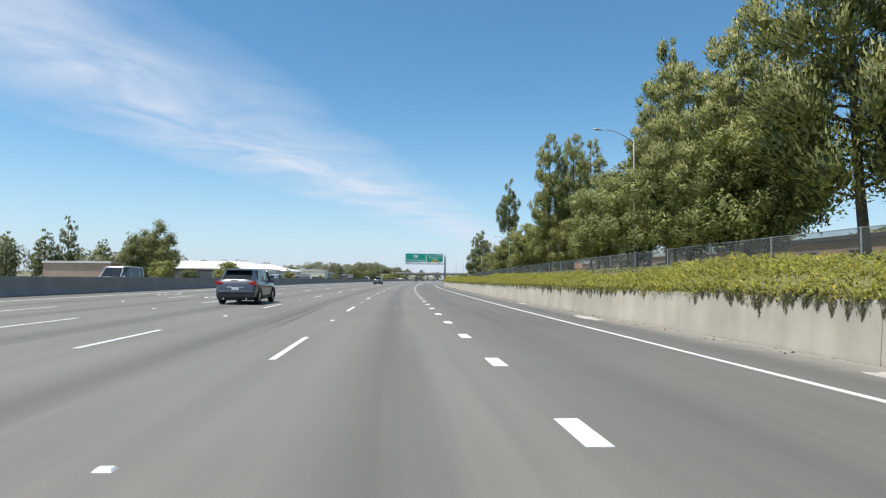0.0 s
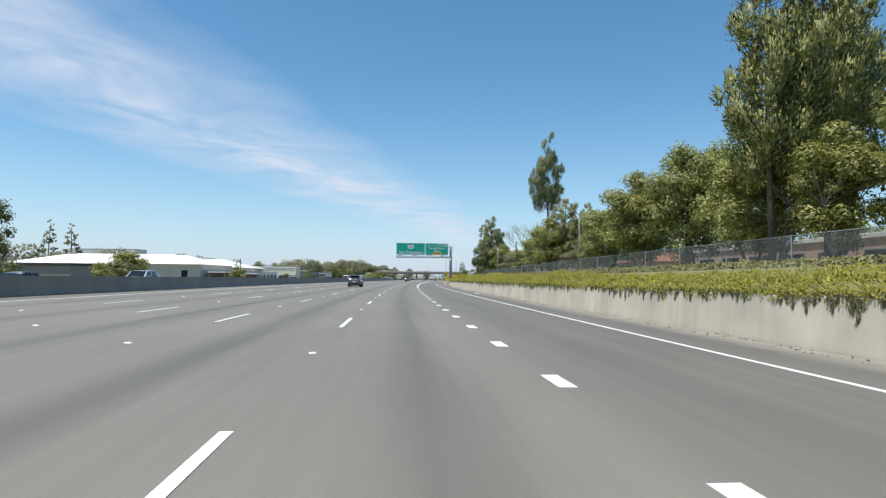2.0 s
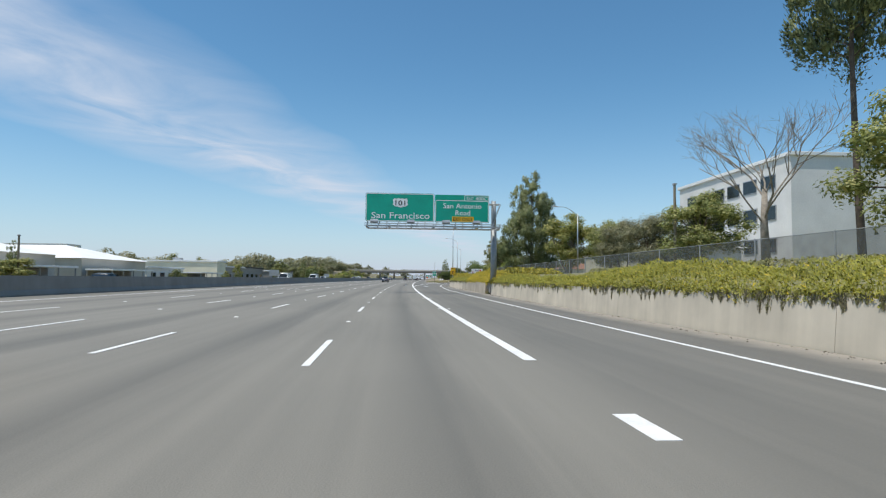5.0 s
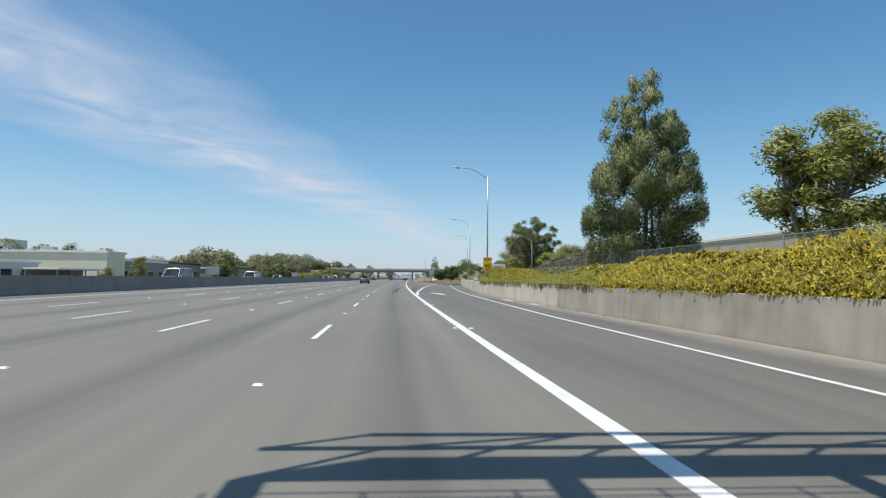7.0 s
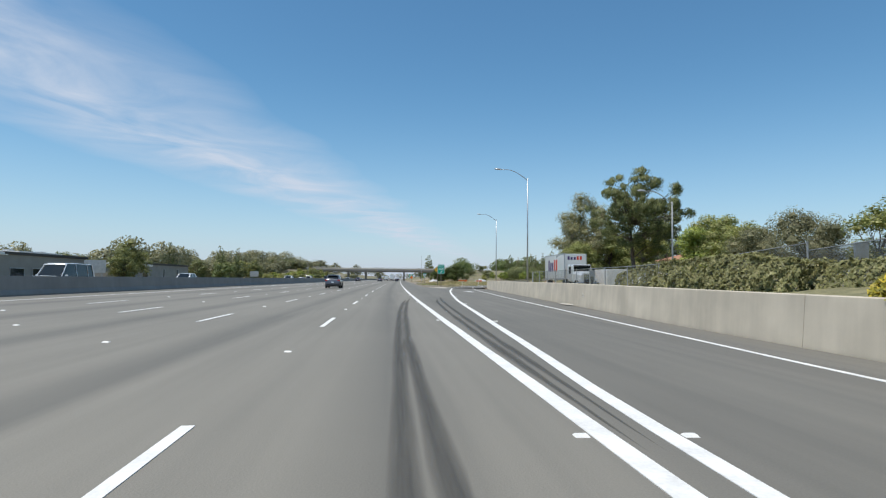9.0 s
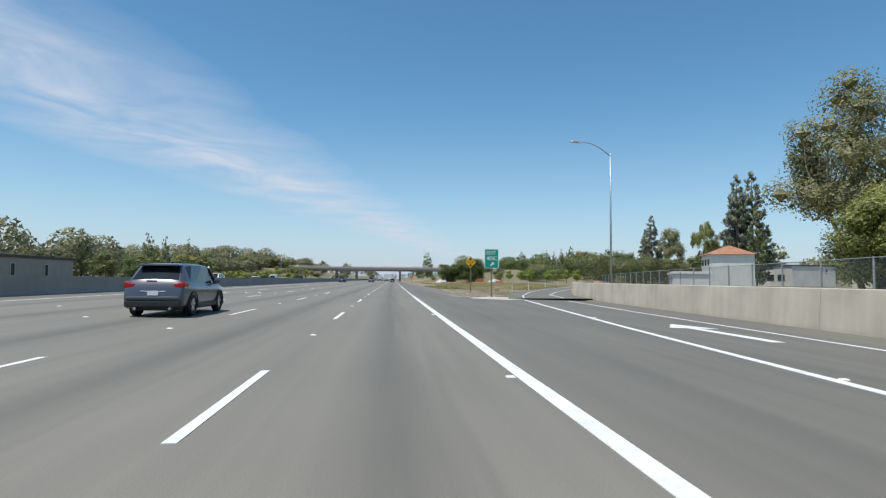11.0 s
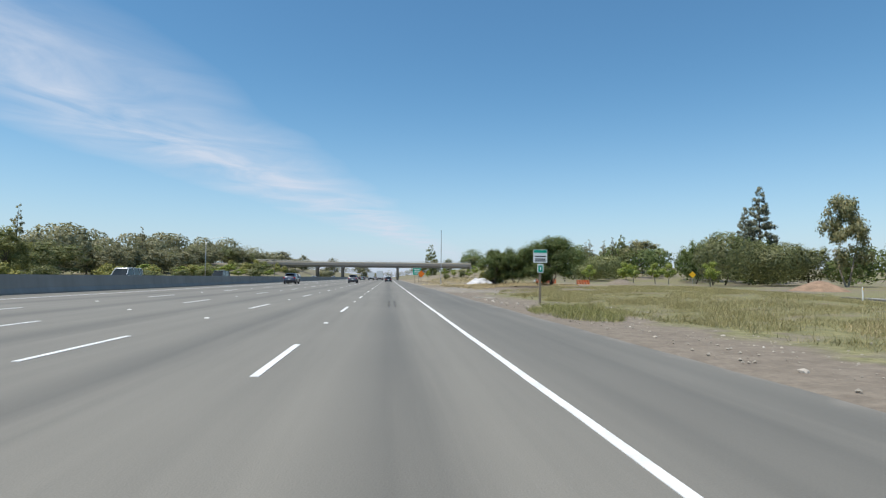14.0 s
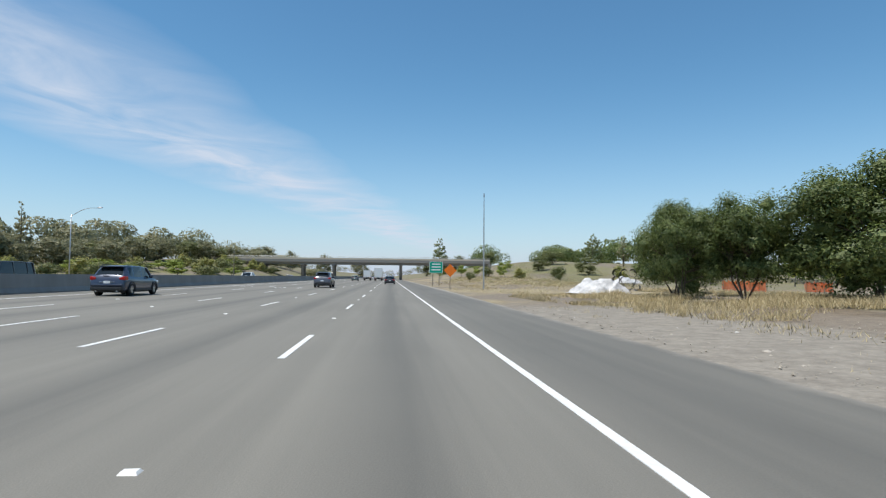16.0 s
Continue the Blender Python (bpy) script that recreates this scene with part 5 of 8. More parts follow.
leafy_hedge(228, 300, [(228, 2.5), (240, 2.2), (252, 2.5), (268, 2.6), (280, 2.1), (300, 1.6)], IVY_DRY, "grey-green scrub and vines on the chain-link fence", 420, 6.5, 3.0, 0.16, 0.9)
leafy_hedge(279, 303, [(279, 2.2), (284, 2.7), (296, 2.6), (303, 1.9)], IVY_DRY, "dusty vine overgrowing the chain-link fence", 520, 5.4, 1.6, 0.15, 0.4)


def tendrils(s0, s1):
    P, A, N = [], [], []
    s_ = s0
    while s_ < s1:
        s_ += 0.10 + 0.45 * rng.random()
        g = 0.5 + 0.6 * noise.noise((s_ * 0.25, 2.2, 0)) + 0.5 * noise.noise((s_ * 1.3, 8.2, 0))
        if g < 0.30 or 205 < s_ < 209.5:
            continue
        L = 0.16 + 0.62 * g * rng.random() ** 1.3
        drift = rng.normal() * 0.15
        for j in range(int(20 + 120 * L)):
            u = rng.random()
            w_ = 0.11 * (1 - u) + 0.012
            z = wall_top(s_) - L * u + 0.06
            P.append(at(s_ + rng.normal() * w_ + drift * L * u, wall_n(s_) - 0.065 - 0.05 * (1 - z) - 0.03 * rng.random(), z))
            A.append((rng.normal() * 0.25 - 0.1, rng.normal() * 0.3, -1))
            N.append((-1, rng.normal() * 0.4, rng.normal() * 0.3))
    A, N = unit(np.array(A)), unit(np.array(N))
    ob = leaves_mesh("hanging_shoots", np.array(P), N, 0.11, 0.030, TENDRIL, None, A)
    return tagged(ob, "dry brown creeper shoots hanging down the concrete wall", "creeper", kind="stuff")


tendrils(-5, 204)
tendrils(228, 266)

GRASS = leaf("green_weeds", (0.21, 0.205, 0.085), (0.35, 0.33, 0.15), (0.54, 0.46, 0.26), 0.5)
LUSH = leaf("lush_green_weeds", (0.16, 0.185, 0.06), (0.29, 0.30, 0.10), (0.46, 0.43, 0.18), 0.45)
STRAW = leaf("dry_straw", (0.34, 0.28, 0.15), (0.56, 0.46, 0.26), (0.68, 0.59, 0.38), 0.45)


def blades(name, spots, count, height, mat, label, gaps=-0.18, inner=10.2):
    """Leaning blades gathered in tufts; spots: (s, n, length along, width across)."""
    V = np.empty((count, 3, 3))
    j = 0
    area = np.array([a * b_ for _, _, a, b_ in spots])
    for (s0, n0, ls, ln), share in zip(spots, area / area.sum()):
        k = int(count * share)
        for _ in range(k):
            a, q = rng.random() * 6.283, math.sqrt(rng.random())
            s_, n_ = s0 + ls * q * math.sin(a), n0 + ln * q * math.cos(a)
            if n_ < inner + 1.2 * noise.noise((s_ * 0.3, 6.6, 0)) or (edge_n(s_) + 2.6 > n_ > gore_n(s_) - 1.6):
                continue
            if noise.noise((s_ * 0.22, n_ * 0.3, 0)) + 0.5 * noise.noise((s_ * 0.9, n_ * 0.9, 2)) + 0.3 * rng.normal() * 0.3 < gaps:
                continue
            z = base_z(s_, n_) - 0.03
            h = height * (0.4 + 0.8 * rng.random()) * (0.8 + 0.7 * noise.noise((s_ * 0.35, n_ * 0.35, 7)))
            h = max(h, 0.07)
            a = rng.random() * 6.283
            w = (0.004 + 0.006 * rng.random()) * (1 + 0.02 * max(0, s_ - 430))
            b0 = np.array(at(s_, n_, z))
            V[j, 0] = b0 + (math.cos(a) * w, math.sin(a) * w, 0)
            V[j, 1] = b0 - (math.cos(a) * w, math.sin(a) * w, 0)
            V[j, 2] = b0 + (rng.normal() * 0.55 * h, rng.normal() * 0.55 * h, h)
            j += 1
    V = V[:j]
    me = bpy.data.meshes.new(name)
    me.vertices.add(3 * j)
    me.vertices.foreach_set("co", V.reshape(-1).astype(np.float32))
    me.loops.add(3 * j)
    me.loops.foreach_set("vertex_index", np.arange(3 * j, dtype=np.int32))
    me.polygons.add(j)
    me.polygons.foreach_set("loop_start", (np.arange(j) * 3).astype(np.int32))
    me.update(calc_edges=True)
    me.polygons.foreach_set("use_smooth", np.ones(j, dtype=bool))
    me.normals_split_custom_set(np.repeat(unit(np.array([-0.1, -0.1, 1.0]) + rng.normal(size=(j, 3)) * 0.28), 3, axis=0))
    me.materials.append(mat)
    return tagged(new(name, me), label, "grass", kind="stuff")


blades("weeds", [(428, 14, 34, 5), (434, 22, 34, 9), (440, 36, 40, 12), (426, 13, 26, 3)], 330000, 0.24, GRASS, "green weeds and rough grass on the verge", -0.05)
blades("straw", [(492, 13, 9, 6), (486, 22, 14, 6), (404, 14, 10, 3)], 76000, 0.30, STRAW, "dry straw-coloured grass on the verge", -0.02, 9.0)
blades("straw", [(522, 14, 26, 7), (575, 22, 50, 14), (412, 44, 14, 5)], 26000, 0.34, STRAW, "dry straw on the bare ground", -0.05, 7.6)
blades("weeds", [(600, 32, 60, 18), (640, 44, 60, 22), (425, 45, 18, 6), (530, 26, 30, 8)], 20000, 0.5, GRASS, "green weeds on the embankment")
blades("weeds", [(420, 8.6, 36, 1.0), (512, 8.0, 26, 1.0)], 1500, 0.16, GRASS, "scattered low weeds at the pavement edge", 0.15, 7.2)
blades("straw", [(480, 13.5, 8, 3.5), (478, 20, 5, 4), (490, 11.5, 6, 2.5)], 20000, 0.42, STRAW, "tall dry straw at the foot of the oaks", -0.1, 9.6)
blades("weeds", [(421, 11.8, 8, 2.6), (440, 12, 8, 2.0)], 16000, 0.46, GRASS, "tall green weeds beside the pavement", -0.1, 9.0)
blades("weeds", [(388, 11, 18, 4), (378, 13, 12, 3)], 14000, 0.20, GRASS, "sparse green weeds on the bare gore", 0.12, 7.6)
blades("straw", [(390, 12, 16, 4), (470, 9, 14, 3)], 9000, 0.22, STRAW, "sparse dry grass on bare dirt", 0.16, 7.2)
blades("weeds", [(400.5, 8.2, 3.2, 1.5), (403.5, 10.5, 4, 2.0)], 9000, 0.34, LUSH, "lush tall green weeds beside the pavement", -0.3, 6.4)
blades("weeds", [(421.5, 7.6, 4.5, 1.5), (426, 9.5, 5, 1.6)], 10000, 0.32, LUSH, "lush tall green weeds on the verge", -0.25, 6.2)
blades("weeds", [(207.3, 9.05, 1.3, 0.14)], 700, 0.45, GRASS, "weeds growing in the wall niche", -0.5, 0.0)


# ---- far woods ----
def woods(name, s0, s1, n0, n1, height, count, mat, label, size=0.95):
    """A distant belt of trees too far off to be told apart: leaf masses heaped into round, uneven crowns."""
    count = int(count * 2.0)
    cells = max(4, int(math.hypot(s1 - s0, n1 - n0) / 8.5))
    tall = height * (0.62 + 0.5 * rng.random(cells))
    back = rng.normal(size=cells) * 4
    P, N, S = np.empty((count, 3)), np.empty((count, 3)), np.empty((count, 3))
    for i in range(count):
        c = int(rng.random() * cells)
        d = unit(rng.normal(size=3) + np.array([0, 0, 0.3]))
        q = 0.55 + 0.45 * rng.random() ** 0.5
        u = (c + 0.5) / cells
        s_ = s0 + (s1 - s0) * u
        n_ = n0 + (n1 - n0) * u + back[c]
        h = tall[c]
        p = at(s_, n_, terrain(s_, n_))
        P[i] = (p.x + d[0] * q * 6.2, p.y + d[1] * q * 6.2, p.z + h * 0.55 + d[2] * q * h * 0.48)
        N[i] = d + rng.normal(size=3) * 0.5
        S[i] = d
    ob = leaves_mesh(name, P, unit(N), size, size * 0.75, mat, None, lit=S)
    return tagged(ob, label, "woods", kind="stuff")


woods("far_woods", -60, 700, -128, -150, 13.0, 16000, BROWNISH, "olive-green belt of trees behind the warehouses")
woods("far_woods", 430, 760, -84, -100, 12.5, 12000, BROWNISH, "dark belt of trees on the embankment")
woods("far_woods", 700, 1500, -90, -160, 15.0, 9000, BROWNISH, "hazy belt of trees beyond the overpass")
woods("far_woods", 800, 1600, 60, 160, 14.0, 9000, OAK, "dark belt of trees beyond the overpass")
woods("far_woods", 500, 820, 118, 90, 11.0, 9000, OAK, "dark green belt of trees behind the field")
woods("far_woods", 240, 520, 120, 150, 10.0, 7000, BROAD, "green belt of trees behind the roofs")
woods("far_woods", -80, 240, 62, 66, 12.0, 9000, BROAD, "green belt of trees behind the fence")
woods("far_woods", 1500, 1700, -150, 160, 14.0, 6000, BROWNISH, "hazy trees where the freeway meets the horizon")


woods("far_woods", 512, 560, 66, 128, 10.5, 11000, OLIVE, "olive-green trees massed beyond the ramp", 0.48)
woods("far_woods", 560, 640, 60, 92, 7.5, 8000, FAR_GREEN, "low green trees behind the field", 0.55)
# made-up belt, added to darken the open view below the deck
woods("far_woods", 775, 800, -92, -40, 7.0, 2600, BROWNISH, "added belt of trees filling the dark gap under the overpass")


# ---- lettering ----
def letters(body, width, height, mat, parent, x, y, z, name="lettering", heavy=0.008):
    """Built-in font set upright, facing the oncoming traffic, fitted to a width and height round (x, z)."""
    cu = bpy.data.curves.new(name, "FONT")
    cu.body = body
    cu.extrude = 0.004
    cu.offset = heavy
    cu.resolution_u = 3
    tmp = bpy.data.objects.new(name, cu)
    scene.collection.objects.link(tmp)
    me = bpy.data.meshes.new_from_object(tmp.evaluated_get(bpy.context.evaluated_depsgraph_get()))
    bpy.data.objects.remove(tmp)
    co = np.empty(len(me.vertices) * 3, dtype=np.float32)
    me.vertices.foreach_get("co", co)
    co = co.reshape(-1, 3)
    lo, hi = co.min(0), co.max(0)
    q = np.empty_like(co)
    q[:, 0] = (co[:, 0] - (lo[0] + hi[0]) / 2) * width / (hi[0] - lo[0]) + x
    q[:, 2] = (co[:, 1] - (lo[1] + hi[1]) / 2) * height / (hi[1] - lo[1]) + z
    q[:, 1] = y - co[:, 2]
    me.vertices.foreach_set("co", q.ravel())
    me.update()
    me.materials.clear()
    me.materials.append(mat)
    ob = new(name, me)
    ob.parent = parent
    return ob


SIGN_GREEN = plain("green_sign_sheeting", (0.0, 0.37, 0.25), 0.30, spread=0.10, scale=0.8, fine=8, bump=0.02)
SIGN_WHITE = plain("white_sign_sheeting", (0.82, 0.83, 0.82), 0.4, spread=0.05, bump=0.0)
SIGN_YELLOW = plain("yellow_sign_sheeting", (0.82, 0.46, 0.015), 0.4, spread=0.08, bump=0.0)
SIGN_ORANGE = plain("orange_sign_sheeting", (0.85, 0.19, 0.01), 0.4, spread=0.08, bump=0.0)
SIGN_BLACK = plain("black_sign_ink", (0.012, 0.012, 0.012), 0.5, bump=0.0)
ALUMINIUM = plain("bare_aluminium", (0.45, 0.46, 0.47), 0.45, 0.6, bump=0.03)


def frame_border(bm, x0, x1, z0, z1, y, w=0.06, r=0.16):
    """A rounded rectangular ring, standing upright at y."""
    def ring(i):
        out = []
        rr = max(r - i, 0.01)
        for cx, cz, a0 in ((x1 - r, z1 - r, 0), (x0 + r, z1 - r, 90), (x0 + r, z0 + r, 180), (x1 - r, z0 + r, 270)):
            for k in range(5):
                a = radians(a0 + 22.5 * k)
                out.append((cx + rr * math.cos(a), cz + rr * math.sin(a)))
        return out

    o = [bm.verts.new((x, y, z)) for x, z in ring(0)]
    i_ = [bm.verts.new((x, y, z)) for x, z in ring(w)]
    k = len(o)
    for j in range(k):
        bm.faces.new((o[j], i_[j], i_[(j + 1) % k], o[(j + 1) % k]))
    return bm


def plate(outline, y0, y1):
    """A flat plate from an outline in x and z, between two y."""
    bm = bmesh.new()
    a = [bm.verts.new((x, y0, z)) for x, z in outline]
    b_ = [bm.verts.new((x, y1, z)) for x, z in outline]
    bm.faces.new(a)
    bm.faces.new(b_[::-1])
    for i in range(len(a)):
        bm.faces.new((a[i], a[(i + 1) % len(a)], b_[(i + 1) % len(a)], b_[i]))
    bmesh.ops.recalc_face_normals(bm, faces=bm.faces)
    return bm


def rounded(x0, x1, z0, z1, r):
    out = []
    for cx, cz, a0 in ((x1 - r, z1 - r, 0), (x0 + r, z1 - r, 90), (x0 + r, z0 + r, 180), (x1 - r, z0 + r, 270)):
        for k in range(5):
            a = radians(a0 + 22.5 * k)
            out.append((cx + r * math.cos(a), cz + r * math.sin(a)))
    return out


# ---- overhead sign ----
def build_gantry():
    g = thing("overhead_sign", spot(205.2, 0, 0), "green overhead freeway sign on a grey steel cantilever post", "road sign")
    # post and truss
    bm = bmesh.new()
    tube(bm, [(9.42, 1.1, 0.3), (9.42, 1.1, 6.35)], [0.32, 0.30], 20)
    tube(bm, [(9.42, 1.1, 6.3), (9.42, 1.1, 9.3)], [0.26, 0.22], 14)
    smooth_shade(part("post", bm, POST_STEEL, g))
    part("base_plate", boxm(9.0, 9.84, 0.68, 1.52, 0.0, 0.62, 0.02), CONCRETE_GREY, g)
    tr = bmesh.new()
    for z in (6.35, 8.9):
        for y in (0.25, 0.95):
            tube(tr, [(-3.3, y, z), (9.9, y, z)], [0.06, 0.06], 6)
    for i in range(14):
        x = -3.3 + 0.95 * i
        for y in (0.25, 0.95):
            tube(tr, [(x, y, 6.35), (x + (0.95 if i % 2 else 0.0), y, 8.9)], [0.035, 0.035], 5)
        tube(tr, [(x, 0.25, 6.35), (x + 0.95 * (i < 13), 0.95, 6.35)], [0.035, 0.035], 5)
    part("truss", tr, STEEL, g)
    # panels
    p1 = part("sign_panel", plate(rounded(-3.5, 3.3, 6.98, 9.82, 0.16), 0.10, 0.14), SIGN_GREEN, g)
    part("border", frame_border(bmesh.new(), -3.47, 3.27, 7.01, 9.79, 0.094, 0.075), SIGN_WHITE, p1)
    p2 = part("sign_panel", plate(rounded(3.36, 8.78, 6.98, 9.74, 0.10), 0.10, 0.14), SIGN_GREEN, g)
    part("border", frame_border(bmesh.new(), 3.40, 8.74, 7.01, 9.20, 0.094, 0.065), SIGN_WHITE, p2)
    part("border", frame_border(bmesh.new(), 6.30, 8.74, 9.12, 9.71, 0.092, 0.055, 0.10), SIGN_WHITE, p2)
    letters("San Francisco", 5.75, 0.62, SIGN_WHITE, p1, -0.04, 0.092, 7.60)
    shield = [(-0.62, 0.45), (-0.42, 0.38), (-0.22, 0.45), (0, 0.40), (0.22, 0.45), (0.42, 0.38), (0.62, 0.45), (0.74, 0.26), (0.68, 0.05), (0.74, -0.18), (0.55, -0.36), (0.25, -0.38), (0, -0.48),
              (-0.25, -0.38), (-0.55, -0.36), (-0.74, -0.18), (-0.68, 0.05), (-0.74, 0.26)]
    sh = part("route_shield", plate([(x - 0.08, z + 8.86) for x, z in shield], 0.086, 0.098), SIGN_WHITE, p1, "white route shield")
    letters("101", 0.98, 0.50, SIGN_BLACK, p1, -0.08, 0.080, 8.84)
    letters("San Antonio", 3.85, 0.50, SIGN_WHITE, p2, 6.10, 0.092, 8.64)
    letters("Road", 1.48, 0.50, SIGN_WHITE, p2, 6.15, 0.092, 7.95)
    part("yellow_panel", plate(rounded(5.08, 7.26, 7.06, 7.58, 0.04), 0.085, 0.098), SIGN_YELLOW, p2, "yellow exit-only panel")
    letters("EXIT ONLY", 1.95, 0.34, SIGN_BLACK, p2, 6.17, 0.080, 7.32)
    letters("EXIT", 0.72, 0.26, SIGN_WHITE, p2, 6.90, 0.090, 9.41)
    letters("400C", 1.22, 0.34, SIGN_WHITE, p2, 8.02, 0.090, 9.41)
    # walkway with brackets, grating, rails and lamps
    for i in range(7):
        x = -3.25 + 12.8 / 6 * i
        bm = bmesh.new()
        box(bm, x - 0.10, x + 0.10, -1.52, 0.25, 6.28, 6.44)
        box(bm, x - 0.035, x + 0.035, -1.6, -1.5, 6.36, 6.66)
        part("bracket", bm, STEEL, g)
    gr = bmesh.new()
    for j in range(13):
        y = -1.42 + 0.115 * j
        box(gr, -3.4, 9.75, y - 0.007, y + 0.007, 6.46, 6.51)
    for i in range(14):
        x = -3.5 + 0.98 * i
        box(gr, x - 0.008, x + 0.008, -1.44, -0.02, 6.465, 6.505)
    part("walkway_grating", gr, ALUMINIUM, g)
    rl = bmesh.new()
    box(rl, -3.45, 9.8, -1.60, -1.54, 6.60, 6.68)
    box(rl, -3.45, 9.8, -1.58, -1.54, 6.36, 6.42)
    part("walkway_rail", rl, STEEL, g)
    for x in (-2.55, 0.95, 4.35, 7.3):
        lamp = part("sign_lamp", boxm(-0.36, 0.36, -0.20, 0.22, 0, 0.26, 0.03), ALUMINIUM, g, "grey box lamp", pose(x, -1.62, 6.72, -14))
        part("lens", boxm(-0.22, 0.22, 0.205, 0.215, 0.04, 0.2), SIGN_WHITE, lamp)
    lad = bmesh.new()
    for y in (0.4, 0.8):
        tube(lad, [(9.15, y, 6.9), (9.15, y, 9.3)], [0.03, 0.03], 5)
    for i in range(9):
        tube(lad, [(9.15, 0.4, 7.0 + 0.26 * i), (9.15, 0.8, 7.0 + 0.26 * i)], [0.02, 0.02], 5)
    part("ladder", lad, STEEL, g)
    return g


build_gantry()


# ---- roadside signs ----
def wood_post(parent, x, z0, z1, w=0.05, y=0.08):
    return part("post", boxm(x - w, x + w, y - w, y + w, z0, z1, 0.008), WOOD, parent)


def exit_sign():
    t = thing("exit_sign", spot(363.2, 8.8, -0.14, 3), "green and white exit sign on a weathered wooden post", "road sign")
    wood_post(t, 0.02, -0.3, 2.6, 0.065, 0.11)
    pn = part("sign_panel", plate(rounded(-0.63, 0.63, 2.5, 4.2, 0.10), 0.0, 0.03), SIGN_WHITE, t)
    part("green_field", plate(rounded(-0.58, 0.58, 2.55, 4.15, 0.08), -0.006, 0.0), SIGN_GREEN, pn)
    letters("EXIT", 0.84, 0.30, SIGN_WHITE, pn, -0.02, -0.010, 3.87)
    letters("400C", 0.92, 0.36, SIGN_WHITE, pn, 0.02, -0.010, 3.38)
    a = [(-0.14, -0.16), (0.05, 0.03), (0.15, -0.07), (0.15, 0.20), (-0.12, 0.20), (-0.03, 0.11), (-0.22, -0.08)]
    part("arrow", plate([(x + 0.06, z + 2.84) for x, z in a], -0.011, -0.006), SIGN_WHITE, pn)
    bm = bmesh.new()
    for q in range(9):
        r = 0.05 + 0.06 * rng.random()
        bmesh.ops.create_icosphere(bm, subdivisions=1, radius=r, matrix=Matrix.Translation((rng.normal() * 0.28, rng.normal() * 0.18, 0.03)))
    part("rubble", bm, PALE_PATCH, t)
    return t


exit_sign()


def diamond_sign():
    t = thing("clearance_sign", spot(380.4, 9.28, -0.12), "yellow diamond clearance sign with black lettering on a wooden post", "road sign")
    wood_post(t, 0.05, -0.3, 3.2, 0.058, 0.095)
    c, h = 3.52, 0.70
    pn = part("sign_panel", plate([(h, c), (0, c + h), (-h, c), (0, c - h)], 0.0, 0.03), SIGN_BLACK, t)
    part("yellow_field", plate([(h - 0.03, c), (0, c + h - 0.03), (-h + 0.03, c), (0, c - h + 0.03)], -0.006, 0.0), SIGN_YELLOW, pn)
    letters("14'-10\"", 0.84, 0.30, SIGN_BLACK, pn, 0, -0.010, c, heavy=0.0)
    up_ = [(-0.06, 0.20), (0.06, 0.20), (0.06, 0.31), (0.18, 0.31), (0, 0.52), (-0.18, 0.31), (-0.06, 0.31)]
    part("arrow", plate([(x, c + z) for x, z in up_], -0.011, -0.006), SIGN_BLACK, pn)
    part("arrow", plate([(x, c - z) for x, z in up_], -0.011, -0.006), SIGN_BLACK, pn)
    return t


diamond_sign()


def city_sign():
    t = thing("boundary_sign", spot(431.3, 8.9, 0.1), "white roadside sign with a green head on a wooden post", "road sign")
    wood_post(t, 0.0, -0.3, 2.9, 0.06, 0.09)
    pn = part("sign_panel", plate(rounded(-0.42, 0.42, 2.2, 2.98, 0.04), 0.0, 0.025), SIGN_WHITE, t)
    part("green_head", plate([(-0.40, 2.79), (0.40, 2.79), (0.40, 2.96), (-0.40, 2.96)], -0.006, 0.0), SIGN_GREEN, pn)
    for z, w in ((2.58, 0.32), (2.42, 0.30), (2.31, 0.34)):
        part("writing_bar", plate([(-w, z - 0.03), (w, z - 0.03), (w, z + 0.03), (-w, z + 0.03)], -0.005, 0.0), SIGN_BLACK, pn)
    p2 = part("small_panel", plate(rounded(-0.17, 0.19, 1.62, 2.12, 0.03), 0.0, 0.02), SIGN_WHITE, t)
    part("green_field", plate([(-0.12, 1.66), (0.14, 1.66), (0.14, 2.04), (-0.12, 2.04)], -0.006, 0.0), SIGN_GREEN, p2)
    part("writing_bar", plate([(-0.02, 1.75), (0.05, 1.75), (0.05, 1.96), (-0.02, 1.96)], -0.010, -0.006), SIGN_WHITE, p2)
    return t


city_sign()


def speed_sign():
    t = thing("exit_speed_sign", spot(262.35, 9.75, 0.9), "yellow exit speed sign fixed to a lamp post behind the wall", "road sign")
    for z in (1.55, 2.35):
        part("bracket", boxm(-0.2, 0.2, 0.025, 0.10, z - 0.04, z + 0.04), POST_STEEL, t)
    pn = part("sign_panel", plate(rounded(-0.47, 0.47, 1.32, 2.25, 0.05), 0.0, 0.025), SIGN_YELLOW, t)
    top_panel = part("exit_panel", plate(rounded(-0.47, 0.47, 2.27, 2.70, 0.05), 0.0, 0.025), SIGN_YELLOW, t)
    letters("45", 0.62, 0.40, SIGN_BLACK, pn, 0, -0.006, 1.84)
    letters("MPH", 0.40, 0.15, SIGN_BLACK, pn, 0, -0.006, 1.46)
    letters("EXIT", 0.58, 0.22, SIGN_BLACK, top_panel, 0, -0.006, 2.48)
    return t


speed_sign()


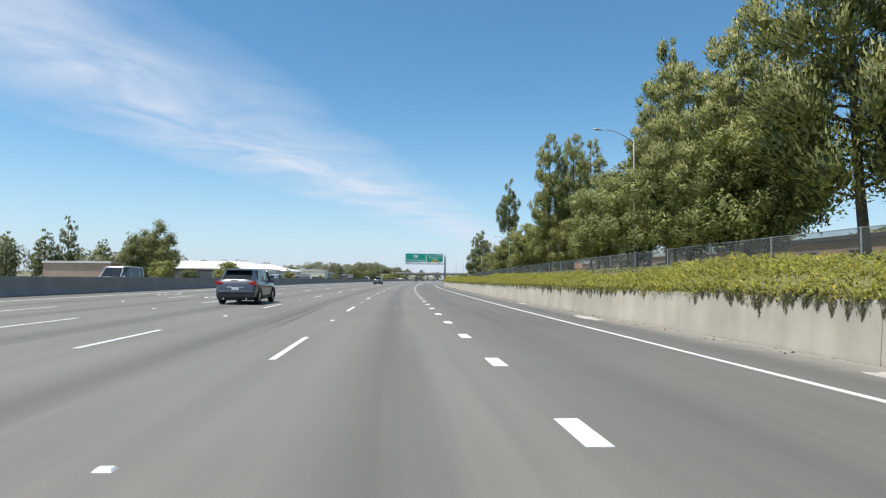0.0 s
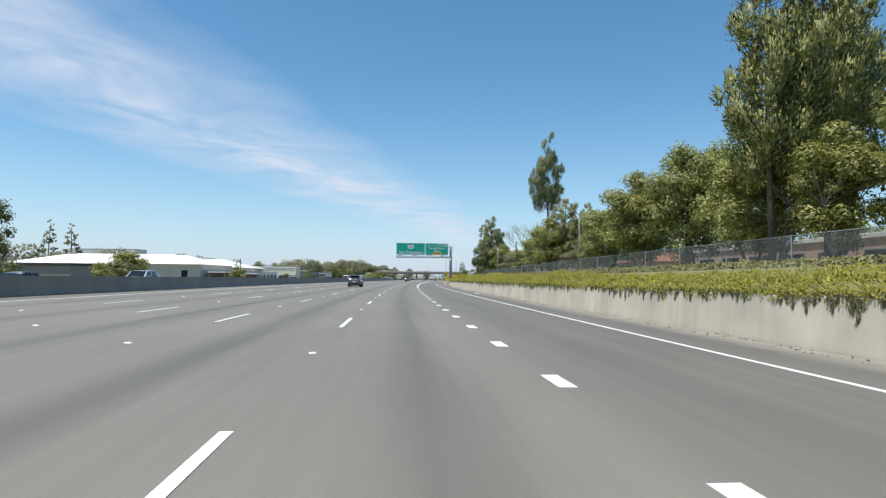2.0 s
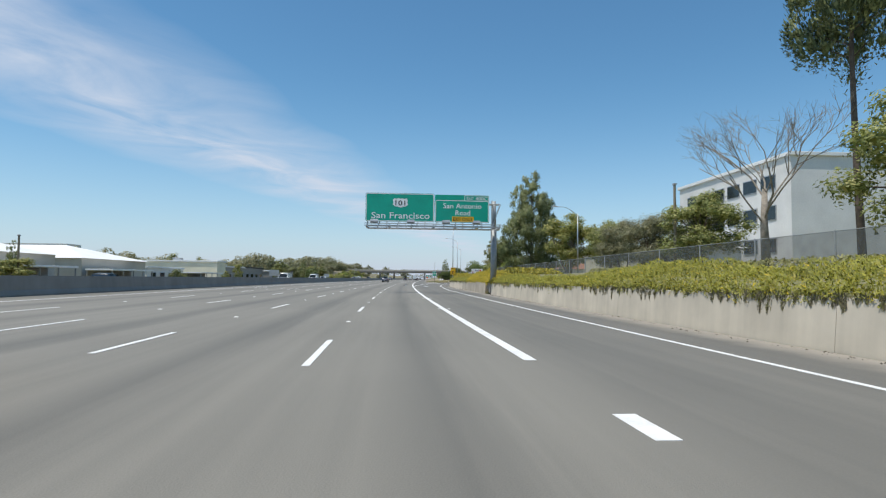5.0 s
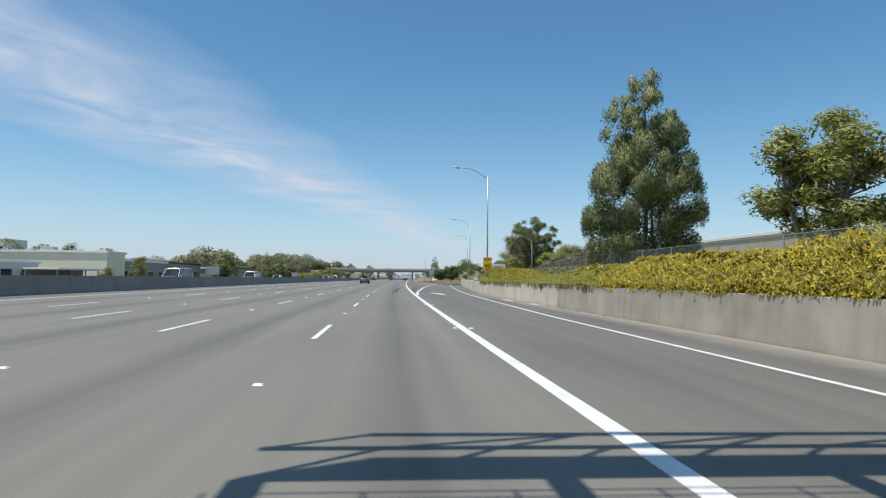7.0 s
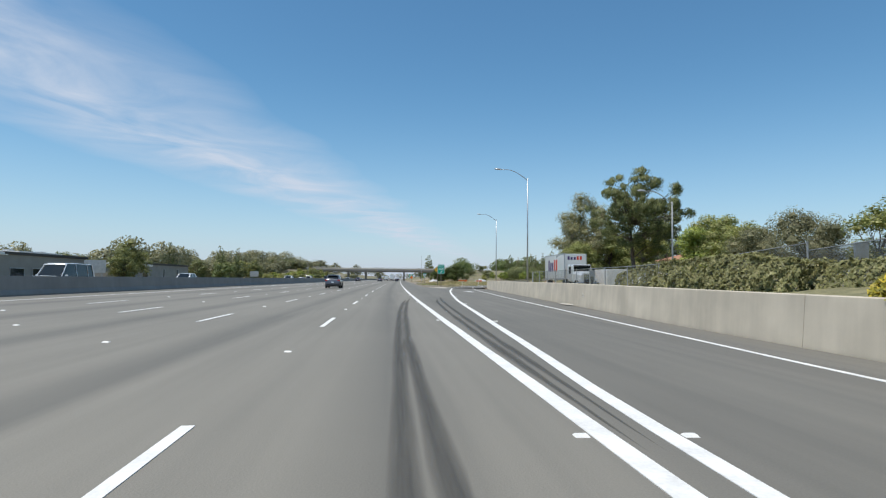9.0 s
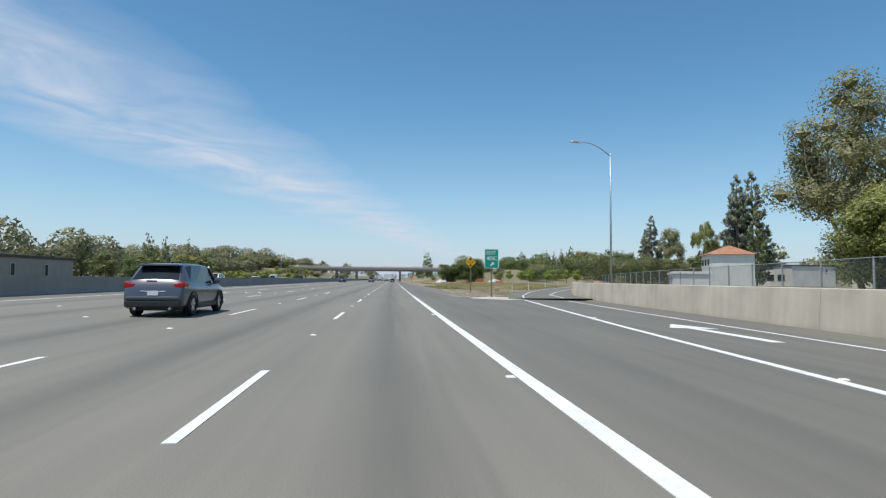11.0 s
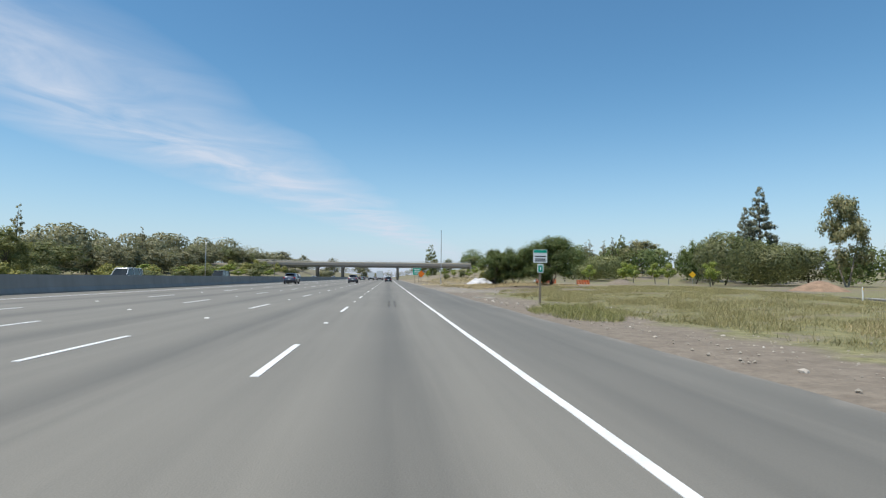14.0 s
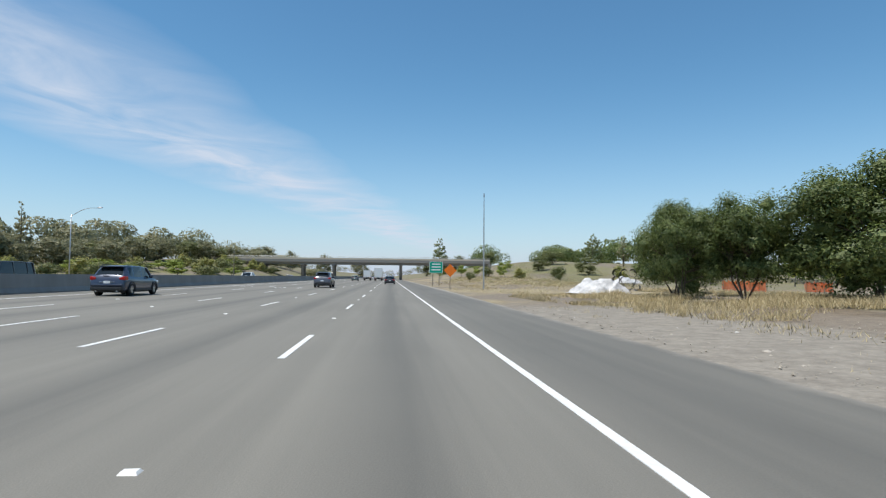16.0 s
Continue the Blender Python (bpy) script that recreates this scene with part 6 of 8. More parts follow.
def guide_sign():
    t = thing("guide_sign", spot(546, 7.2, -0.1), "green guide sign on two wooden posts beside the shoulder", "road sign")
    for x in (-0.5, 0.5):
        wood_post(t, x, -0.3, 3.6, 0.06, 0.1)
    pn = part("sign_panel", plate(rounded(-1.05, 1.05, 2.1, 3.9, 0.10), 0.0, 0.03), SIGN_WHITE, t)
    part("green_field", plate(rounded(-1.0, 1.0, 2.15, 3.85, 0.08), -0.006, 0.0), SIGN_GREEN, pn)
    for z in (3.5, 3.05, 2.6):
        part("writing_bar", plate([(-0.7, z - 0.09), (0.7, z - 0.09), (0.7, z + 0.09), (-0.7, z + 0.09)], -0.011, -0.006), SIGN_WHITE, pn)
    return t


guide_sign()


def work_sign():
    t = thing("roadwork_sign", spot(522, 6.95, -0.1), "plain orange diamond roadwork sign on a thin post", "road sign")
    part("post", boxm(-0.04, 0.04, 0.03, 0.1, -0.3, 2.3), WOOD, t)
    c, h = 2.25, 0.76
    pn = part("sign_panel", plate([(h, c), (0, c + h), (-h, c), (0, c - h)], 0.0, 0.03), SIGN_ORANGE, t)
    return t


work_sign()


def fence_sign(s, n, z, w, h, turn=0, grey=False):
    t = thing("roadside_board", spot(s, n, z, turn), "blank pale board on two posts seen from behind", "sign")
    for x in (-w * 0.32, w * 0.32):
        part("post", boxm(x - 0.06, x + 0.06, 0.03, 0.15, -0.5, h + 1.4), POST_STEEL, t)
    part("sign_panel", plate(rounded(-w / 2, w / 2, 1.5, 1.5 + h, 0.03), -0.03, 0.03), ALUMINIUM, t)
    return t


fence_sign(448.5, -45, 0.2, 2.6, 1.7)
fence_sign(356, -48, 0.4, 3.4, 2.1)
fence_sign(283, 22.2, 0.9, 0.7, 0.9)
fence_sign(307, 17.6, 0.2, 0.45, 0.55)


def delineator(s, n, z):
    t = thing("delineator_post", spot(s, n, z), "short white plastic marker post beside the ramp", "marker post", "marker posts by the ramp")
    bm = bmesh.new()
    tube(bm, [(0, 0, -0.1), (0, 0, 1.0), (0, 0, 1.06)], [0.05, 0.05, 0.03], 10)
    part("post", bm, SIGN_WHITE, t)
    part("reflector", boxm(-0.035, 0.035, -0.062, -0.05, 0.82, 0.96), SIGN_YELLOW, t)
    return t


for s_, n_ in ((384.0, 15.0), (399.0, 20.6), (418, 28.2), (440, 37.0)):
    delineator(s_, n_, terrain(s_, n_))

yellow_far = thing("warning_sign", spot(530, 72, 0.2, -20), "small yellow warning sign beyond the ramp", "road sign")
part("post", boxm(-0.04, 0.04, 0.03, 0.1, -0.3, 2.2), POST_STEEL, yellow_far)
part("sign_panel", plate([(0.8, 2.4), (0, 3.2), (-0.8, 2.4), (0, 1.6)], 0, 0.03), SIGN_YELLOW, yellow_far)


# ---- lamps ----
def street_lamp(s, n, z, height, reach, turn=0, dark=False):
    """A tall mast with a curved arm towards the road (its own -x)."""
    mt = POST_STEEL if dark else STEEL
    t = thing("street_lamp", spot(s, n, z, turn), "dark street lamp mast with one arm" if dark else "tall grey steel street lamp with one curved arm", "street lamp", "street lamps")
    bm = bmesh.new()
    h = height - 0.9
    tube(bm, [(0, 0, -0.4), (0, 0, h * 0.5), (0, 0, h)], [0.10, 0.075, 0.05], 10)
    smooth_shade(part("mast", bm, mt, t))
    bm = bmesh.new()
    pts = [(-reach * u, 0, h - 0.25 + 1.1 * math.sin(min(1, u * 1.25) * math.pi / 2)) for u in np.linspace(0, 1, 9)]
    tube(bm, pts, [0.045 - 0.015 * u for u in np.linspace(0, 1, 9)], 8)
    smooth_shade(part("arm", bm, mt, t))
    hd = bmesh.new()
    bmesh.ops.create_uvsphere(hd, u_segments=12, v_segments=8, radius=1.0, matrix=Matrix.Diagonal((0.42, 0.17, 0.12, 1)))
    for v in hd.verts:
        if v.co.z < -0.04:
            v.co.z = -0.04
    head = part("lamp_head", hd, ALUMINIUM, t, m=pose(-reach - 0.3, 0, pts[-1][2] + 0.02, 0, 4, 0))
    smooth_shade(head)
    bs = part("base", boxm(-0.2, 0.2, -0.2, 0.2, -0.4, 0.06, 0.02), CONCRETE_GREY, t)
    return t


street_lamp(262.55, 9.75, 0.9, 12.1, 3.0)
street_lamp(318.8, 14.6, 0.25, 13.0, 2.9)
street_lamp(360.2, 18.4, 0.25, 12.8, 2.8)
street_lamp(138.4, 21.6, 2.0, 8.6, 2.6, dark=True)
street_lamp(68.0, 21.9, 2.0, 13.5, 3.2, dark=True)
street_lamp(220.3, 22.4, 2.0, 8.7, 2.6)
street_lamp(306.0, 24.4, 0.4, 8.8, 2.4, dark=True)
street_lamp(533.5, -41.2, 0.1, 9.9, 3.2, turn=180)
pole_ = thing("pole", spot(526.3, 11.6, 0.2), "thin grey steel pole standing on the verge", "pole")
bmp = bmesh.new()
tube(bmp, [(0, 0, -0.4), (0, 0, 6), (0, 0, 11.3)], [0.10, 0.08, 0.05], 8)
part("mast", bmp, STEEL, pole_)
part("aerial", boxm(-0.08, 0.08, -0.08, 0.08, 11.3, 11.7, 0.02), STEEL, pole_)
for s_, n_, h_ in ((612, -41, 7.5), (218, -44, 6.0), (258, 25.5, 9.4), (196, 23.5, 7.5)):
    t = thing("utility_pole", spot(s_, n_, base_z(s_, n_)), "brown wooden utility pole beside the freeway", "pole", "utility poles")
    bmp = bmesh.new()
    tube(bmp, [(0, 0, -0.5), (0, 0, h_)], [0.15, 0.11], 8)
    part("mast", bmp, WOOD, t)
    part("cap", boxm(-0.14, 0.14, -0.14, 0.14, h_ - 0.05, h_ + 0.1, 0.02), POST_STEEL, t)


# ---- chain-link fence ----
def fence_n(s):
    return float(np.interp(s, [-60, 250, 285, 300, 330, 419], [21.0, 21.0, 18.5, 16.8, wall_n(330) + 3.4, wall_n(419) + 1.2]))


def fence_foot(s):
    return base_z(s, fence_n(s))


def build_fence(s0, s1, step, height, wire=WIRE):
    t = thing("chain_link_fence", Matrix.Identity(4), "grey chain-link fence on steel posts behind the retaining wall", "fence")
    pm = bmesh.new()
    tube(pm, [(0, 0, -0.2), (0, 0, height + 0.05)], [0.045, 0.045], 8)
    first_post = part("post", pm, POST_STEEL, t, m=spot(s0, fence_n(s0), fence_foot(s0)))
    s_ = s0
    k = 0
    while s_ < s1:
        e = min(s_ + step, s1)
        if k:
            again(first_post, s_, fence_n(s_), lambda q: 0, t).matrix_basis = spot(s_, fence_n(s_), fence_foot(s_))
        a, b_ = at(s_, fence_n(s_), fence_foot(s_)), at(e, fence_n(e), fence_foot(e))
        h = Vector((0, 0, height))
        lo = Vector((0, 0, 0.05))
        raw("wire_panel", [a + lo, b_ + lo, b_ + h, a + h], [(0, 1, 2, 3)], wire, t)
        rb = bmesh.new()
        tube(rb, [a + h, b_ + h], [0.022, 0.022], 6)
        part("top_rail", rb, POST_STEEL, t)
        s_ = e
        k += 1
    return t


build_fence(8, 250, 6.4, 1.72)
build_fence(250, 282, 4.0, 1.75)
build_fence(282, 418, 4.0, 2.1, WIRE_OPEN)


# ---- buildings ----
WHITE_WALL = plain("white_render", (0.72, 0.71, 0.68), 0.8, spread=0.08, scale=0.4, fine=6)
CREAM_WALL = plain("cream_render", (0.72, 0.66, 0.50), 0.8, spread=0.08, scale=0.4, fine=6)
TAN_WALL = plain("tan_render", (0.56, 0.39, 0.30), 0.85, spread=0.1, scale=0.4, fine=6)
HALL_WALL = plain("warm_grey_hall_wall", (0.52, 0.49, 0.43), 0.85, spread=0.08, scale=0.4, fine=6)
BRIGHT_WALL = plain("bright_cream_render", (0.82, 0.76, 0.58), 0.8, spread=0.05, scale=0.4, fine=6)
GREY_WALL = plain("grey_block_wall", (0.30, 0.29, 0.27), 0.85, spread=0.12, scale=0.5, fine=6)
PALE_ROOF = plain("pale_flat_roof", (0.80, 0.80, 0.78), 0.7, spread=0.06, scale=0.3, fine=4)
TILE_ROOF = plain("terracotta_roof", (0.40, 0.19, 0.11), 0.8, spread=0.2, scale=1.0, fine=12, bump=0.5)
DARK_ROOF = plain("dark_eaves", (0.07, 0.065, 0.06), 0.8, spread=0.2)
DARK_GLASS = glass("dark_window_glass", (0.02, 0.028, 0.034))


def low_building(s, n, z, w, d, h, wall, roof, label, turn=0, roof_kind="flat", windows=(), rise=1.2, vents=0):
    """A low building, w along the road and d across; windows: (along, height, width, tall) on the side towards the road."""
    t = thing("low_building", spot(s, n, z, turn), label, "building")
    side = 1 if n < 0 else -1
    part("wall", boxm(-d / 2, d / 2, -w / 2, w / 2, -0.6, h, 0.03), wall, t)
    if roof_kind == "flat":
        part("roof", boxm(-d / 2 - 0.25, d / 2 + 0.25, -w / 2 - 0.25, w / 2 + 0.25, h + 0.002, h + 0.42, 0.04), roof, t)
    else:
        bm = bmesh.new()
        o = 0.6
        x0, x1, y0, y1 = -d / 2 - o, d / 2 + o, -w / 2 - o, w / 2 + o
        k = d / 2 * 0.85
        lo = [bm.verts.new(v) for v in ((x0, y0, h), (x1, y0, h), (x1, y1, h), (x0, y1, h))]
        hi = [bm.verts.new(v) for v in ((0, y0 + k, h + rise), (0, y1 - k, h + rise))]
        bm.faces.new((lo[0], lo[1], hi[0]))
        bm.faces.new((lo[1], lo[2], hi[1], hi[0]))
        bm.faces.new((lo[2], lo[3], hi[1]))
        bm.faces.new((lo[3], lo[0], hi[0], hi[1]))
        bm.faces.new(lo[::-1])
        part("roof", bm, roof, t)
    for i in range(vents):
        y = -w / 2 + w * (i + 0.7) / (vents + 0.4)
        q = 0.4 if roof_kind == "flat" else rise * 0.8
        part("roof_unit", boxm(-0.9, 0.9, y - 1.1, y + 1.1, h + q - 0.1, h + q + 0.8, 0.05), ALUMINIUM, t)
    for y, zz, ww, hh in windows:
        x = side * d / 2
        wdw = part("window", boxm(min(x - 0.12, x + 0.02), max(x + 0.02, x - 0.02) + 0.0, y - ww / 2, y + ww / 2, zz, zz + hh), DARK_GLASS, t)
        bm = bmesh.new()
        xf = x + side * 0.03
        for y_ in (y - ww / 2 - 0.06, y + ww / 2 + 0.06):
            box(bm, xf - 0.05, xf + 0.05, y_ - 0.06, y_ + 0.06, zz - 0.1, zz + hh + 0.1)
        for z_ in (zz - 0.06, zz + hh + 0.06):
            box(bm, xf - 0.05, xf + 0.05, y - ww / 2, y + ww / 2, z_ - 0.06, z_ + 0.06)
        part("window_frame", bm, ALUMINIUM, wdw)
    return t


def row_of(y0, y1, count, z, w, h):
    return [(y0 + (y1 - y0) * i / max(count - 1, 1), z, w, h) for i in range(count)]


# across the freeway
low_building(232, -80, 0, 50, 24, 4.6, HALL_WALL, PALE_ROOF, "pale grey warehouse with a white hipped roof", turn=-90, roof_kind="hip", rise=3.0, vents=3, windows=[(21, 0.4, 1.6, 2.6)])
low_building(263, -80, 0, 50, 24, 4.4, HALL_WALL, PALE_ROOF, "grey warehouse with a white low-pitched roof", turn=-90, roof_kind="hip", rise=2.8, vents=1)
low_building(755, -395, 0, 78, 26, 33, WHITE_WALL, PALE_ROOF, "white many-storeyed building far beyond the freeway", turn=-90, windows=row_of(-30, 30, 5, 22, 9, 5) + row_of(-30, 30, 5, 13, 9, 5))
low_building(182, -68, 0, 16, 16, 3.2, GREY_WALL, DARK_ROOF, "low grey shed with dark eaves")
low_building(152, -70, 0, 22, 14, 4.2, TAN_WALL, PALE_ROOF, "low tan building behind bushes", windows=row_of(-8, 8, 5, 1.2, 1.8, 1.4))
low_building(290, -64, 0, 20, 14, 3.2, WHITE_WALL, PALE_ROOF, "low white building with a flat roof", windows=row_of(-7, 7, 4, 0.8, 2.4, 1.4))
low_building(316.5, -74, 0, 42, 7, 5.5, BRIGHT_WALL, PALE_ROOF, "cream flat-roofed building lit by the sun", turn=-90, vents=2, windows=[(-14, 0.3, 5.0, 2.2), (-7, 0.3, 4.0, 2.2)])
# side of the cream building, shade and darker wall both in the grey
low_building(333, -68, 0, 25, 26, 4.3, GREY_WALL, PALE_ROOF, "low side of the cream building, its shade and darker wall put into the grey", windows=row_of(-9, 9, 4, 0.7, 3.0, 1.6))
low_building(356, -62, 0, 22, 14, 4.4, GREY_WALL, DARK_ROOF, "grey building with a flat roof and wide windows", windows=row_of(-8, 8, 4, 0.7, 3.2, 1.7))
low_building(382, -58, 0, 18, 9, 3.6, GREY_WALL, PALE_ROOF, "low grey building with a pale roof edge", windows=row_of(-6, 6, 3, 0.7, 2.6, 1.7))
low_building(430, -104, 0, 34, 18, 7.2, CREAM_WALL, PALE_ROOF, "cream building with a flat roof in the distance", vents=2, windows=row_of(-13, 13, 6, 3.2, 2.4, 1.6))
low_building(407, -62, 0, 28, 12, 4.1, GREY_WALL, DARK_ROOF, "long grey block building with a flat dark roof", windows=row_of(-11, 6, 3, 1.4, 0.9, 1.8))
low_building(386, -84, 0, 14, 10, 4.8, WHITE_WALL, PALE_ROOF, "white gabled shed beside a tree", windows=row_of(-4, 4, 3, 1.6, 1.4, 1.6))
low_building(444, -76, 0, 12, 9, 3.6, TAN_WALL, TILE_ROOF, "small tan house with a reddish roof", roof_kind="hip", windows=row_of(-3, 3, 2, 1.0, 1.4, 1.2))
low_building(560, -110, 0, 40, 20, 9.5, WHITE_WALL, PALE_ROOF, "white flat-roofed building far behind trees", windows=row_of(-15, 15, 7, 5.0, 2.4, 1.6))
# behind the fence
low_building(118, 45, 2.0, 52, 12, 3.1, TAN_WALL, PALE_ROOF, "low tan building with a flat roof behind the fence", windows=row_of(-22, 22, 9, 0.6, 3.4, 1.5))
low_building(70, 43, 2.0, 26, 10, 3.0, TAN_WALL, DARK_ROOF, "low tan house with dark eaves behind trees", windows=row_of(-9, 9, 4, 0.8, 2.0, 1.3))
low_building(217, 35, 1.8, 10, 8, 3.4, WHITE_WALL, PALE_ROOF, "small white house with a pale roof among trees", roof_kind="hip", rise=1.4, windows=row_of(-3, 3, 3, 0.9, 1.2, 1.2))
low_building(164, 42, 2.0, 14, 9, 2.4, TAN_WALL, TILE_ROOF, "tan house with a brown tiled roof", roof_kind="hip", rise=1.6, windows=row_of(-4, 4, 3, 0.7, 1.6, 1.2))
low_building(222, 52, 1.8, 26, 18, 13.6, WHITE_WALL, PALE_ROOF, "tall white modern building with window bands", windows=row_of(-9, 9, 6, 3.0, 2.6, 1.5) + row_of(-9, 9, 6, 6.8, 2.6, 1.5) + row_of(-9, 9, 6, 10.4, 2.6, 1.5))
low_building(274, 50, 1.5, 30, 12, 5.3, CREAM_WALL, PALE_ROOF, "long cream hall with a flat roof behind the fence")
low_building(366, 62, 0.3, 24, 14, 5.0, CREAM_WALL, TILE_ROOF, "cream house with a terracotta tiled roof", roof_kind="hip", rise=2.4, windows=row_of(-8, 8, 5, 1.0, 1.8, 1.5) + row_of(-8, 8, 5, 3.2, 1.8, 1.2))
low_building(456, 86, 0.3, 13, 10, 7.9, WHITE_WALL, TILE_ROOF, "white house with a terracotta tiled roof", roof_kind="hip", rise=2.4, turn=-20, windows=row_of(-4, 4, 3, 2.0, 1.8, 1.5) + row_of(-4, 4, 3, 5.2, 1.8, 1.5))
low_building(421, 57, 0.3, 22, 6, 2.4, WHITE_WALL, PALE_ROOF, "low white block wall building behind a wire fence", turn=-24, windows=row_of(-6, 8, 3, 0.6, 0.9, 1.2))
low_building(500, 128, 0.3, 40, 14, 6.0, WHITE_WALL, DARK_ROOF, "low white building behind trees by the ramp", windows=row_of(-15, 15, 7, 1.6, 3.2, 1.8))

def canopy(s, n, w, d, h, label):
    """A flat white roof on posts, open towards the road."""
    t = thing("canopy", spot(s, n, 0), label, "canopy", "canopies by the warehouse")
    part("roof", boxm(-d / 2, d / 2, -w / 2, w / 2, h, h + 0.28, 0.03), PALE_ROOF, t)
    part("back_wall", boxm(-d / 2 + 0.1, -d / 2 + 0.25, -w / 2 + 0.2, w / 2 - 0.2, -0.3, h), GREY_WALL, t)
    for i in range(5):
        y = -w / 2 + 0.3 + (w - 0.6) * i / 4
        part("post", boxm(d / 2 - 0.35, d / 2 - 0.2, y - 0.08, y + 0.08, -0.3, h), POST_STEEL, t)
    return t


canopy(231, -51.5, 18, 4.6, 2.5, "flat white canopy on posts beside the warehouse")
canopy(258, -51.5, 16, 4.6, 2.3, "flat white canopy with dark openings")
canopy(300, -52, 16, 5, 2.2, "low white canopy before the cream building")

container = thing("storage_container", spot(321.5, 24.4, 0.4), "white storage container behind the chain-link fence", "container")
part("body", boxm(-1.2, 1.2, -3.0, 3.0, 0.1, 2.2, 0.03), WHITE_WALL, container)
rb_ = bmesh.new()
for i in range(14):
    box(rb_, -1.235, -1.2, -2.85 + 0.42 * i, -2.65 + 0.42 * i, 0.2, 2.1)
part("ribs", rb_, WHITE_WALL, container)
part("skid", boxm(-1.1, 1.1, -2.9, 2.9, -0.05, 0.1), POST_STEEL, container)


# ---- vehicles ----
TYRE = plain("tyre_rubber", (0.018, 0.018, 0.018), 0.85, spread=0.3)
RIM = plain("alloy_rim", (0.50, 0.51, 0.52), 0.3, 0.85, bump=0.0)
CHROME = plain("bright_trim", (0.65, 0.66, 0.67), 0.2, 0.9, bump=0.0)
TAIL_RED = plain("red_tail_lens", (0.42, 0.02, 0.015), 0.15, spread=0.1, bump=0.0)
HEAD_CLEAR = plain("clear_head_lens", (0.72, 0.74, 0.76), 0.12, spread=0.05, bump=0.0)
TRIM_BLACK = plain("black_plastic_trim", (0.025, 0.025, 0.026), 0.55, spread=0.2)
CAR_GLASS = glass("tinted_car_glass", (0.012, 0.016, 0.018), 0.04)


def car_paint(name, colour):
    m, n, l, b = material(name)
    nzn = n.new("ShaderNodeTexNoise")
    nzn.inputs["Scale"].default_value = 1.5
    mr = n.new("ShaderNodeMapRange")
    mr.inputs[3].default_value, mr.inputs[4].default_value = 0.22, 0.38
    l.new(nzn.outputs[0], mr.inputs[0])
    l.new(mr.outputs[0], b.inputs["Roughness"])
    b.inputs["Base Color"].default_value = (*colour, 1)
    b.inputs["Metallic"].default_value = 0.35
    b.inputs["Coat Weight"].default_value = 0.6
    b.inputs["Coat Roughness"].default_value = 0.06
    return m


PAINTS = {
    "slate_grey": car_paint("slate_grey_paint", (0.10, 0.105, 0.125)),
    "steel_blue": car_paint("steel_blue_paint", (0.050, 0.062, 0.095)),
    "near_black": car_paint("near_black_paint", (0.022, 0.024, 0.028)),
    "silver": car_paint("silver_paint", (0.42, 0.43, 0.44)),
    "white": car_paint("white_paint", (0.78, 0.78, 0.77)),
    "green_grey": car_paint("green_grey_paint", (0.13, 0.16, 0.15)),
}


def loft(bm, stations):
    """Half sections (x, z) from the middle of the floor to the middle of the roof, mirrored, skinned along y."""
    rings = []
    for y, half in stations:
        pts = [(x, z) for x, z in half] + [(-x, z) for x, z in half[-2:0:-1]]
        rings.append([bm.verts.new((x, y, z)) for x, z in pts])
    k = len(rings[0])
    for r0, r1 in zip(rings, rings[1:]):
        for i in range(k):
            bm.faces.new((r0[i], r0[(i + 1) % k], r1[(i + 1) % k], r1[i]))
    bm.faces.new(rings[0][::-1])
    bm.faces.new(rings[-1])
    bmesh.ops.recalc_face_normals(bm, faces=bm.faces)
    return bm


def body_half(w, z0, z1):
    h = z1 - z0
    return [(0, z0), (w * 0.88, z0), (w * 0.97, z0 + 0.08 * h), (w, z0 + 0.30 * h), (w * 0.985, z0 + 0.62 * h), (w * 0.955, z0 + 0.86 * h), (w * 0.87, z1 - 0.01), (0, z1 + 0.03)]


def wheel(parent, x, y, r, w):
    bm = bmesh.new()
    prof = [(r * 0.66, -w / 2), (r * 0.93, -w / 2), (r, -w * 0.36), (r, w * 0.36), (r * 0.93, w / 2), (r * 0.66, w / 2)]
    rings = []
    for k in range(24):
        a = 2 * math.pi * k / 24
        rings.append([bm.verts.new((q, p * math.cos(a), p * math.sin(a))) for p, q in prof])
    for k in range(24):
        for i in range(len(prof)):
            bm.faces.new((rings[k][i], rings[k][(i + 1) % len(prof)], rings[(k + 1) % 24][(i + 1) % len(prof)], rings[(k + 1) % 24][i]))
    bmesh.ops.recalc_face_normals(bm, faces=bm.faces)
    wh = part("wheel", bm, TYRE, parent, "black tyre", pose(x, y, r))
    smooth_shade(wh)
    rm = bmesh.new()
    d = 1 if x > 0 else -1
    tube(rm, [(-d * w * 0.30, 0, 0), (d * w * 0.34, 0, 0)], [r * 0.66, r * 0.66], 20)
    part("disc", rm, TRIM_BLACK, wh)
    sp = bmesh.new()
    for k in range(5):
        a = 2 * math.pi * k / 5
        box(sp, d * w * 0.36 - 0.012, d * w * 0.36 + 0.012, -0.05, 0.05, 0.03, r * 0.64, m=Matrix.Rotation(a, 4, "X"))
    part("rim", sp, RIM, wh)
    return wh


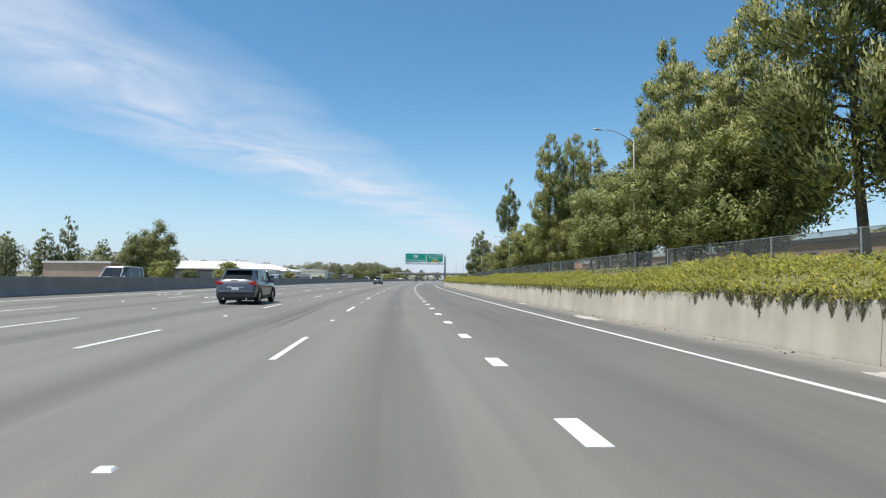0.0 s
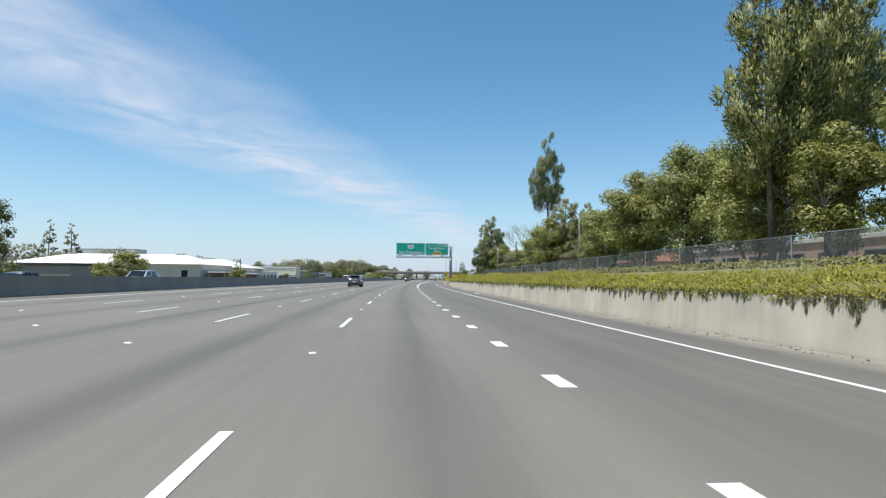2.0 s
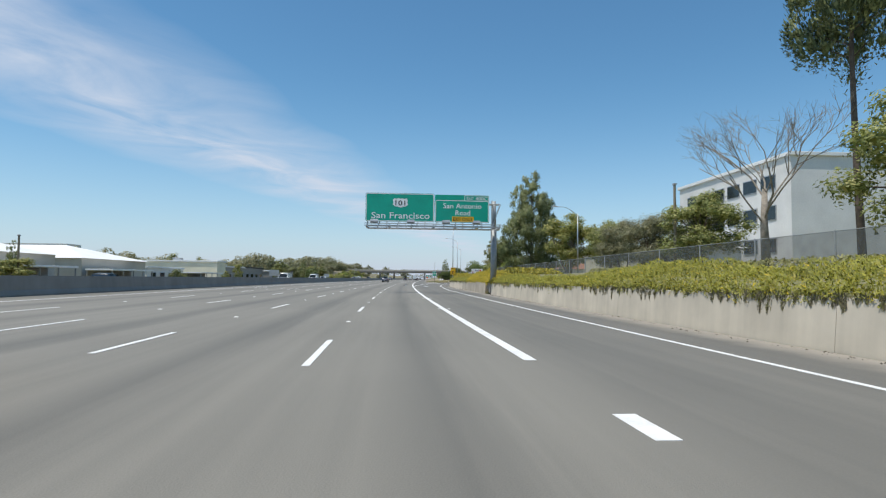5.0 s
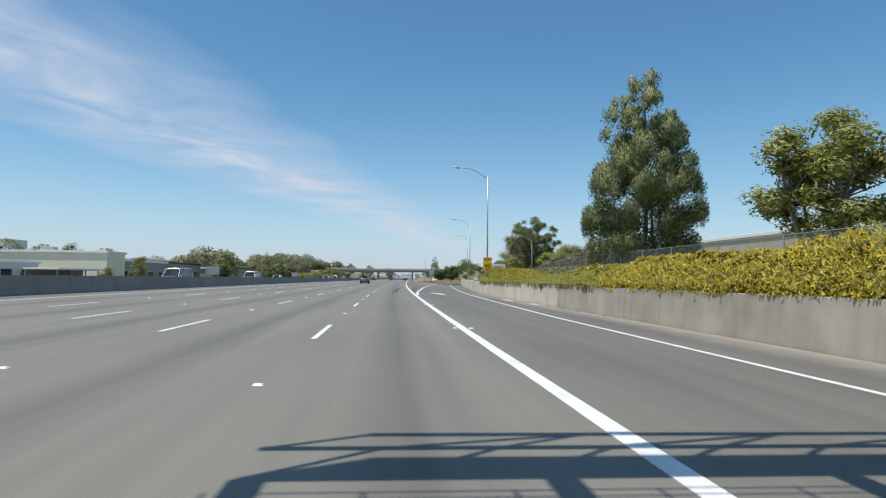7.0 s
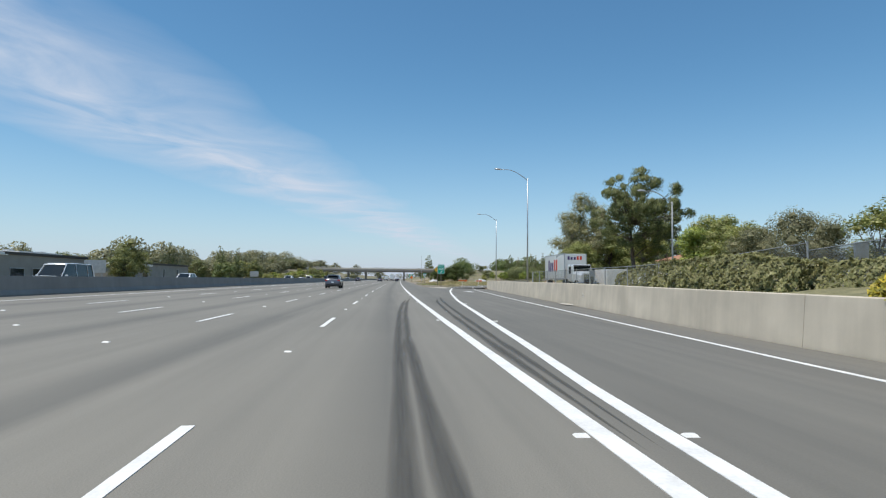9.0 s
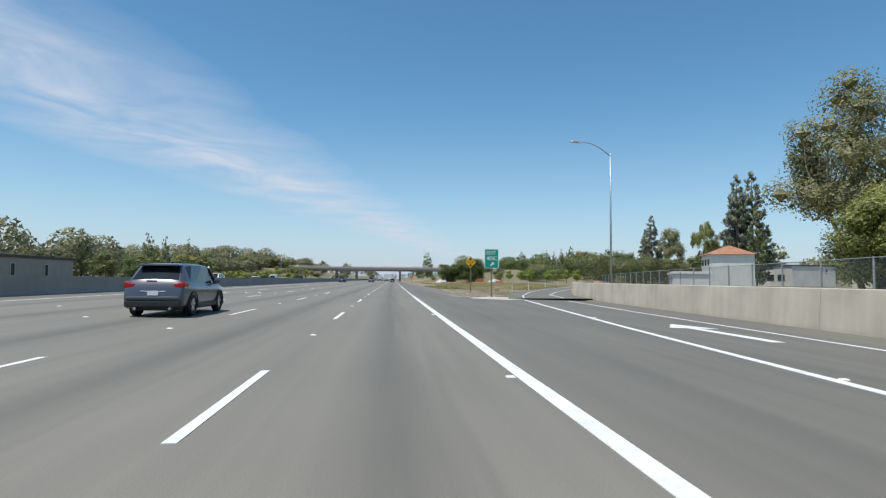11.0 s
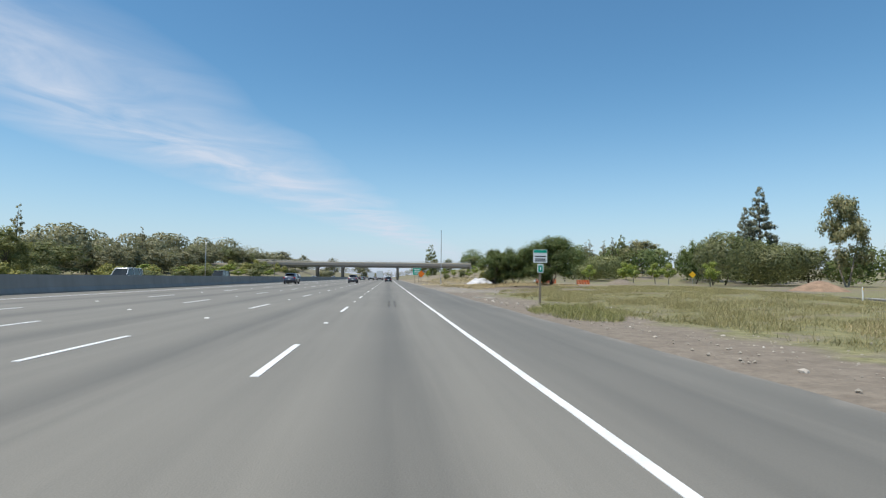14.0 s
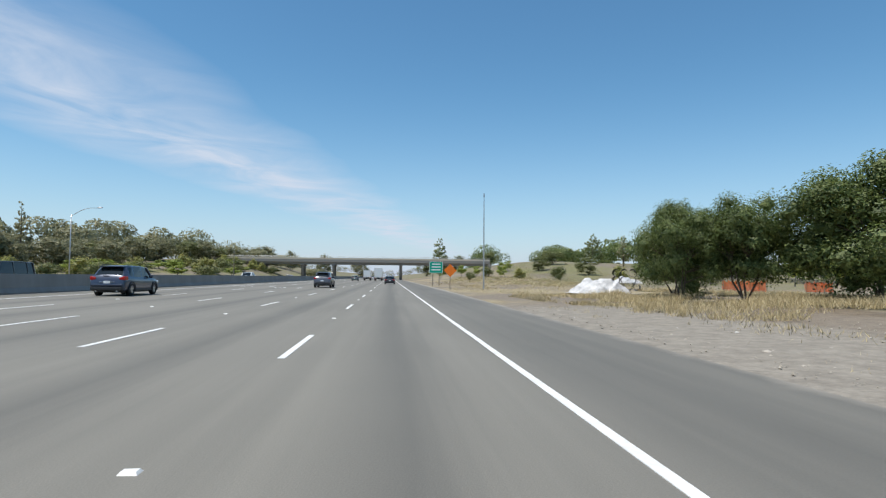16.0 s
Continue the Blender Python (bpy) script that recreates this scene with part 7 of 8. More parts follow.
def shell(t, P, roof, belt, z0, w):
    """The skin of a tall car, drawn over one net of cross-sections: painted body, and glass where its windows are."""
    rows_ = [  # along, floor, shoulder, top, half width, half width of the roof
        (-2.37, z0 + 0.14, belt - 0.34, belt - 0.30, 0.84, 0.60), (-2.33, z0 + 0.04, belt - 0.22, belt - 0.18, 0.92, 0.72), (-2.26, z0, belt - 0.06, belt - 0.01, 0.96, 0.80), (-2.16, z0, belt + 0.05, belt + 0.11, 0.975, 0.82),
        (-1.76, z0, belt + 0.06, roof - 0.10, 0.985, 0.70), (-1.62, z0, belt + 0.06, roof - 0.045, 0.99, 0.715), (-1.22, z0, belt + 0.03, roof, 1.0, 0.765), (-1.14, z0, belt + 0.028, roof + 0.004, 1.0, 0.767),
        (-0.18, z0 - 0.01, belt, roof + 0.012, 0.985, 0.775), (-0.09, z0 - 0.01, belt, roof + 0.010, 0.985, 0.775), (0.50, z0 - 0.01, belt - 0.01, roof - 0.02, 0.985, 0.765), (0.62, z0, belt - 0.012, roof - 0.05, 0.985, 0.755),
        (1.30, z0, belt - 0.03, belt + 0.06, 0.995, 0.84), (1.42, z0, belt - 0.05, belt + 0.01, 0.995, 0.86), (1.85, z0 + 0.01, belt - 0.12, belt - 0.06, 0.98, 0.84), (2.15, z0 + 0.03, belt - 0.24, belt - 0.16, 0.92, 0.76),
        (2.31, z0 + 0.08, belt - 0.38, belt - 0.30, 0.82, 0.64), (2.38, z0 + 0.16, belt - 0.48, belt - 0.44, 0.68, 0.50)]
    rings = []
    for y, zb, sh, top, q, qr in rows_:
        W, h = w * q, sh - zb
        half = [(0, zb), (W * 0.90, zb), (W * 0.975, zb + 0.10 * h), (W, zb + 0.42 * h), (W * 0.985, zb + 0.70 * h), (W * 0.965, sh - 0.03), (W * 0.93, sh), (w * qr + 0.02, top - min(0.05, (top - sh) * 0.5)), (w * qr - 0.07, top), (w * qr * 0.5, top + 0.02), (0, top + 0.028)]
        rings.append([(x, y, z) for x, z in half] + [(-x, y, z) for x, z in half[-2:0:-1]])
    k = len(rings[0])
    side, up_ = (6, k - 7), (8, 9, k - 10, k - 9)
    paint_, glaze, screens = bmesh.new(), [bmesh.new() for _ in range(6)], [bmesh.new(), bmesh.new()]

    def face(bm, j, i, out=0.0):
        q = [Vector(rings[j][i]), Vector(rings[j][(i + 1) % k]), Vector(rings[j + 1][(i + 1) % k]), Vector(rings[j + 1][i])]
        bm.faces.new([bm.verts.new(v) for v in q])

    for j in range(len(rings) - 1):
        for i in range(k):
            if i in side and j in (5, 7, 9, 10, 11):
                face(glaze[{5: 0, 7: 1, 9: 2, 10: 2, 11: 2}[j] + (3 if i != 6 else 0)], j, i)
            elif i in up_ and j in (3, 11):
                face(screens[0 if j == 3 else 1], j, i)
            else:
                face(paint_, j, i)
    for r in (rings[0], rings[-1]):
        paint_.faces.new([paint_.verts.new(v) for v in r])
    for bm in (paint_, *glaze, *screens):
        bmesh.ops.remove_doubles(bm, verts=bm.verts, dist=0.0005)
        bmesh.ops.recalc_face_normals(bm, faces=bm.faces)
    body = part("body", paint_, P, t)
    smooth_shade(body)
    for bm in glaze:
        part("side_window", bm, CAR_GLASS, t, "dark tinted glass")
    part("rear_window", screens[0], CAR_GLASS, t, "dark tinted glass")
    part("windscreen", screens[1], CAR_GLASS, t, "dark tinted glass")


def car(s, n, paint, label, kind="suv", away=True, plate_bars=True):
    """A passenger car whose front points along +y; away: driving the same way as the camera."""
    P = PAINTS[paint]
    spec = {
        "suv": dict(L=4.75, w=0.94, z0=0.30, belt=1.05, roof=1.68, hood=1.02, r=0.36, rear=-2.22, r_top=-1.75, f_top=0.45, f_base=1.25),
        "wagon": dict(L=4.78, w=0.91, z0=0.28, belt=0.98, roof=1.60, hood=0.95, r=0.34, rear=-2.25, r_top=-1.85, f_top=0.40, f_base=1.20),
        "sedan": dict(L=4.75, w=0.91, z0=0.22, belt=0.92, roof=1.45, hood=0.88, r=0.33, rear=-1.75, r_top=-1.00, f_top=0.35, f_base=1.25),
        "van": dict(L=5.4, w=0.98, z0=0.30, belt=1.10, roof=2.10, hood=1.15, r=0.36, rear=-2.60, r_top=-2.45, f_top=1.20, f_base=2.05),
    }[kind]
    t = thing(kind if kind != "wagon" else "estate_car", spot(s, n, road_z(n), 0 if away else 180), label, "car", "cars on the freeway")
    L, w, z0, belt, roof = spec["L"], spec["w"], spec["z0"], spec["belt"], spec["roof"]
    yb, yf = -L / 2, L / 2
    tail = belt + (0.0 if kind != "sedan" else 0.02)
    st = [(yb, 0.80, z0 + 0.16, belt - 0.20), (yb + 0.10, 0.93, z0 + 0.04, belt - 0.06), (yb + 0.35, 0.98, z0, tail), (spec["rear"] + 0.4, 1.0, z0, belt),
          (-0.8, 1.0, z0 - 0.04, belt), (0.4, 1.0, z0 - 0.04, belt - 0.01), (spec["f_base"], 0.995, z0, belt - 0.02), (spec["f_base"] + 0.5, 0.97, z0, spec["hood"]),
          (yf - 0.30, 0.92, z0 + 0.02, spec["hood"] - 0.12), (yf - 0.08, 0.84, z0 + 0.06, spec["hood"] - 0.24), (yf, 0.72, z0 + 0.14, spec["hood"] - 0.36)]
    estate = kind in ("suv", "wagon")
    if estate:
        shell(t, P, roof, belt, z0, w)
    else:
        body = part("body", loft(bmesh.new(), [(y, body_half(w * q, a, b_)) for y, q, a, b_ in st]), P, t)
        smooth_shade(body)
        bv = body.modifiers.new("edge", "BEVEL")
        bv.width, bv.segments, bv.limit_method, bv.angle_limit = 0.03, 2, "ANGLE", radians(40)
        # glasshouse
        g0, g1 = belt - 0.03, roof - 0.05

        def ring(y, q, z):
            return (y, [(0, g0), (w * 0.90, g0), (w * 0.90 - (w * 0.90 - q) * 0.5, (g0 + z) / 2), (q, z - 0.03), (q - 0.06, z), (0, z + 0.02)])

        gl = [ring(spec["rear"] + 0.02, w * 0.84, g0 + 0.12), ring(spec["r_top"], w * 0.74, g1), ring(-0.4, w * 0.75, g1 + 0.02), ring(spec["f_top"], w * 0.73, g1), ring(spec["f_base"], w * 0.82, g0 + 0.06)]
        part("windows", loft(bmesh.new(), gl), CAR_GLASS, t, "dark tinted windows")
        rf = [(spec["r_top"] - 0.16, w * 0.72, roof - 0.10), (spec["r_top"] + 0.12, w * 0.76, roof - 0.01), (-0.3, w * 0.775, roof + 0.015), (spec["f_top"] - 0.15, w * 0.755, roof - 0.01), (spec["f_top"] + 0.14, w * 0.72, roof - 0.09)]
        smooth_shade(part("roof", loft(bmesh.new(), [(y, [(0, z - 0.07), (q, z - 0.07), (q + 0.005, z - 0.03), (q - 0.10, z), (0, z + 0.015)]) for y, q, z in rf]), P, t))
    for d in (-1, 1):
        pl = bmesh.new()
        for ya, yb_, th in () if estate else ((spec["rear"] + 0.05, spec["r_top"] + 0.02, 0.10), (spec["r_top"] + (0.75 if kind != "sedan" else 0.55), spec["r_top"] + (0.80 if kind != "sedan" else 0.62), 0.05),
                            (-0.05, -0.02, 0.05), (spec["f_base"] - 0.02, spec["f_top"] + 0.02, 0.05)):
            tube(pl, [(d * w * 0.895, ya, g0 + 0.04), (d * w * 0.77, yb_, g1 - 0.01)], [th * 0.6, th * 0.6], 5)
        if not estate:
            part("pillars", pl, P, t)
        else:
            pl.free()
            tube(pl2 := bmesh.new(), [(d * w * 0.90, 1.30, belt), (d * w * 0.80, 0.60, roof - 0.06)], [0.045, 0.04], 6)
            part("pillar", pl2, P, t)
        part("mirror", boxm(d * w * 0.95 - 0.02, d * w * 0.95 + 0.18 * d + 0.02, spec["f_base"] - 0.45, spec["f_base"] - 0.33, belt + 0.0, belt + 0.14, 0.03) if d > 0 else boxm(-w * 0.95 - 0.18, -w * 0.95 + 0.02, spec["f_base"] - 0.45, spec["f_base"] - 0.33, belt, belt + 0.14, 0.03), P, t)
        zt = belt - 0.16
        x = d * w * 0.72
        if estate:
            tl = boxm(min(d * w * 0.62, d * w * 0.975), max(d * w * 0.62, d * w * 0.975), yb + 0.07, yb + 0.50, belt - 0.15, belt + 0.06, 0.05)
            for v in tl.verts:
                if abs(v.co.x) < w * 0.75:
                    v.co.z = belt - 0.03 + (v.co.z - belt) * 0.6
            part("tail_light", tl, TAIL_RED, t)
        else:
            part("tail_light", boxm(x - 0.20, x + 0.20, yb + 0.035, yb + 0.30, zt - 0.07, zt + 0.12, 0.03), TAIL_RED, t)
        part("head_light", boxm(x - 0.20, x + 0.16, yf - 0.42, yf - 0.11, spec["hood"] - 0.30, spec["hood"] - 0.15, 0.03), HEAD_CLEAR, t)
        part("sill", boxm(d * w * 0.97 - 0.03, d * w * 0.97 + 0.03, -1.0, 1.0, z0 - 0.03, z0 + 0.10, 0.015), TRIM_BLACK, t)
        for y in (yb + 0.92, yf - 0.92):
            wheel(t, d * (w - 0.11), y, spec["r"], 0.22)
            ar = bmesh.new()
            rr = spec["r"] + 0.06
            pts = [(d * (w - 0.005), y + rr * math.cos(a), spec["r"] + rr * math.sin(a)) for a in np.linspace(-0.25, math.pi + 0.25, 12)]
            tube(ar, pts, [0.03] * 12, 6)
            part("wheel_arch", ar, TRIM_BLACK, t)
        if kind == "wagon":
            rl = bmesh.new()
            tube(rl, [(d * w * 0.66, spec["r_top"] + 0.2, roof + 0.0), (d * w * 0.66, spec["r_top"] + 0.3, roof + 0.06), (d * w * 0.66, spec["f_top"] - 0.3, roof + 0.06), (d * w * 0.66, spec["f_top"] - 0.2, roof)], [0.02] * 4, 6)
            part("roof_rail", rl, TRIM_BLACK, t)
    if estate:
        part("rear_bumper", boxm(-w * 0.90, w * 0.90, yb - 0.04, yb + 0.30, z0 + 0.01, z0 + 0.24, 0.06), TRIM_BLACK, t)
        part("bumper_strip", boxm(-w * 0.86, w * 0.86, yb - 0.05, yb + 0.20, z0 + 0.245, z0 + 0.36, 0.05), P, t)
        part("roof_spoiler", boxm(-w * 0.66, w * 0.66, -1.98, -1.62, roof - 0.075, roof - 0.02, 0.025), P, t)
        for x in (-0.52, 0.52):
            tube(ex := bmesh.new(), [(x, yb + 0.2, z0 - 0.02), (x, yb - 0.02, z0 - 0.02)], [0.045, 0.045], 10)
            part("exhaust", ex, CHROME, t)
        part("underbody", boxm(-w * 0.8, w * 0.8, yb + 0.3, yf - 0.3, z0 - 0.10, z0 + 0.08, 0.03), TRIM_BLACK, t)
    else:
        part("rear_bumper", boxm(-w * 0.86, w * 0.86, yb - 0.05, yb + 0.22, z0 + 0.02, z0 + 0.30, 0.06), P, t)
    part("front_grille", boxm(-w * 0.45, w * 0.45, yf - 0.10, yf + 0.015, z0 + 0.16, z0 + 0.36, 0.03), TRIM_BLACK, t)
    part("bright_strip", boxm(-w * 0.42, w * 0.42, yb + 0.0, yb + 0.12, belt - 0.26, belt - 0.225, 0.008), CHROME, t)
    part("number_plate", boxm(-0.16, 0.16, yb - 0.012, yb + 0.09, z0 + 0.385, z0 + 0.52), SIGN_WHITE, t, "plain white plate")
    part("rear_wiper", boxm(-0.25, 0.05, spec["rear"] - 0.02, spec["rear"] + 0.02, belt + 0.08, belt + 0.10), TRIM_BLACK, t)
    return t


for s_ in (45.6, 154.0, 334.0):
    car(s_, -7.32, "slate_grey", "slate-grey sport utility car with dark windows in the middle lane", "suv")
car(520.5, -7.32, "slate_grey", "slate-grey sport utility car driving in the middle lane", "suv")
car(488.5, -14.7, "steel_blue", "steel-blue estate car with roof rails beside the median", "wagon")
car(560.0, -0.05, "near_black", "dark saloon car driving ahead in the same lane", "sedan")
car(622.0, -9.9, "green_grey", "grey-green saloon car far ahead", "sedan")
car(668.0, -12.8, "near_black", "dark car far ahead near the overpass", "sedan")
car(705.0, -7.3, "silver", "silver car far ahead under the overpass", "sedan")
car(690.0, -3.6, "white", "white car far ahead under the overpass", "suv")
car(745.0, 0.2, "near_black", "dark car beyond the overpass", "suv")
car(770.0, -10.8, "slate_grey", "grey car beyond the overpass", "sedan")
# the opposite carriageway
for s_, n_, p_, k_, lab in ((70, -25, "white", "van", "white van on the opposite carriageway"), (124, -24.5, "silver", "suv", "silver pickup-sized car on the opposite carriageway"), (112, -28, "slate_grey", "sedan", "grey saloon on the opposite carriageway"), (272, -25, "white", "van", "white van driving on the opposite carriageway"),
                            (205, -28, "near_black", "sedan", "dark saloon on the opposite carriageway"), (304, -24.5, "white", "van", "white van near the median barrier"), (340, -28, "white", "suv", "white car on the opposite carriageway"), (397, -24.6, "white", "suv", "white car beyond the median barrier"),
                            (437, -28.2, "silver", "sedan", "silver saloon beyond the median barrier"), (470, -31, "white", "van", "white van far across the freeway"), (500, -28.5, "near_black", "van", "dark van across the freeway"), (560, -25, "white", "suv", "white car far across the freeway"), (620, -28, "silver", "sedan", "silver saloon far across the freeway"), (660, -24.6, "white", "sedan", "white saloon far across the freeway")):
    car(s_, n_, p_, lab, k_, away=False)


def box_truck(s, n, w, L, h, label, tone):
    t = thing("box_truck", spot(s, n, road_z(n)), label, "truck", "trucks on the freeway")
    part("cargo_box", boxm(-w / 2, w / 2, -L / 2, L / 2, 1.0, h, 0.05), tone, t)
    part("door_frame", frame_border(bmesh.new(), -w / 2 + 0.06, w / 2 - 0.06, 1.1, h - 0.08, -L / 2 - 0.006, 0.08, 0.05), ALUMINIUM, t)
    part("chassis", boxm(-0.5, 0.5, -L / 2 + 0.1, L / 2 + 1.6, 0.55, 0.99), TRIM_BLACK, t)
    part("cab", boxm(-w / 2 + 0.1, w / 2 - 0.1, L / 2 + 0.15, L / 2 + 1.8, 0.7, 2.3, 0.15), PAINTS["white"], t)
    part("bumper", boxm(-w / 2, w / 2, -L / 2 - 0.05, -L / 2 + 0.1, 0.5, 0.7, 0.02), TRIM_BLACK, t)
    for d in (-1, 1):
        part("tail_light", boxm(d * w * 0.42 - 0.12, d * w * 0.42 + 0.12, -L / 2 - 0.03, -L / 2 + 0.02, 0.78, 0.92), TAIL_RED, t)
        for y in (-L / 2 + 1.1, L / 2 + 1.0):
            wheel(t, d * (w / 2 - 0.2), y, 0.46, 0.32)
    return t


box_truck(641, -7.2, 2.3, 4.6, 3.2, "white delivery truck with a box body far ahead", PAINTS["white"])
box_truck(640, -3.66, 2.5, 8.0, 3.9, "white box lorry far ahead in the next lane", PAINTS["white"])

PURPLE = plain("purple_livery", (0.06, 0.025, 0.12), 0.5, bump=0.0)
LIVERY_ORANGE = plain("orange_red_livery", (0.62, 0.06, 0.02), 0.5, bump=0.0)


def semi_truck():
    """A tractor with a short white trailer, coming the other way on the road behind the fence."""
    t = thing("articulated_truck", spot(323.4, 21.3, 0.4), "white articulated truck with coloured bars on its trailer", "truck")
    tr = part("trailer", boxm(-1.3, 1.3, 0.0, 8.6, 1.1, 4.05, 0.04), PAINTS["white"], t)
    part("corner_post", boxm(-1.33, -1.24, -0.03, 0.06, 1.08, 4.08), ALUMINIUM, tr)
    part("corner_post", boxm(1.24, 1.33, -0.03, 0.06, 1.08, 4.08), ALUMINIUM, tr)
    part("top_rail", boxm(-1.325, -1.25, 0.06, 8.6, 3.98, 4.08), ALUMINIUM, tr)
    part("bottom_rail", boxm(-1.325, -1.25, 0.06, 8.6, 1.05, 1.2), ALUMINIUM, tr)
    for i, mt in enumerate((PURPLE, PURPLE, PURPLE, LIVERY_ORANGE, LIVERY_ORANGE)):
        y = 6.9 - 0.85 * i
        part("livery_bar", boxm(-1.312, -1.296, y - 0.55, y, 2.05, 3.45 - 0.3 * (i in (1, 2))), mt, tr)
        x = -0.92 + 0.36 * i
        part("livery_bar", boxm(x, x + 0.24, -0.012, 0.004, 3.35, 3.76 - 0.08 * (i in (1, 2))), mt, tr)
    part("landing_gear", boxm(-0.9, 0.9, 1.6, 1.8, 0.3, 1.1), TRIM_BLACK, t)
    part("chassis", boxm(-0.5, 0.5, -5.0, 2.0, 0.6, 1.05), TRIM_BLACK, t)
    cab = part("cab", boxm(-1.1, 1.1, -2.4, -0.5, 0.8, 2.75, 0.14), PAINTS["white"], t)
    part("windscreen", boxm(-0.95, 0.95, -2.43, -2.36, 1.95, 2.55, 0.02), CAR_GLASS, cab)
    for d in (-1, 1):
        part("side_window", boxm(d * 1.1 - 0.015, d * 1.1 + 0.015, -1.9, -1.1, 1.9, 2.5), CAR_GLASS, cab)
        part("mirror", boxm(d * 1.35 - 0.1, d * 1.35 + 0.1, -2.3, -2.2, 1.7, 2.4, 0.02), TRIM_BLACK, cab)
        part("head_light", boxm(d * 0.85 - 0.16, d * 0.85 + 0.16, -4.55, -4.4, 0.95, 1.2, 0.02), HEAD_CLEAR, t)
        wheel(t, d * 0.98, -3.6, 0.5, 0.3)
        for y in (-0.6, 0.6, 7.2):
            wheel(t, d * 0.98, y, 0.5, 0.5)
    part("hood", loft(bmesh.new(), [(-4.5, [(0, 0.8), (0.75, 0.8), (0.8, 1.5), (0.6, 1.75), (0, 1.8)]), (-3.6, [(0, 0.8), (1.0, 0.8), (1.0, 1.6), (0.75, 1.95), (0, 2.0)]), (-2.38, [(0, 0.8), (1.05, 0.8), (1.05, 1.75), (0.85, 2.0), (0, 2.05)])]), PAINTS["white"], t)
    part("grille", boxm(-0.5, 0.5, -4.56, -4.48, 0.9, 1.65, 0.02), CHROME, t)
    part("bumper", boxm(-1.15, 1.15, -4.75, -4.5, 0.45, 0.8, 0.05), CHROME, t)
    part("visor", boxm(-0.98, 0.98, -2.6, -2.35, 2.56, 2.66, 0.02), TRIM_BLACK, t)
    return t


semi_truck()

# ---- loose things on the verge ----
TARP = plain("white_tarpaulin", (0.60, 0.59, 0.58), 0.6, spread=0.25, scale=2, fine=12, bump=0.5)
PIPE_BLACK = plain("black_plastic_pipe", (0.02, 0.021, 0.022), 0.5, spread=0.2)
NET_ORANGE = mesh_fabric("orange_plastic_netting", (0.85, 0.17, 0.04), 0.75)
RUBBISH = plain("pale_rubbish", (0.62, 0.60, 0.55), 0.7, spread=0.2, vary=0.3)
STONE = plain("field_stone", (0.36, 0.32, 0.27), 0.9, spread=0.3, scale=6, vary=0.5)


def tarp_heap(s, n, ls, ln, h, label):
    """A heap under a creased sheet."""
    z = base_z(s, n)
    verts, faces, k = [], [], 30
    for i in range(k):
        for j in range(k):
            u, v = i / (k - 1) * 2 - 1, j / (k - 1) * 2 - 1
            r = min(1.0, math.sqrt(u * u + v * v))
            hh = h * (1 - r ** 3) * (0.6 + 0.9 * noise.noise((u * 1.9, v * 2.2, s))) + 0.30 * noise.noise((u * 4.2, v * 5, 3)) + 0.12 * abs(noise.noise((u * 11, v * 9, 1)))
            rag = 1 + 0.15 * noise.noise((u * 3, v * 3, 8))
            verts.append((u * ln * rag, v * ls * rag, max(hh, 0.0) if r < 0.98 else 0.01))
    for i in range(k - 1):
        for j in range(k - 1):
            faces.append((i * k + j, i * k + j + 1, (i + 1) * k + j + 1, (i + 1) * k + j))
    ob = raw("tarpaulin", verts, faces, TARP)
    ob.matrix_basis = spot(s, n, z)
    return tagged(ob, label, "tarpaulin")


tarp_heap(497.5, 15.8, 1.8, 2.3, 1.0, "creased white tarpaulin over a heap on the verge")
tarp_heap(560, 44, 2.0, 3.0, 1.2, "white tarpaulin heap far out in the field")


def pipe_stack():
    t = thing("pipe_stack", spot(500.4, 19.0, base_z(500, 19.0), -23), "stack of black plastic pipes beside a tarpaulin", "pipes")
    for row, count in ((0, 4), (1, 3), (2, 3)):
        for i in range(count):
            bm = bmesh.new()
            x, z = (i - (count - 1) / 2) * 0.62, 0.31 + row * 0.56
            tube(bm, [(x, -1.6, z), (x, 1.6, z)], [0.30, 0.30], 16, cap=False)
            tube(bm, [(x, -1.6, z), (x, 1.6, z)], [0.25, 0.25], 16, cap=False)
            smooth_shade(part("pipe", bm, PIPE_BLACK, t))
    return t


pipe_stack()


def netting(s, n, w, h):
    t = thing("safety_netting", spot(s, n, base_z(s, n)), "sagging orange plastic safety netting under the trees", "netting")
    verts, faces = [], []
    for i in range(25):
        x = -w / 2 + w * i / 24
        for j in range(6):
            z = h * j / 5 * (1 - 0.25 * abs(math.sin(i * 0.9)))
            verts.append((x, 0.12 * math.sin(i * 1.3 + j * 0.6), z))
    for i in range(24):
        for j in range(5):
            a = i * 6 + j
            faces.append((a, a + 1, a + 7, a + 6))
    raw("net", verts, faces, NET_ORANGE, t)
    for i in (0, 8, 16, 24):
        x = -w / 2 + w * i / 24
        part("stake", boxm(x - 0.02, x + 0.02, -0.05, -0.01, -0.2, h + 0.15), WOOD, t)
    return t


netting(497.5, 27.5, 3.6, 1.0)
netting(498.5, 34.5, 2.4, 0.9)


def kerb_piece(s, n, L, turn, seed):
    bm = boxm(-0.07, 0.07, -L / 2, L / 2, -0.05, 0.06, 0.012)
    ob = part("concrete_kerb", bm, PALE_PATCH, m=spot(s, n, terrain(s, n), turn))
    return tagged(ob, "broken whitish concrete kerb lying in the dirt", "kerb", "kerb pieces in the gore")


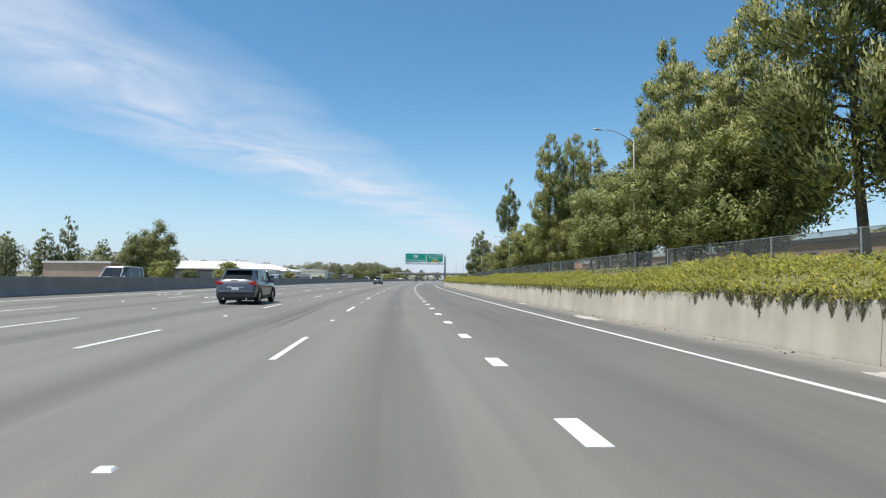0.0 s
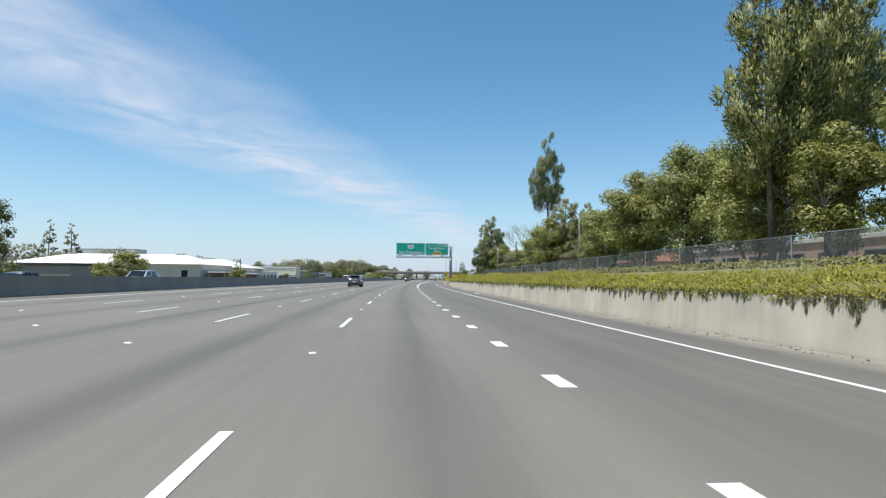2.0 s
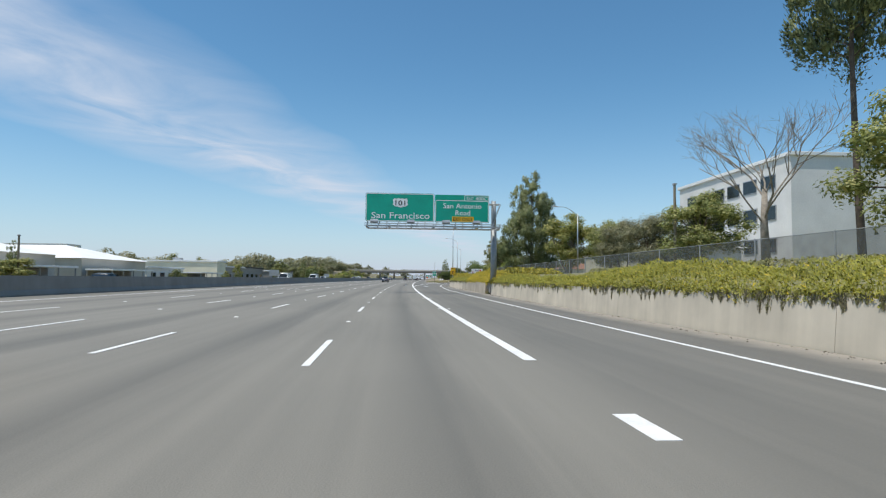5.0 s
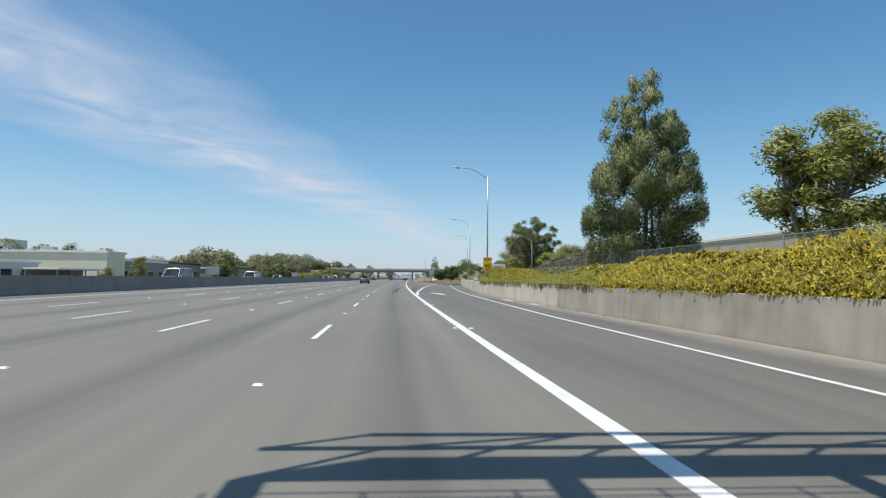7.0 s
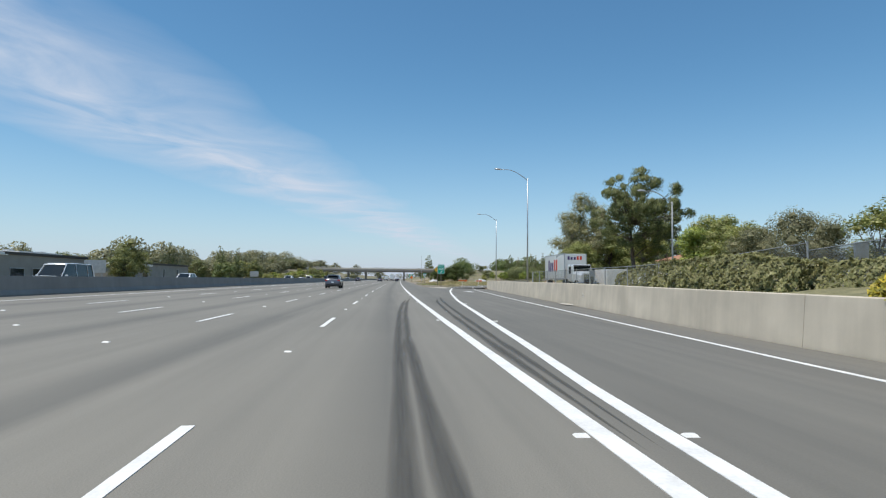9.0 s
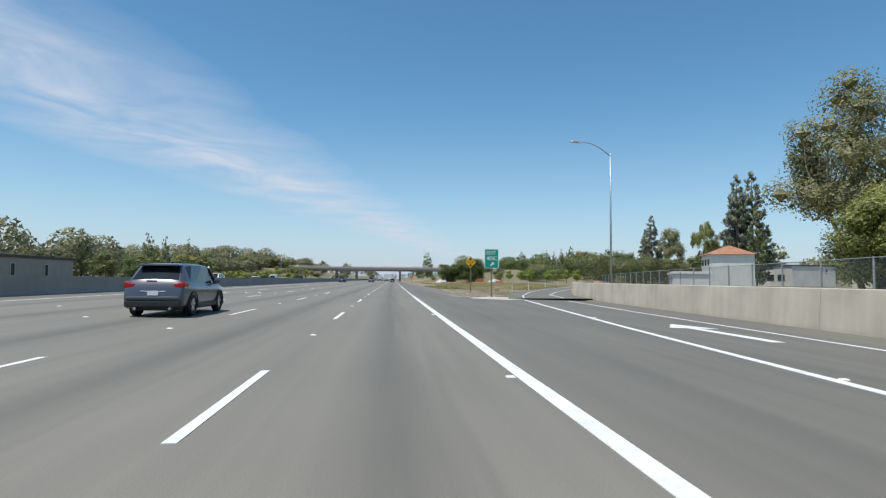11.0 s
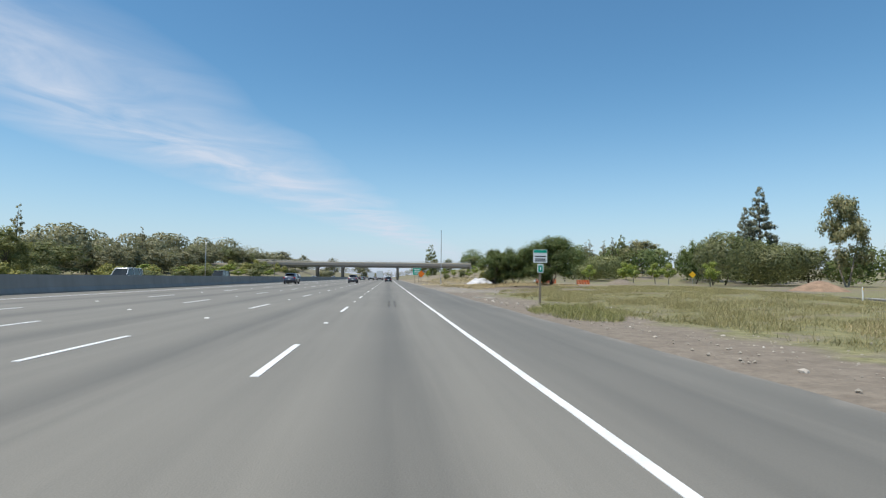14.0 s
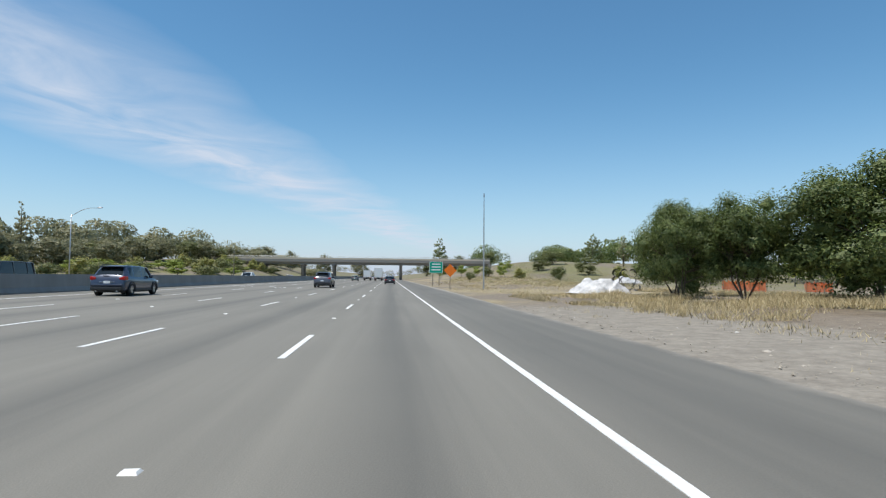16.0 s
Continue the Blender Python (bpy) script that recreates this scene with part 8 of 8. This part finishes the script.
for i, (s_, n_, L_, t_) in enumerate(((381.4, 11.9, 4.4, 88), (380.6, 6.9, 1.3, 84), (380.9, 7.8, 1.1, 96), (379.6, 7.7, 1.1, 84), (397.7, 7.95, 1.25, 88), (379.8, 8.3, 0.7, 20), (386, 12.5, 1.2, 86), (394.5, 7.6, 1.3, 80), (440.5, 7.1, 1.6, 70))):
    kerb_piece(s_, n_, L_, t_, i)


def litter(count):
    """Scattered pale scraps and stones, each its own small piece, on the bare verge."""
    shapes = []
    for i in range(5):
        bm = bmesh.new()
        bmesh.ops.create_icosphere(bm, subdivisions=1, radius=0.07)
        for v in bm.verts:
            v.co *= 1 + 0.45 * noise.noise(v.co * 11 + Vector((i, 0, 0)))
            v.co.z *= 0.55
        me = bpy.data.meshes.new("stone")
        bm.to_mesh(me)
        bm.free()
        me.materials.append(STONE if i < 4 else RUBBISH)
        shapes.append(me)
    for i in range(count):
        s_ = 364 + 120 * rng.random() ** 1.2
        n_ = 6.5 + abs(rng.normal()) * 3.0
        if gore_n(s_) - 1.8 < n_ < edge_n(s_) + 2.6:
            continue
        ob = new("stone", shapes[int(rng.random() * 5)])
        ob.matrix_basis = spot(s_, n_, base_z(s_, n_) if n_ > wall_n(s_) else terrain(s_, n_), rng.random() * 360, 0.5 + 1.3 * rng.random() ** 3)
        tagged(ob, "loose stone or pale scrap lying on the dirt verge", "stone", "stones on the verge")


litter(230)


def dirt_heap(s, n, r, h, mat, label):
    verts, faces, k = [(0, 0, h)], [], 26
    for ring in range(1, 7):
        q = ring / 6
        for i in range(k):
            a = 2 * math.pi * i / k
            rr = r * q * (1 + 0.12 * noise.noise((math.cos(a) * 2, math.sin(a) * 2, s)))
            verts.append((rr * math.cos(a), rr * math.sin(a), h * (1 - q ** 1.3) + 0.12 * noise.noise((a * 3, q * 6, 1)) * (ring < 6)))
    for i in range(k):
        faces.append((0, 1 + i, 1 + (i + 1) % k))
        for ring in range(5):
            a, b_ = 1 + ring * k + i, 1 + ring * k + (i + 1) % k
            faces.append((a, a + k, b_ + k, b_))
    ob = raw("earth_mound", verts, faces, mat, shade=True)
    ob.matrix_basis = spot(s, n, base_z(s, n) - 0.02)
    return tagged(ob, label, "earth mound")


BROWN_DIRT = plain("reddish_dirt", (0.30, 0.20, 0.13), 0.95, spread=0.25, scale=1.2, fine=10, bump=0.7)
dirt_heap(470, 57, 3.6, 1.45, BROWN_DIRT, "reddish-brown dirt heap beyond the field")
dirt_heap(505, 44, 3.0, 1.0, EARTH, "low earth heap behind the trees")


def grit(name, spots, count, size, mat, label):
    """Small angular stones and crumbs, too many to count; spots: (s, n, length along, width across)."""
    base = np.array([(1, 0, 0), (-1, 0, 0), (0, 1, 0), (0, -1, 0), (0, 0, 0.7), (0, 0, -0.7)], dtype=float)
    tri_ = np.array([(0, 2, 4), (2, 1, 4), (1, 3, 4), (3, 0, 4), (2, 0, 5), (1, 2, 5), (3, 1, 5), (0, 3, 5)])
    V, F = [], []
    area = np.array([a * b_ for _, _, a, b_ in spots])
    for (s0, n0, ls, ln), share in zip(spots, area / area.sum()):
        for _ in range(int(count * share)):
            s_, n_ = s0 + ls * (2 * rng.random() - 1), n0 + ln * (2 * rng.random() - 1)
            if s_ > 357 and (n_ < 6.1 or gore_n(s_) - 1.5 < n_ < edge_n(s_) + 2.4):
                continue
            z = road_z(n_) if s_ < 357 else terrain(s_, n_)
            p = np.array(at(s_, n_, z + size * 0.1))
            V.append(p + base * size * (0.35 + 1.3 * rng.random() ** 3) * (0.6 + 0.7 * rng.random((6, 3))))
            F.append(tri_ + 6 * len(F))
    ob = raw(name, [tuple(v) for v in np.concatenate(V)], [tuple(int(q) for q in f) for f in np.concatenate(F)], mat)
    return tagged(ob, label, "gravel", kind="stuff")


GRIT = plain("grey_tan_grit", (0.38, 0.34, 0.28), 0.95, spread=0.35, scale=3, fine=30)
CRUMBS = plain("dark_leaf_crumbs", (0.10, 0.085, 0.06), 0.95, spread=0.4, scale=3, fine=30)
grit("gravel", [(472, 10, 16, 4), (385, 10, 20, 4.0), (425, 8, 28, 1.8)], 5200, 0.035, GRIT, "loose grey and tan gravel on the verge")
grit("leaf_litter", [(100, 8.6, 105, 0.3), (245, 8.7, 20, 0.3)], 1500, 0.03, CRUMBS, "dark leaf litter along the foot of the wall")

# a scrawl of pale paint on the wall, as plain strokes
for k, (ds, z0, z1) in enumerate(((0.0, 0.40, 0.64), (0.14, 0.44, 0.60), (0.28, 0.38, 0.66))):
    s_ = 290.6 + ds
    verts = [at(q, wall_n(q) - 0.125, z) for q, z in ((s_, z0), (s_ + 0.07, z0), (s_ + 0.07, z1), (s_, z1))]
    raw("paint_stroke", verts, [(0, 1, 2, 3)], PAINT, retaining)
